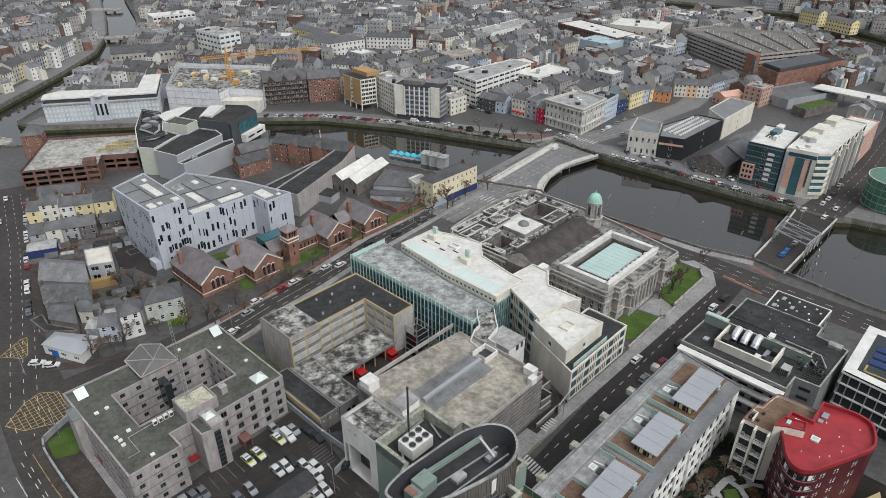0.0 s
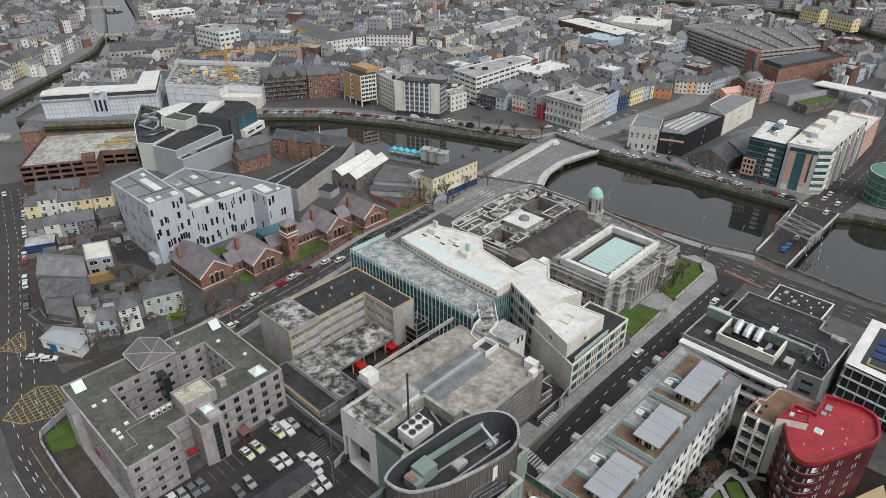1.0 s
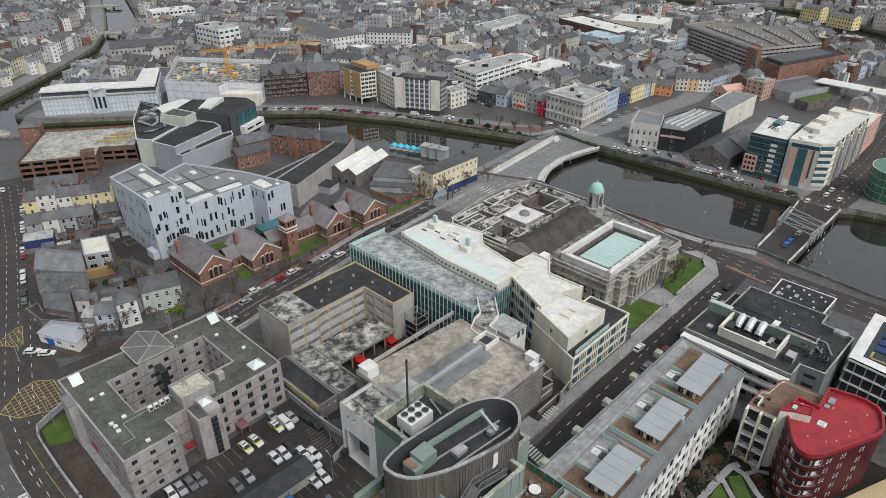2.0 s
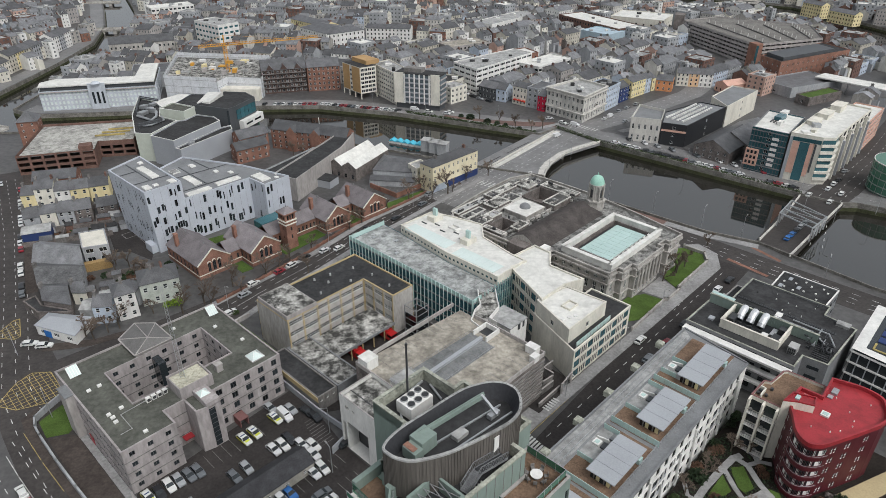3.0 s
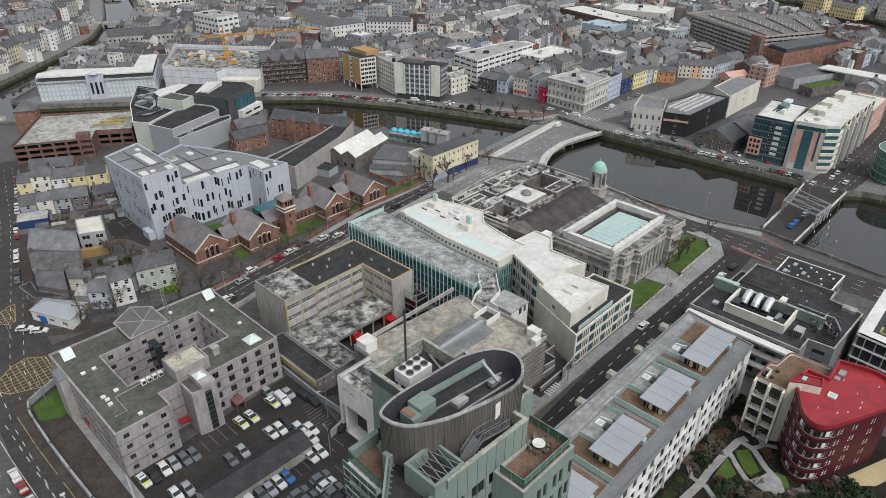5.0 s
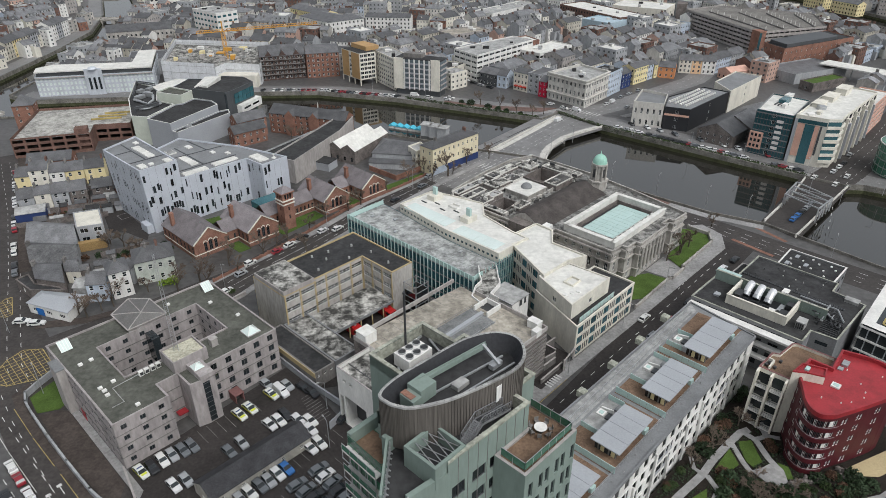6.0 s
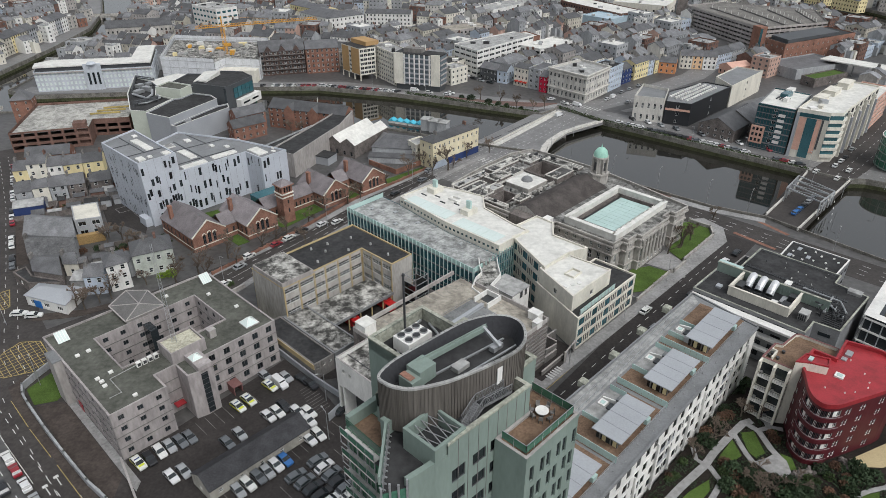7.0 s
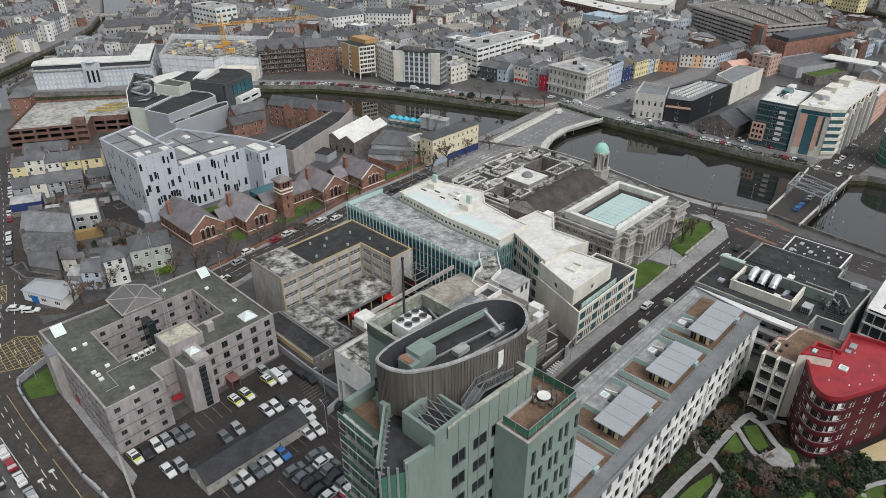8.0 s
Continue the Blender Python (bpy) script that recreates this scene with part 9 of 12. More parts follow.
    for k in range(8):
        m = M()
        q = a + e * (2.5 + k * 6.0)
        m.prism(ccw([tuple(q), tuple(q + e * 1.0), tuple(q + e * 1.0 + o * 1.2), tuple(q + o * 1.2)]), 0, 19.6 if k % 2 == 0 else 16)
        part("slanted_pier", m, CREAM if k % 2 == 0 else GREYCLAD, b)
    for k, (x, y, w, h) in enumerate(((163, 275, 8, 1.6), (172, 283, 9, 2.2), (183, 293, 9, 2.8), (158, 266, 3, 1.2))):
        m = M()
        m.prism(ccw(rect(x, y, 46, w, w * 0.5)), 20.4, 20.4 + h)
        m.prism(inset(ccw(rect(x, y, 46, w, w * 0.5)), -0.3), 20.4 + h, 20.6 + h)
        part("roof_storey", m, CREAM, b)
    # brick-pink rear part
    block("office", "pink brick office with a set-back glass storey", "office", [(201.0, 297.4), (221, 319.4), (212, 329), (191.6, 307.6)], 14, PINKR, FELT_W, floors=5, pitch=2.6, w=1.6, wh=1.7, blind=(1, 2, 3))


glazed_offices()
# round green glass building at the east edge
b = thing("office_rotunda", "round green glass office with pale floor bands", "office", (191, 252, 0))
m = M()
m.cyl(191, 252, 0, 13, 11, 11, 36)
part("glazed_drum", m, GLASS_G, b)
for z in (0.4, 3.4, 6.4, 9.4, 12.6):
    m = M()
    m.cyl(191, 252, z, z + 0.35, 11.3, 11.3, 36)
    part("floor_band", m, WHITE if z > 12 else GREENPANEL, b)
for k in range(24):
    m = M()
    a = 6.28318 * k / 24
    m.bar((191 + 11.1 * math.cos(a), 252 + 11.1 * math.sin(a), 0), (191 + 11.1 * math.cos(a), 252 + 11.1 * math.sin(a), 13), 0.16)
    part("mullion", m, GREENPANEL, b)

# ---------------------------------------------------------------- multi-storey car park, brick block and bus station
def big_car_park():
    b = thing("car_park", "long grey concrete multi-storey car park with open decks", "car park", (235, 510, 0))
    p = [(192.5, 545), (214, 458.6), (270.5, 478.5), (284, 524), (224, 560)]
    m = M()
    for i in range(5):
        q, r = p[i], p[(i + 1) % 5]
        L = math.dist(q, r)
        n = int(L / 4.4)
        holes = [(L * k / n + 0.35, L * (k + 1) / n - 0.35, 1.5 + f * 2.75, 2.6 + f * 2.75) for k in range(n) for f in range(5)]
        wall_face(m, q, r, 0, 15.2, holes if i in (0, 1) else [], 0.7)
    m.k = 1
    for f in range(5):
        m.flat([inset(p, 0.8)], 0.1 + f * 2.75)
    part("wall", m, [CONC, CONC_D], b, "pale grey concrete deck fronts")
    m = M()
    m.flat([inset(p, 0.4)], 14.2)
    part("deck", m, mat("worn_parking_deck", (0.2, 0.19, 0.175), 0.85, var=0.3, stain=0.4), b, "worn brown-grey parking deck")
    for f in (0.16, 0.4, 0.62, 0.84):
        m = M()
        a, c = Vector(p[1]).lerp(Vector(p[2]), f), Vector(p[0]).lerp(Vector(p[3]), f)
        m.bar((*a.lerp(c, 0.03), 14.6), (*a.lerp(c, 0.94), 14.6), 0.5, 0.9)
        part("deck_kerb", m, CONC_D, b)
        for k in range(9):
            v = a.lerp(c, 0.06 + k * 0.105)
            m = M()
            m.bar((*v, 14.4), (*v, 17.4), 0.3)
            part("lamp_post", m, WHITE, b)
    m = M()
    m.prism([(208.6, 456.6), (210.6, 449), (216, 451), (213.8, 458)], 0, 17)
    part("stair_tower", m, BRICK, b)
    m = M()
    m.bar((210.8, 449, 8.5), (212.6, 449.6, 8.5), 0.2, 15)
    part("stair_glazing", m, GLASS_T, b)
    m = M()
    m.prism(ccw([(185, 545), (192, 543), (196, 553), (189, 557)]), 0, 19)
    part("stair_tower", m, STONE_D, b)


big_car_park()
BBK = block("department_store", "red brick department store block with a dark glazed top strip", "shop", [(209, 436), (214, 418), (276, 452), (268, 474)], 12.6, BRICK, FELT, floors=3, pitch=5.2, w=1.0, wh=1.2, par=0.4, plant=5)
m = M()
m.prism([(213, 437), (217, 422), (262, 447), (258, 462)], 12.7, 14.8)
part("top_storey", m, DARKCLAD, BBK)
block("market_hall", "long low pitched sheds with grey roofs", "shed", [(196, 404), (236, 424), (247, 402), (207, 384)], 5.5, GREYR, SLATE, floors=1, pitch=90)
block("shop", "low building with a mossy green roof", "shop", [(206, 376), (232, 390), (236, 382), (210, 368)], 4.5, STONE_D, GRASS, floors=1, pitch=90)
house("shop", "low hall with a salmon pink roof", "shop", [(172, 392), (186, 398), (182, 407), (168, 401)], 5, 2.0, PINKR, PINKR, floors=1, chimneys=0, far=True)
m = M()
for k in range(6):
    m.bar((236 + k * 9, 405 - k * 12, 0), (236 + k * 9, 405 - k * 12, 7), 0.5)
m.k = 1
m.prism([(230, 404), (240, 412), (300, 345), (290, 336)], 7, 7.7, True)
simple("bus_station_canopy", m, [METAL, FELT_W], "long white sweeping bus station canopy", "canopy")
m = M()
m.prism([(286, 420), (330, 450), (345, 430), (300, 402)], 0, 9)
m.k = 1
m.prism(inset([(286, 420), (330, 450), (345, 430), (300, 402)], -0.8), 9, 9.8)
simple("hall", m, [WHITE, FELT_W], "wide white-roofed hall by the river", "hall")

# larger buildings that stand out in the far town
def landmark(name, label, a, b, depth, h, wallmat, roofmat, floors, pitched=0.0, **kw):
    a, b = Vector(a), Vector(b)
    n = Vector((a.y - b.y, b.x - a.x)).normalized() * depth
    poly = [tuple(a), tuple(b), tuple(b + n), tuple(a + n)]
    if pitched:
        return house(name, label, "building", poly, h, pitched, wallmat, roofmat, floors=floors, far=True, hip=kw.pop("hip", 0), **kw)
    return block(name, label, "building", poly, h, wallmat, roofmat, floors=floors, far=True, plant=3, **kw)


PBOX = mat("pale_blue_sheet", (0.4, 0.5, 0.56), 0.6, var=0.1, stain=0.15)
landmark("palace_block", "large white classical block with a dark hipped roof", (-110, 522), (-86, 497), 26, 14, WHITE, SLATE, 4, 3.0, hip=8, pitch=3.2, chimneys=0)
landmark("palace_wing", "white wing with tall regular windows", (-85, 497), (-60, 515), 16, 13.5, WHITE, SLATE, 4, 2.6, hip=5, pitch=3.2, chimneys=0)
landmark("storage_hall", "plain pale blue sheet-clad hall", (108, 530), (126, 511), 22, 10, PBOX, PBOX, 1, pitch=99)
landmark("shopping_block", "long brick block with a white upper storey and lead roofs", (100, 590), (137, 528), 26, 11, BRICK_B, FELT_W, 3, pitch=3.2)
landmark("shopping_hall", "wide white-roofed shopping hall", (142, 578), (180, 556), 34, 12, CREAM, FELT_W, 2, pitch=6)
landmark("arcade", "long pale market arcade with a glazed roof", (40, 556), (84, 606), 20, 9, WHITE, FELT_L, 2, pitch=4)
landmark("glass_office", "white office with teal glass bands", (-190, 520), (-166, 500), 18, 19, WHITE, FELT_L, 5, pitch=4, w=3, glass_mat=GLASS_T)
landmark("stepped_office", "white stepped office block over green glass", (-255, 600), (-225, 622), 18, 14, WHITE, FELT_W, 4, pitch=3.4, w=2.4)
landmark("stone_hall", "long grey stone hall with a row of gables", (-242, 484), (-200, 500), 14, 9, STONE, SLATE, 2, 4.0, pitch=3, chimneys=0)
landmark("buff_terrace", "tall buff street building with many windows", (-124, 556), (-92, 524), 14, 14, YELLOW, SLATE, 4, 2.6, pitch=3, chimneys=2)
landmark("market_wing", "long low white building with a pale roof", (-62, 544), (-26, 540), 12, 9, WHITE, SLATE, 3, 2.4, pitch=3, chimneys=0)
landmark("brown_roofed_block", "flat block with an ochre-brown roof", (6, 470), (34, 488), 18, 10, CONC, TAN, 3, pitch=3)
landmark("brick_annex", "red brick office with a pale flat roof", (42, 447), (66, 460), 16, 9, BRICK, FELT_W, 2, pitch=4)
landmark("glass_annex", "white and dark glass office with a roof terrace", (60, 412), (84, 436), 16, 11, WHITE, FELT_W, 3, pitch=3.6, w=3)
landmark("yellow_house", "yellow quay house beside the far river", (338, 648), (346, 628), 10, 12, YELLOW, SLATE, 4, 2.4, pitch=2.6)
landmark("yellow_house", "yellow quay terrace beside the far river", (348, 618), (358, 594), 10, 10, YELLOW, SLATE, 3, 2.4, pitch=2.6)
landmark("white_house", "white gabled quay house beside the far river", (405, 470), (412, 446), 10, 10, WHITE, SLATE, 3, 2.4, pitch=2.6)

# painted terrace along the west quay
row = random.Random(9)
y = 392.0
for k, (wm, lab) in enumerate(((ORANGE, "orange"), (NAVY, "dark blue"), (CREAM, "cream"), (YELLOW, "yellow"), (CREAM, "cream"), (BUFF, "buff"), (YELLOW, "yellow"), (BUFF, "buff"), (GREYR, "grey"), (CREAM, "cream"), (BRICK, "red brick"), (WHITE, "white"), (GREYR, "grey"), (WHITE, "white"))):
    w = row.uniform(8, 11)
    row_house((-289, y), (-289, y + w - 0.1), 11, row.choice([8.5, 9.5, 11]), 3.0, wm, lab + " quayside house with a slate roof", SLATE, group="west quay terrace", pitch=2.4, far=True, chimneys=2 if k % 2 else 1, blind=(1, 3))
    y += w
ribbon("road", [(-279, 380), (-279, 470), (-284, 530), (-306, 600), (-343, 680), (-404, 801)], 11, 0.016, WORN, "asphalt quay road along the west bank")

# small sheds and yard walls behind the terraces
rng = random.Random(63)
for x, y in ((-147, 213), (-141, 216), (-136.5, 218.5), (-131, 221), (-128, 224), (-144, 204), (-139.5, 206.5), (-134, 209), (-129, 212), (-124.5, 214.5), (-121, 217), (-134, 228.5), (-129, 232), (-125, 222), (-118.5, 222), (-156, 229.5), (-150, 231.5), (-144.5, 233.5), (-139, 235.5), (-117.5, 168.5), (-112.5, 171), (-109, 174.5), (-106, 168), (-103, 171.5), (-108, 181)):
    L, D2, h = rng.uniform(2.4, 4.6), rng.uniform(2, 3.6), rng.uniform(2.1, 3.2)
    row_house((x, y), (x + L * 0.93, y + L * 0.36), D2, h, rng.uniform(0.4, 1.2), rng.choice([GREYR, STONE_D, CREAM, CONC_D, BRICK_B]), rng.choice(["small slate-roofed shed in a back yard", "small yard outbuilding with a sloping roof"]), rng.choice([SLATE, FELT, FELT_L, SLATE]),
              floors=1, chimneys=0, blind=(0, 1, 2, 3), name="shed", category="shed", group="back yard sheds")
for a, c in (((-152, 212), (-126, 222)), ((-150, 203), (-122, 213)), ((-158, 228), (-130, 238)), ((-125, 214), (-119, 203)), ((-111, 183), (-98, 190)), ((-109, 176), (-98, 181)), ((-134, 226), (-130, 218)), ((-141, 216), (-138, 208))):
    m = M()
    m.bar((*a, 1.0), (*c, 1.0), 0.3, 2.0)
    tagged(part("yard_wall", m, STONE_D), "rough stone wall between the back yards", "wall", "", "structure")
# ---------------------------------------------------------------- the far town: rows of houses and blocks
def inside(x, y, poly):
    hit, n = False, len(poly)
    for i in range(n):
        (ax, ay), (bx, by) = poly[i], poly[i - 1]
        if (ay > y) != (by > y) and x < (bx - ax) * (y - ay) / (by - ay) + ax:
            hit = not hit
    return hit


def near_line(x, y, pts, r):
    for a, b in zip(pts, pts[1:]):
        a, b, p = Vector(a), Vector(b), Vector((x, y))
        t = max(0.0, min(1.0, (p - a).dot(b - a) / (b - a).length_squared))
        if (p - a.lerp(b, t)).length < r:
            return True
    return False


FAR_STREETS = [NQUAY, [(60, 322), (95, 345), (150, 392), (230, 500)], [(132, 205), (150, 235), (205, 290), (300, 400)], [(-330, 420), (-300, 520), (-330, 640), (-390, 760)],
               [(150, 392), (110, 440), (20, 520), (-120, 600), (-260, 690)], [(57, 455), (160, 560), (250, 690)], [(-100, 440), (-60, 520), (-20, 620), (30, 760)],
               [(-245, 470), (-120, 500), (20, 520), (160, 560), (300, 590)]]
BOXES = [(min(p[0] for p in q), max(p[0] for p in q), min(p[1] for p in q), max(p[1] for p in q), q) for q in TAKEN]
BOXES += [(-180, -100, 372, 446, [(-178, 380), (-104, 372), (-110, 436), (-178, 446)]), (170, 290, 436, 565, [(172, 514), (201, 437), (286, 468), (254, 566)]), (-66, -36, 378, 408, [(-63, 396), (-47, 379), (-36, 388), (-52, 407)]),
          (-112, -36, 370, 404, [(-112, 372), (-36, 372), (-36, 386), (-60, 404), (-112, 394)]), (225, 350, 330, 455, [(228, 404), (290, 332), (350, 428), (332, 455)])]


def free(x, y, r):
    if inside(x, y, SOUTH) or inside(x, y, NORTH) or near_line(x, y, SOUTH, r + 5) or near_line(x, y, NORTH, r + 6):
        return False
    if any(near_line(x, y, s, r + 4.5) for s in FAR_STREETS):
        return False
    for x0, x1, y0, y1, q in BOXES:
        if x0 - r < x < x1 + r and y0 - r < y < y1 + r:
            if inside(x, y, q) or near_line(x, y, q + q[:1], r + 0.5):
                return False
    return True


rng = random.Random(77)
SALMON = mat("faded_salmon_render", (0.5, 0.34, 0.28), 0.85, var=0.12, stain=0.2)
# weighted to pale walls, partly to put the distance haze into their colour
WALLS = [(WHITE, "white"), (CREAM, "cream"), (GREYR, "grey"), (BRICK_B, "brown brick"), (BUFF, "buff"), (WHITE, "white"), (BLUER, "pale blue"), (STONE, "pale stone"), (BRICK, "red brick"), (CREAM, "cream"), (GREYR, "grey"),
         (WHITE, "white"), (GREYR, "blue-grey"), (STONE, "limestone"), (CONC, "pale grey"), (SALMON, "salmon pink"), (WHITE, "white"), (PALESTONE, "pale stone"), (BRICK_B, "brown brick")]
# paler copy of the roof slate: distance haze is put into its colour
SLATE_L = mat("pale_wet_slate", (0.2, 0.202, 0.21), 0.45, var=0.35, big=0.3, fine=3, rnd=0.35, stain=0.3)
PROTOS = []
keep = len(TAKEN)
KINDS = 60
SMALL = 40


def rear_wing(ob, wdt, dep, h, wallmat, roofmat):
    """A lower back return under its own slates, with a flat-roofed extension beyond it."""
    w, L, z = wdt * rng.uniform(0.4, 0.6), rng.uniform(3, 5), h * rng.uniform(0.5, 0.8)
    x0 = rng.choice([-wdt / 2 + 0.1, wdt / 2 - w - 0.1])
    y0, y1 = dep / 2, dep / 2 + L
    m = M()
    m.box(x0, y0, 0, x0 + w, y1, z)
    m.k = 1
    m.face((x0, y0, z), (x0, y1, z), (x0 + w, y1, z + w * 0.4), (x0 + w, y0, z + w * 0.4))
    m.k = 0
    m.face((x0 + w, y0, z), (x0 + w, y0, z + w * 0.4), (x0 + w, y1, z + w * 0.4), (x0 + w, y1, z))
    m.face((x0, y1, z), (x0 + w, y1, z), (x0 + w, y1, z + w * 0.4))
    part("rear_wing", m, [wallmat, roofmat], ob)


def dormer(ob, x, dep, h, rise, wallmat):
    k = rise / (dep / 2)
    y = -dep / 2 + 1.4
    z = h + 1.4 * k
    m = M()
    m.box(x - 0.7, y, z - 0.3, x + 0.7, y + 1.5 / k, z + 1.2)
    m.k = 1
    m.box(x - 0.85, y - 0.15, z + 1.2, x + 0.85, y + 1.6 / k, z + 1.35)
    m.k = 2
    m.face((x - 0.5, y - 0.02, z + 0.1), (x + 0.5, y - 0.02, z + 0.1), (x + 0.5, y - 0.02, z + 1.05), (x - 0.5, y - 0.02, z + 1.05))
    part("dormer", m, [wallmat, LEAD, GLASS_F], ob)


def roof_windows(ob, wdt, dep, h, rise):
    k = rise / (dep / 2)
    m = M()
    for _ in range(rng.choice([1, 2])):
        x, t = rng.uniform(-wdt / 2 + 0.6, wdt / 2 - 1.6), rng.uniform(0.25, 0.6)
        q = [(x, t), (x + 0.9, t), (x + 0.9, t + 0.22), (x, t + 0.22)]
        m.face(*[(a, -dep / 2 + b * dep / 2, h + b * rise + 0.22) for a, b in q])
    part("roof_window", m, FELT_L, ob)


for k in range(KINDS):
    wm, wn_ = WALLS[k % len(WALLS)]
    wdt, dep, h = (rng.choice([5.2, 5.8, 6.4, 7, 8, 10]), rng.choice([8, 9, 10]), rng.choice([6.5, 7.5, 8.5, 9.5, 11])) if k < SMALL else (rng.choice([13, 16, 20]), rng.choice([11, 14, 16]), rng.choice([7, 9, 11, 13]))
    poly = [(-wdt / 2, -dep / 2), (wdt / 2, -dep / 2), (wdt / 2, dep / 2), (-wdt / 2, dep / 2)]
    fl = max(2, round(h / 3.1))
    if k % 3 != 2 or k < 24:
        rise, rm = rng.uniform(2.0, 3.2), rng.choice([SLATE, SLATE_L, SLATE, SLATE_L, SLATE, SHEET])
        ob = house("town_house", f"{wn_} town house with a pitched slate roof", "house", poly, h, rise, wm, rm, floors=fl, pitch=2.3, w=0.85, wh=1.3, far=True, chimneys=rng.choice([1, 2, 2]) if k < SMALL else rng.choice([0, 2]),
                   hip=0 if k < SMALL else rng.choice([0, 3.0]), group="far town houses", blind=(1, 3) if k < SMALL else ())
        if k < SMALL and k % 4:
            rear_wing(ob, wdt, dep, h, rng.choice([GREYR, wm, STONE_D, CREAM]), rng.choice([SLATE, FELT_L, SLATE_L]))
        if k % 5 == 1:
            dormer(ob, rng.uniform(-wdt / 4, wdt / 4), dep, h, rise, wm)
        if k % 3 == 0:
            roof_windows(ob, wdt, dep, h, rise)
    else:
        # mostly pale flat roofs, part of the same painted haze
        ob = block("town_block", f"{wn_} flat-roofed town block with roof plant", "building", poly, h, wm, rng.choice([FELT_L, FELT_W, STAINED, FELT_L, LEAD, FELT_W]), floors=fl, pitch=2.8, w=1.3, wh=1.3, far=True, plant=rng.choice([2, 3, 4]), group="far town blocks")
    # far panes get the glass with haze and sky reflection in its base colour
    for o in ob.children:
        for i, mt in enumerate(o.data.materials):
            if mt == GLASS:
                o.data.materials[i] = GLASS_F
    PROTOS.append((ob, wdt, dep, h))
del TAKEN[keep:]
used = set()
count = 0


FARMASS = {}


def mass(ob, m):
    """Adds a copy of a prototype's walls, roofs and chimneys to the joined far town."""
    for o in ob.children_recursive:
        base = o.matrix_parent_inverse
        for slot, mt in enumerate(o.data.materials):
            big = FARMASS.setdefault(mt.name, (M(), mt))[0]
            for p in o.data.polygons:
                if p.material_index == slot:
                    n = len(big.v)
                    big.v += [tuple(m @ (base @ o.data.vertices[i].co)) for i in p.vertices]
                    big.f.append(tuple(range(n, n + len(p.vertices))))
                    big.s.append(0)


def town(x0, x1, y0, y1, ang, small):
    """Fills a quarter with rows of houses, back to back, leaving streets between them."""
    global count
    c, s = math.cos(radians(ang)), math.sin(radians(ang))
    v, row = 0.0, 0
    R = math.hypot(x1 - x0, y1 - y0)
    cx, cy = (x0 + x1) / 2, (y0 + y1) / 2
    v = -R / 2
    while v < R / 2:
        u = -R / 2 + rng.uniform(0, 8)
        dmax = 0
        while u < R / 2:
            i = rng.randrange(SMALL) if rng.random() < small else rng.randrange(SMALL, KINDS)
            ob, wdt, dep, h = PROTOS[i]
            um = u + wdt / 2
            x, y = cx + c * um - s * (v + rng.uniform(-0.8, 0.8)), cy + s * um + c * v
            r = 0.5 * max(wdt, dep) * 0.9
            if x0 <= x <= x1 and y0 <= y <= y1 and abs(x) < 0.66 * y + 45 and free(x, y, r) and count < 3000:
                m = pose(x, y, 0, 0, 0, ang + (180 if row % 2 else 0) + rng.uniform(-5, 5))
                if math.hypot(x, y) > 425 and i in used:
                    mass(ob, m)
                elif i in used:
                    copy_thing(ob, m)
                else:
                    ob.matrix_basis = m
                    used.add(i)
                q = [(x - c * wdt / 2 + s * dep / 2, y - s * wdt / 2 - c * dep / 2), (x + c * wdt / 2 + s * dep / 2, y + s * wdt / 2 - c * dep / 2),
                     (x + c * wdt / 2 - s * dep / 2, y + s * wdt / 2 + c * dep / 2), (x - c * wdt / 2 - s * dep / 2, y - s * wdt / 2 + c * dep / 2)]
                count += 1
                u += wdt + rng.choice([0.05, 0.05, 0.05, 0.1, 1.6])
            else:
                u += 4.0
            if rng.random() < 0.05:
                u += 7
        v += 14.5 if row % 2 == 0 else 17.0
        row += 1


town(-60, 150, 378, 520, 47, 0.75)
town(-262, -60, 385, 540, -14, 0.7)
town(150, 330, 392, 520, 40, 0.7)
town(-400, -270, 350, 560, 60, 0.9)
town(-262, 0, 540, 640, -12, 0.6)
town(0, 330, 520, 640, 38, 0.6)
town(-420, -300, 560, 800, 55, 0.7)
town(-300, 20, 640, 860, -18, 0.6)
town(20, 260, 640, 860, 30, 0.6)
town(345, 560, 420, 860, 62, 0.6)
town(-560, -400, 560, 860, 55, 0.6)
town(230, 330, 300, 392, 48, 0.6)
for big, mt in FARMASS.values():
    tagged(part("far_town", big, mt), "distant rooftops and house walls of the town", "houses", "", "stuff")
for i in range(KINDS):
    if i not in used:
        ob = PROTOS[i][0]
        ob.matrix_basis = pose(-30 + i * 30, 905, 0)
# ---------------------------------------------------------------- street surfaces and markings
def flat_uv(name, pts, z, material, label, category, thick=0.0):
    m = M()
    ring = ccw(P(*pts))
    if thick:
        m.prism(ring, z - thick, z)
        m.flat([ring], z + 0.001)
    else:
        m.flat([ring], z)
    return tagged(part(name, m, material), label, category, "", "structure")


flat_uv("pavement", [(92, 63.6), (202, 62), (210.6, 67), (213, 75), (209, 78), (207.4, 69.6), (202.6, 66.8), (150, 66), (118, 66.4), (110, 68.6), (92, 68.6)], 0.14, PAVING, "pale grey paved footway beside the council offices", "pavement", 0.14)
flat_uv("pavement", [(40, 50), (138, 46), (186, 50), (188, 55.0), (40, 54.8)], 0.14, PAVING, "grey footway beside the apartment block", "pavement", 0.14)
flat_uv("car_park_surface", [(25, 72), (63.5, 72), (64, 93), (66, 105), (66, 117.4), (24.3, 114), (20, 100)], 0.035, ASPHALT_NEW, "dark asphalt of the police station car park", "car park")
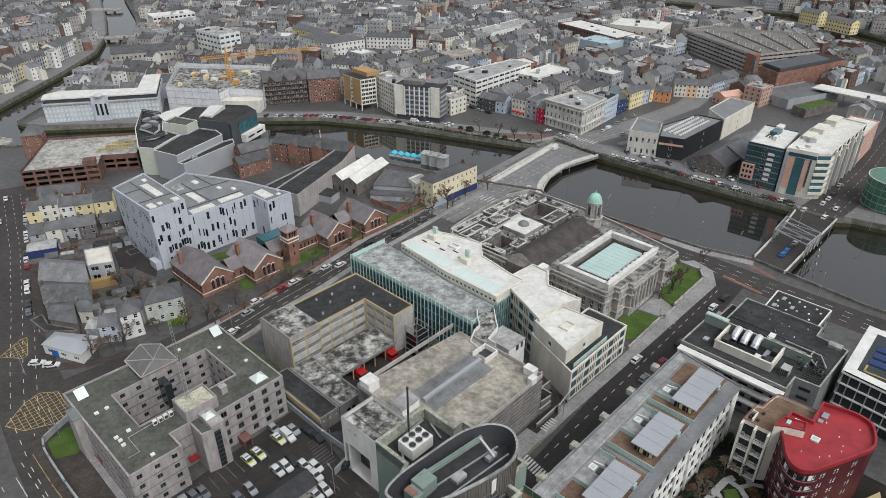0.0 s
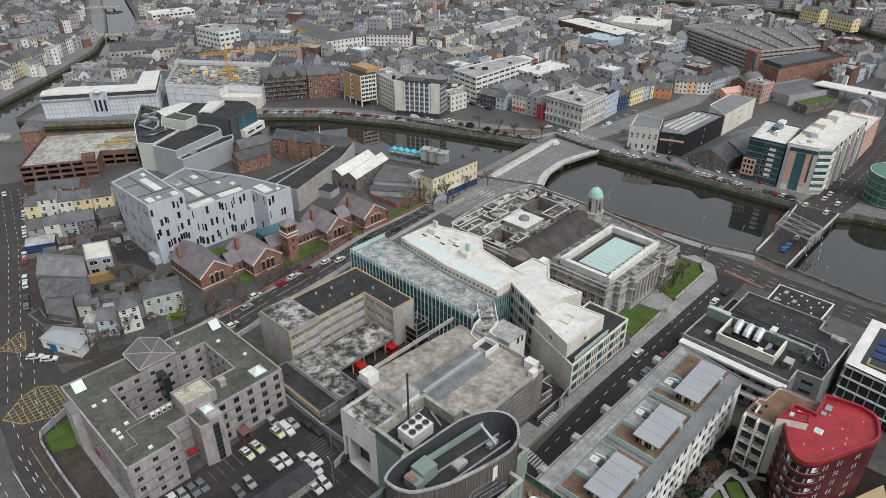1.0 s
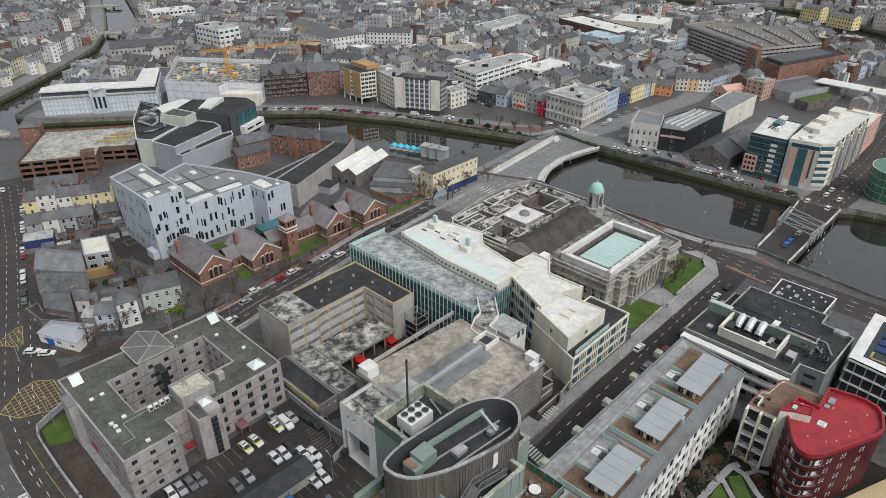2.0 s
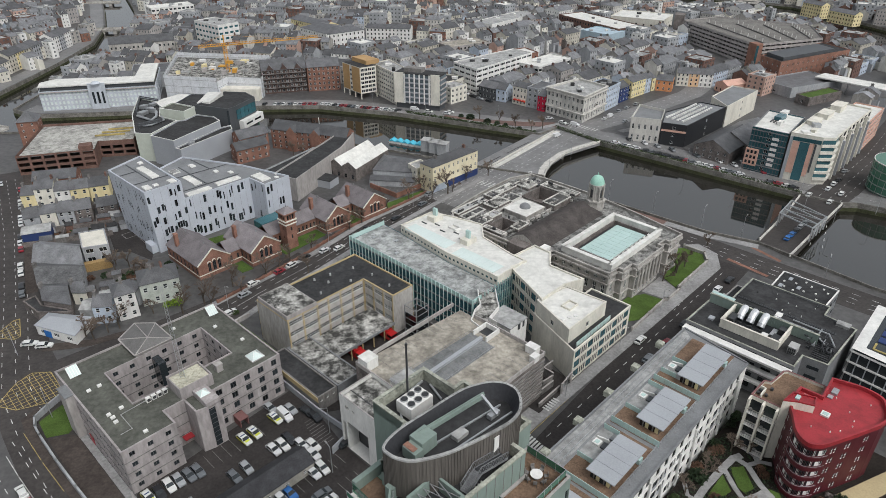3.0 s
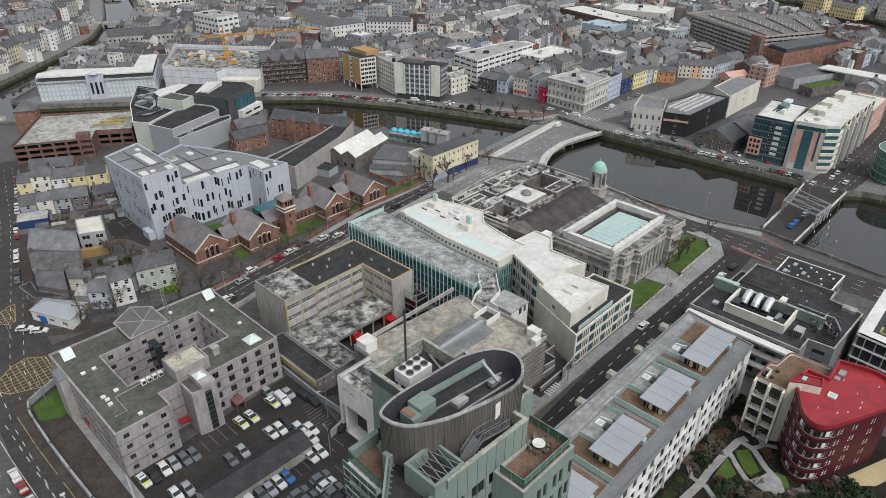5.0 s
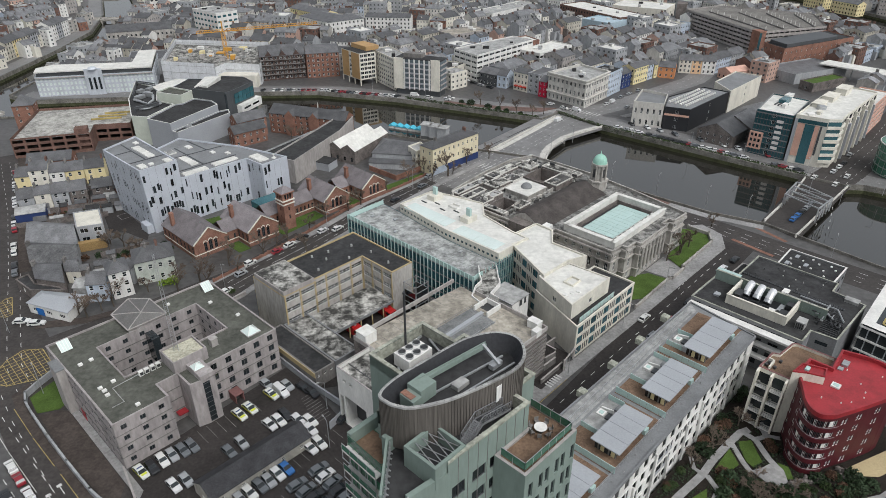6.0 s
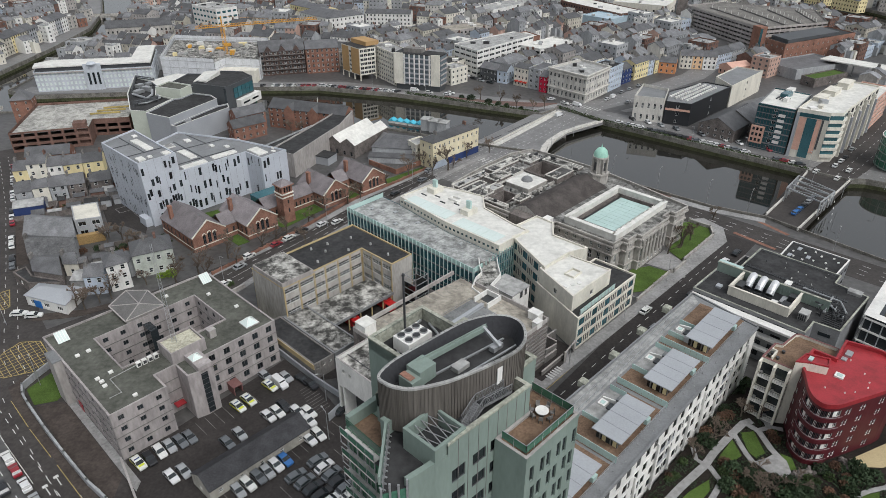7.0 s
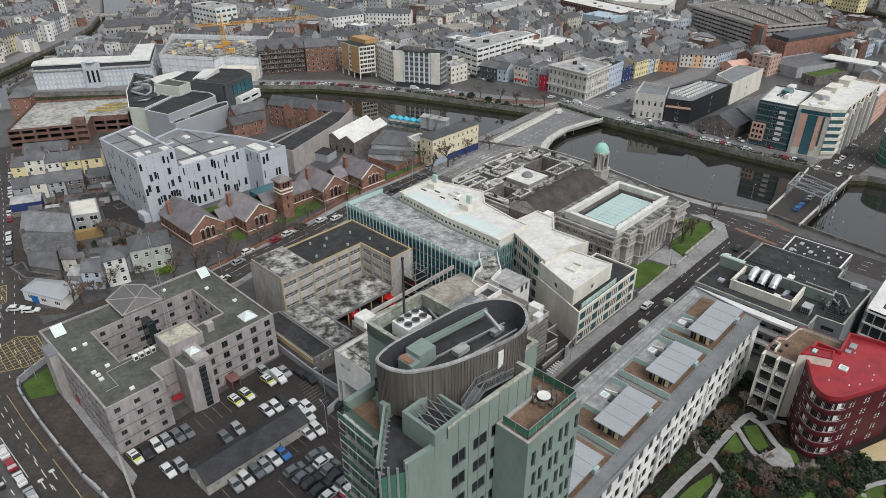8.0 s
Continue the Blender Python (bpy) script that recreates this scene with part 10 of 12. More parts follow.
flat_uv("yard", [(66.6, 105), (80, 96), (112, 104), (112, 127), (80, 127)], 0.03, ASPHALT_NEW, "dark asphalt fire station yard", "yard")
flat_uv("forecourt", [(171.8, 66.2), (179.4, 66.2), (182.4, 74.4), (170.6, 74.4)], 0.152, PAVING, "pale paved forecourt of the city hall", "pavement")
for pts in ([(171, 67), (156.6, 67), (153.2, 69.4), (154, 78.2), (159.6, 78.2), (160, 76), (164.6, 76), (170, 73)], [(180.2, 67.2), (197, 67.4), (202.2, 67.6), (206.6, 70.4), (206.4, 77.4), (199, 83), (194.4, 74), (186, 74.2), (183, 73)], [(65.6, 152.5), (73, 152.8), (73, 131), (65.6, 132)],
            [(17.4, 152.2), (23.6, 154.4), (23.4, 144.6), (21.0, 143.1), (16.8, 145.4)], [(89, 177), (93, 176.6), (93, 184), (89, 184)], [(106, 176.4), (124.6, 178), (124.6, 184), (106, 184)], [(137, 177.6), (141.6, 177.2), (141.6, 184), (137, 184)],
            [(153.8, 177), (176, 176), (177, 180), (154, 182)], [(80, 205), (110, 198), (112, 202.5), (92, 207)]):
    flat_uv("lawn", pts, 0.12, GRASS, "short green lawn with a worn edge", "lawn", 0.12)
for u in (67.2, 69.6, 71.4):
    m = M()
    m.ubox(u, 133, 0.12, u + 0.9, 151.6, 0.17)
    tagged(part("path", m, BRICKPAVE if u != 69.6 else PAVING), "narrow strip of paving across the lawn", "path", "", "structure")

service_yard()
for k in range(6):
    m = M()
    m.ubox(105.8 + k * 0.9, 64.3, 0.168, 106.3 + k * 0.9, 66.2, 0.174)
    tagged(part("painted_bar", m, LINE_W), "white painted bar at the yard entrance", "road marking", "yard entrance bars", "structure")


def quay_surfaces():
    """The bridgehead: carriageway, footways and brick paving round the river corner."""
    for name, pts, w, z, mt, lab in (
            ("road", [(-2, 242), (20, 267), (38, 287), (60, 314), (76, 333)], 17, 0.06, WORN, "worn grey asphalt carriageway over the bridge"),
            ("footway", [(21.5, 275), (27.5, 282.5), (38.5, 297), (49, 311), (60, 326)], 2.4, 0.19, PALESTONE, "pale paved west footway of the bridge"),
            ("footway", [(42, 262), (44.6, 274), (48.4, 283), (56.5, 294.6), (66, 302.6), (77, 310.5)], 2.6, 0.19, PALESTONE, "pale paved east footway of the bridge"),
            ("footway", [(43, 263), (44.5, 259.5), (48.6, 253), (53.6, 246.6), (65, 239.8), (85, 222.4)], 3.6, 0.16, BRICKPAVE, "brown brick riverside footway"),
            ("footway", [(85, 222.4), (97, 212.4), (113, 204)], 3.4, 0.16, PAVING, "grey paved riverside footway"),
            ("footway", [(4, 277), (14, 275)], 5.0, 0.16, BRICKPAVE, "brown brick paving by the bridge"),
            ("footway", [(-10, 258), (2, 269), (10, 276)], 4.5, 0.17, BRICKPAVE, "brown brick footway beside the public house")):
        ribbon(name, pts, w, z, mt, lab, "road" if name == "road" else "pavement", 0.14)
    for name, pts, w, z, mt, lab in (
            ("footway", [(26, 252), (38, 262.5)], 5.0, 0.165, BRICKPAVE, "brown brick paving at the street corner"),
            ("footway", [(-160, 362), (-105, 369.6), (-62, 369.6), (-24, 357.5), (46, 328), (62, 337)], 3.4, 0.15, PAVING, "pale paved quayside footway"),
            ("footway", [(83, 307), (152, 250)], 3.0, 0.15, PAVING, "pale paved quayside footway under the weeds"),
            ("plaza", [(0, 349), (22, 341), (44, 337), (60, 336)], 7.0, 0.1, BRICKPAVE, "brown paved quayside plaza with planting"),
            ("footway", [(70, 355), (104, 384)], 4.0, 0.14, PAVING, "pale footway before the bank"),
            ("footway", [(92, 325), (118, 340)], 4.0, 0.14, PAVING, "pale footway before the theatre"),
            ("footway", [(-131, 174), (-154, 214), (-174, 250), (-197, 290)], 3.4, 0.14, DAMP, "grey footway before the terraced houses")):
        ribbon(name, pts, w, z, mt, lab, "road" if name == "road" else "pavement", 0.14)
    for pts, offs in (([(-2, 242), (20, 267), (38, 287), (60, 314), (74, 331)], (-5, -2.4, 2.6, 5.4)),):
        for off in offs:
            dashes(pts, 4.2, 2.2, 0.2, 0.075, off=off)
    dashes([(2, 250), (20, 271), (36, 290), (58, 317)], 20, 19.9, 0.5, 0.074, ASPHALT_NEW, "tar_seam", 5.0)
    dashes([(2, 250), (20, 271), (36, 290), (58, 317)], 20, 19.9, 0.5, 0.074, ASPHALT_NEW, "tar_seam", 7.2)
    for k in range(10):
        m = M()
        q = Vector((18 + k * 1.5, 262.5 - k * 1.1))
        m.bar((*q, 0.07), (q.x - 3.2, q.y - 3.4, 0.07), 0.55, 0.01)
        MARKS.append(("zebra_bar", m, LINE_W))
    for k in range(12):
        m = M()
        q = Vector((62 + k * 1.5, 338 - k * 1.1))
        m.bar((*q, 0.07), (q.x + 3.0, q.y + 3.4, 0.07), 0.55, 0.01)
        MARKS.append(("zebra_bar", m, LINE_W))
    for k in range(2):
        m = M()
        q = Vector((47 - k * 7, 279 - k * 7))
        m.bar((q.x - 3, q.y - 2, 0.07), (q.x - 0.6, q.y + 0.6, 0.07), 0.5, 0.01)
        m.bar((q.x - 1.8, q.y + 0.8, 0.07), (q.x - 0.2, q.y + 1.0, 0.07), 0.5, 0.01)
        m.bar((q.x - 0.2, q.y - 0.8, 0.07), (q.x - 0.2, q.y + 1.0, 0.07), 0.5, 0.01)
        MARKS.append(("lane_arrow", m, LINE_W))




def dashes(pts, step, length, w, z, material=None, name="lane_mark", off=0.0):
    """Broken line marks along a way, each its own piece of paint."""
    way = [Vector(p) for p in pts]
    pos = 0.0
    for a, b in zip(way, way[1:]):
        d = (b - a).normalized()
        n = Vector((-d.y, d.x))
        L = (b - a).length
        while pos < L - length:
            q = a + d * pos + n * off
            m = M()
            m.face((*(q - n * w / 2), z), (*(q + d * length - n * w / 2), z), (*(q + d * length + n * w / 2), z), (*(q + n * w / 2), z))
            MARKS.append((name, m, material or LINE_W))
            pos += step
        pos = max(0.0, pos - L)


MARKS = []
dashes(P((40, 59.3), (200, 60.4)), 4.5, 1.9, 0.16, 0.045)
S_EDGE = P((26, 146), (61.5, 153.8), (75.8, 155.6), (90, 159.2), (108.6, 161), (134, 164.9), (169, 168.2), (205, 171))
N_EDGE = P((26, 158), (52, 164), (78.6, 166.2), (95, 167.4), (113.5, 169), (141.8, 174), (168, 174.6), (205, 180))
m = M()
m.flat([ccw(S_EDGE + list(reversed(N_EDGE)))], 0.04)
tagged(part("road", m, ASPHALT), "worn grey asphalt main street with lane marks", "road", "", "structure")
quay_surfaces()
for edge, side in ((S_EDGE, -1), (N_EDGE, 1)):
    pts = []
    for i, p in enumerate(edge):
        d = (Vector(edge[min(i + 1, len(edge) - 1)]) - Vector(edge[max(i - 1, 0)])).normalized()
        pts.append(tuple(Vector(p) + Vector((-d.y, d.x)) * side * 1.3))
    ribbon("footway", pts[1:], 2.4, 0.15, PAVING, "pale paved footway along the main street", "pavement", 0.15)
mid = [tuple((Vector(a) + Vector(b)) / 2) for a, b in zip(S_EDGE, N_EDGE)]
for off in (-2.6, 2.6):
    dashes(mid, 5.0, 2.0, 0.14, 0.052, off=off)
dashes(mid, 4.0, 4.0, 0.13, 0.052)
west = [(-190, 262), (-160, 215), (-135, 172), (-121, 147), (-110, 128), (-96, 112), (-64, 80)]
for off in (-3.2, 0.0, 3.2):
    dashes(west, 5.0, 2.0, 0.15, 0.045, off=off)
dashes(P((168, 62), (200, 64)), 3, 1.2, 0.14, 0.045)
for qpts, offs in ((QUAYS, (-3, 0, 3)), (NQUAY, (0,)), ([(60, 322), (95, 345), (150, 392), (230, 500)], (-3, 3)), ([(132, 205), (150, 235), (205, 290), (300, 400)], (-4, 0, 4))):
    for off in offs:
        dashes(qpts, 6.0, 2.4, 0.16, 0.045, off=off)
# edge lines
for way, off in ((P((92, 63.1), (185, 64.2)), 0), (P((14.4, 156), (13.6, 150.9), (13.5, 138), (13.9, 123), (14.4, 100)), 0)):
    dashes(way, 6.0, 5.99, 0.14, 0.046, LINE_Y, "edge_line", off)
# zebra bars
for k in range(9):
    m = M()
    m.ubox(92.4 + 0.15 * k, 56.2 + 0.85 * k - 0.2, 0.046, 95.4 + 0.15 * k, 56.7 + 0.85 * k - 0.2, 0.05)
    MARKS.append(("zebra_bar", m, LINE_W))
for pts, w in ((P((8.4, 146), (8.4, 137.5), (9.0, 114.3), (9.4, 95)), 0.16),):
    dashes(pts, 8.0, 7.99, w, 0.047, LINE_W, "edge_line_white")
dashes(P((10.8, 150), (11.0, 130), (11.8, 100)), 4.6, 2.0, 0.16, 0.047)
dashes(P((5.2, 150), (5.2, 130), (6.0, 100)), 4.6, 2.0, 0.16, 0.047)
for u, v in ((10.2, 118), (12.6, 119), (6.8, 108)):
    m = M()
    m.ubox(u - 0.1, v - 2.0, 0.047, u + 0.1, v + 0.6, 0.051)
    m.ubox(u - 0.5, v + 0.6, 0.047, u + 0.5, v + 1.4, 0.051)
    MARKS.append(("lane_arrow", m, LINE_W))
flat_uv("footway", [(14.6, 156), (13.8, 150), (13.7, 138), (14.1, 123), (14.6, 100), (17.2, 100), (16.2, 113), (15.7, 124), (15.5, 134.5), (15.6, 146), (16.6, 153), (20, 155.4), (19, 158)], 0.13, DAMP, "damp brown footway beside the boundary wall", "pavement", 0.13)
flat_uv("drive", [(16.8, 144.6), (20.9, 142.6), (22.2, 141), (22.0, 110.4), (17.8, 105.5), (16.4, 124.6)], 0.05, DAMP, "damp brown asphalt drive beside the police station", "drive")
flat_uv("paved_strip", [(22.3, 141.2), (23.9, 144), (23.9, 106.3), (22.2, 104.6)], 0.12, PAVING, "paved strip along the foot of the police station", "pavement", 0.12)
flat_uv("footway", [(27.7, 181), (34, 176.2), (38.3, 173.6), (53.7, 169.4), (54.4, 171.6), (40, 176), (29.6, 183.4)], 0.12, DAMP, "damp brown footway before the corner shop", "pavement", 0.12)
m = M()
m.flat([ccw([(-131.5, 226.6), (-130.7, 233), (-125.9, 228.4), (-103, 203.4), (-100.7, 194.5), (-110.3, 200.3), (-115.9, 200.2), (-124.5, 214.4)])], 0.04)
tagged(part("yard", m, ASPHALT_NEW), "dark asphalt college yard", "yard", "", "structure")
for a, c in (((-127, 227), (-108, 207)), ((-119, 213), (-116, 210)), ((-116, 210), (-113, 213)), ((-113, 213), (-116, 216)), ((-116, 216), (-119, 213))):
    m = M()
    m.bar((*a, 0.05), (*c, 0.05), 0.3, 0.01)
    MARKS.append(("bay_line", m, LINE_B))
# yellow box junctions
def box_junction(pts, step):
    ring = [Vector(p) for p in P(*pts)]
    for i in range(len(ring)):
        m = M()
        m.bar((*ring[i], 0.05), (*ring[(i + 1) % len(ring)], 0.05), 0.22, 0.01)
        MARKS.append(("box_line", m, LINE_Y))
    x0, x1 = min(p.x for p in ring), max(p.x for p in ring)
    y0, y1 = min(p.y for p in ring), max(p.y for p in ring)
    for s in (1, -1):
        c = -60.0
        while c < 60:
            pts_in = []
            for t in range(121):
                x = x0 + (x1 - x0) * t / 120
                y = (y0 + y1) / 2 + s * (x - (x0 + x1) / 2) + c
                if inside(x, y, [tuple(p) for p in ring]):
                    pts_in.append((x, y))
            if len(pts_in) > 2:
                m = M()
                m.bar((*pts_in[0], 0.05), (*pts_in[-1], 0.05), 0.16, 0.01)
                MARKS.append(("box_line", m, LINE_Y))
            c += step


box_junction([(18.2, 171.6), (22.5, 173.1), (26.2, 169.9), (25.7, 160.4), (22.7, 157.3), (15.0, 160.8), (12, 166)], 2.0)
box_junction([(27.1, 202.8), (28.7, 202.5), (25.9, 192.8), (24.2, 192.6), (20, 198)], 2.0)
# parking bays
for k in range(14):
    for v0, v1, u0 in ((108.4, 113.4, 24.8), (88.2, 91.8, 34.8), (80.2, 85, 43.5), (75.2, 79.8, 43.5)):
        if u0 + k * 2.25 < 62:
            m = M()
            m.ubox(u0 + k * 2.25 - 1.1, v0, 0.046, u0 + k * 2.25 - 1.0, v1, 0.05)
            MARKS.append(("bay_line", m, LINE_B))
for k in range(10):
    m = M()
    m.ubox(59 + 0.3 * k, 96 + k * 1.0, 0.046, 63.5 + 0.2 * k, 96.1 + k * 1.0, 0.05)
    MARKS.append(("bay_line", m, LINE_B))
for k in range(11):
    m = M()
    q = Vector((-29 + k * 1.75, 256.5 - k * 0.25))
    m.bar((*q, 0.05), (q.x - 1.2, q.y - 5, 0.05), 0.1, 0.01)
    MARKS.append(("bay_line", m, LINE_B))
# red cycle lane patches at the quay junction
for a, c in (((224.2, 60.8), (220.7, 48.9)), ((209.9, 63.0), (207.8, 48.5))):
    m = M()
    m.bar((*W(*a), 0.04), (*W(*c), 0.04), 1.4, 0.012)
    MARKS.append(("red_lane", m, BRICK))
marks = {}
for name, m, mt in MARKS:
    marks.setdefault((name, mt.name), (M(), mt))[0]
    big = marks[(name, mt.name)][0]
    n = len(big.v)
    big.v += m.v
    big.f += [tuple(i + n for i in f) for f in m.f]
    big.s += [0] * len(m.f)
LABELS = {"lane_mark": "white broken lane marks on the roads", "edge_line": "yellow kerbside lines", "edge_line_white": "white solid lane lines", "zebra_bar": "white bars of a pedestrian crossing", "box_line": "yellow cross-hatching of box junctions", "bay_line": "white parking bay lines", "tar_seam": "dark tar seams in the carriageway", "lane_arrow": "white painted lane arrows", "red_lane": "red cycle lane surfacing"}
for (name, _), (big, mt) in marks.items():
    tagged(part(name, big, mt), LABELS[name], "road marking", "", "stuff")


# ---------------------------------------------------------------- bridges
def parapet(name, pts, h, label, w=0.45):
    m = M()
    for a, b in zip(pts, pts[1:]):
        m.bar((*a, h / 2), (*b, h / 2), w, h)
    for p in pts[::1]:
        m.cyl(*p, 0, h + 0.25, w * 0.7, w * 0.7, 8)
    return tagged(part(name, m, PALESTONE), label, "parapet", "", "structure")


m = M()
deck = ccw([(10, 276), (44, 264), (46.5, 273), (50, 282), (58, 293.5), (79, 309), (62, 334), (47, 323)])
m.prism(deck, -1.1, 0.05, True)
tagged(part("bridge_deck", m, WORN), "worn asphalt road bridge deck over the south channel", "bridge", "", "structure")
for a, b in (((20, 286), (46, 278)), ((34, 300), (58, 295))):
    m = M()
    m.bar((*a, -3), (*b, -3), 2.0, 4.2)
    tagged(part("bridge_pier", m, STONE), "limestone bridge pier standing in the river", "bridge", "", "structure")
parapet("parapet_west", [(20.5, 276.5), (26, 283.5), (37, 298), (47, 311), (57, 324)], 1.0, "pale stone west parapet of the bridge")
parapet("parapet_east", [(44.5, 266), (46.8, 274), (50.3, 282), (58.2, 293.6), (67.5, 301.5), (78, 309)], 1.0, "pale stone east parapet of the bridge")
m = M()
deck = ccw([(113.5, 208.0), (121, 195.6), (162, 238.6), (148, 249)])
m.prism(deck, -1.3, 0.06, True)
tagged(part("bridge_deck", m, ASPHALT), "asphalt deck of the steel-framed bridge", "bridge", "", "structure")
parapet("parapet_west", [(115.3, 208.6), (125.5, 219.8), (135.5, 231), (147.6, 246)], 1.0, "concrete west parapet of the framed bridge")
parapet("parapet_east", [(121, 197), (134, 210.4), (147.5, 224.4), (160.6, 237.8)], 1.0, "concrete east parapet of the framed bridge")
b = thing("bridge_portal", "grey steel lattice portal over the roadway of the bridge", "bridge frame", (133, 217, 0))
for a, c in (((126.5, 220), (136, 231)), ((133, 208), (142.5, 216.8))):
    a, c = Vector(a), Vector(c)
    m = M()
    m.bar((*a, 5.4), (*c, 5.4), 0.45)
    for k in range(5):
        q, r = a.lerp(c, k / 4), a.lerp(c, min(1, (k + 1) / 4))
        m.bar((*q, 0.05), (*q, 5.4), 0.35)
        if k < 4:
            m.bar((*q, 0.6 if k % 2 else 5.2), (*r, 5.2 if k % 2 else 0.6), 0.25)
    part("side_frame", m, METAL, b)
for k in range(4):
    q, r = Vector((126.5, 220)).lerp(Vector((136, 231)), k / 3), Vector((133, 208)).lerp(Vector((142.5, 216.8)), k / 3)
    m = M()
    m.bar((*q, 5.5), (*r, 5.5), 0.4)
    part("cross_beam", m, METAL, b)
for k in range(3):
    q, r = Vector((126.5, 220)).lerp(Vector((136, 231)), k / 3), Vector((133, 208)).lerp(Vector((142.5, 216.8)), (k + 1) / 3)
    m = M()
    m.bar((*q, 5.5), (*r, 5.5), 0.22)
    part("brace", m, METAL, b)
for pts, lab in (([(-262, 586), (-302, 582)], "far stone bridge over the western river"), ([(-338, 722), (-372, 716)], "farther bridge over the western river"), ([(240, 694), (352, 735)], "wide stone bridge over the north channel"), ([(-230, 327), (-284, 346)], "footbridge over the river by the brick tower")):
    m = M()
    w = 14 if "wide" in lab else 8
    a, c = Vector(pts[0]), Vector(pts[1])
    m.bar((*a, -0.4), (*c, -0.4), w, 0.9)
    d = (c - a).normalized()
    s = Vector((-d.y, d.x)) * w / 2
    for k in (-1, 1):
        m.bar((*(a + s * k), 0.5), (*(c + s * k), 0.5), 0.5, 1.0)
    for t in (0.25, 0.5, 0.75):
        q = a.lerp(c, t)
        m.bar((*(q - s), -3), (*(q + s), -3), 3.0, 5.0)
    tagged(part("bridge", m, STONE), lab, "bridge", "", "structure")


# ---------------------------------------------------------------- trees and shrubs
def bare_tree(seed, h):
    rng = random.Random(seed)
    b = thing("tree", "bare winter street tree with brown twigs", "tree", (0, 0, 0), "bare street trees")
    trunk, crown = M(), M()

    def limb(p, d, L, r, depth):
        q = p + d * L
        tgt = trunk if depth < 2 else crown
        tgt.bar(p, q, r * 2, r * 2)
        if depth >= 5:
            return
        for _ in range(3 if depth < 3 else 4):
            e = (d + Vector((rng.uniform(-1, 1), rng.uniform(-1, 1), rng.uniform(-0.35, 0.7))) * 0.75).normalized()
            limb(p.lerp(q, rng.uniform(0.6, 1.0)), e, L * rng.uniform(0.55, 0.8), max(r * 0.55, 0.024), depth + 1)

    limb(Vector((0, 0, 0)), Vector((0.03, 0.02, 1)), h * 0.34, 0.17, 0)
    part("trunk", trunk, BARK, b)
    part("crown", crown, TWIG, b, "haze of fine brown twigs")
    return b


def shrub(seed, r, material, label, name="shrub"):
    rng = random.Random(seed)
    b = thing(name, label, "shrub", (0, 0, 0), "garden shrubs")
    m = M()
    for _ in range(320):
        a, e = rng.uniform(0, 6.283), math.acos(rng.uniform(-0.2, 1))
        k = r * (0.55 + 0.5 * rng.random())
        p = Vector((k * math.sin(e) * math.cos(a), k * math.sin(e) * math.sin(a), 0.25 * r + k * 0.85 * math.cos(e)))
        u = Vector((rng.uniform(-1, 1), rng.uniform(-1, 1), rng.uniform(-1, 1))).normalized()
        v = u.cross(Vector((rng.uniform(-1, 1), rng.uniform(-1, 1), 1))).normalized()
        s = r * rng.uniform(0.1, 0.2)
        m.face(p - u * s, p + v * s * 0.7, p + u * s, p - v * s * 0.7)
    part("leaves", m, material, b)
    m = M()
    for k in range(4):
        a = k * 1.6
        m.bar((0, 0, 0), (math.cos(a) * r * 0.4, math.sin(a) * r * 0.4, r * 0.8), 0.06)
    part("stems", m, BARK, b)
    return b


TREES = [bare_tree(s, h) for s, h in ((1, 8.5), (2, 7), (3, 9.5))]
spots = [(-71, 166), (-64.5, 175), (-58.5, 184), (-52.5, 193), (-47, 203), (-42, 209), (-31, 222), (-22, 233), (-8, 250.5), (-4.5, 244.5), (4, 251), (20, 268), (-100, 150), (-97.5, 153.5), (-95, 155.5), (-79, 163), (-82, 170), (-110.5, 188), (-106.5, 190),
         (-102, 184), (78, 186), (82, 190), (72, 181), (38, 331), (30, 338), (46, 327), (20, 345), (52, 329), (-61, 254), (-66, 290), (-71, 292), (-60, 289), (80, 352), (-45, 186), (95, 205), (10, 262)]
rng = random.Random(5)
for i, (x, y) in enumerate(spots):
    t = TREES[i % 3]
    mm = pose(x, y, 0, 0, 0, rng.uniform(0, 360))
    if i < 3:
        t.matrix_basis = mm
    else:
        copy_thing(t, mm)
for x, y, k in ((-103, 151.4, 1.15), (-88, 163, 0.9), (-74, 168, 1.1), (-68, 178, 1.1), (-55.5, 190, 1.0), (-35, 217, 1.0), (-14, 242, 1.1), (-112, 192, 0.9), (-99, 185, 1.0), (-96, 180, 0.9), (-25, 236, 1.1), (78, 187, 1.0), (2, 249, 1.4)):
    t = copy_thing(TREES[int(abs(x)) % 3], pose(x, y, 0, 0, 0, x * 7))
    t.scale = (k, k, k)
IVY = mat("evergreen_leaves", (0.028, 0.045, 0.022), 0.7, var=0.5, big=1.0, fine=6, rnd=0.35)
LIME = mat("bright_green_leaves", (0.16, 0.24, 0.03), 0.7, var=0.4, big=1.0, fine=6)
RUST = mat("winter_brown_leaves", (0.13, 0.075, 0.05), 0.8, var=0.5, big=1.0, fine=6, rnd=0.35)
S1, S2, S3, S4 = (shrub(11, 1.5, IVY, "dark evergreen garden shrub"), shrub(12, 1.2, RUST, "brown winter garden shrub"), shrub(13, 1.6, LIME, "bright yellow-green hedge shrub"), shrub(14, 0.9, SHRUB, "low green ground-cover shrub"))
first = {}


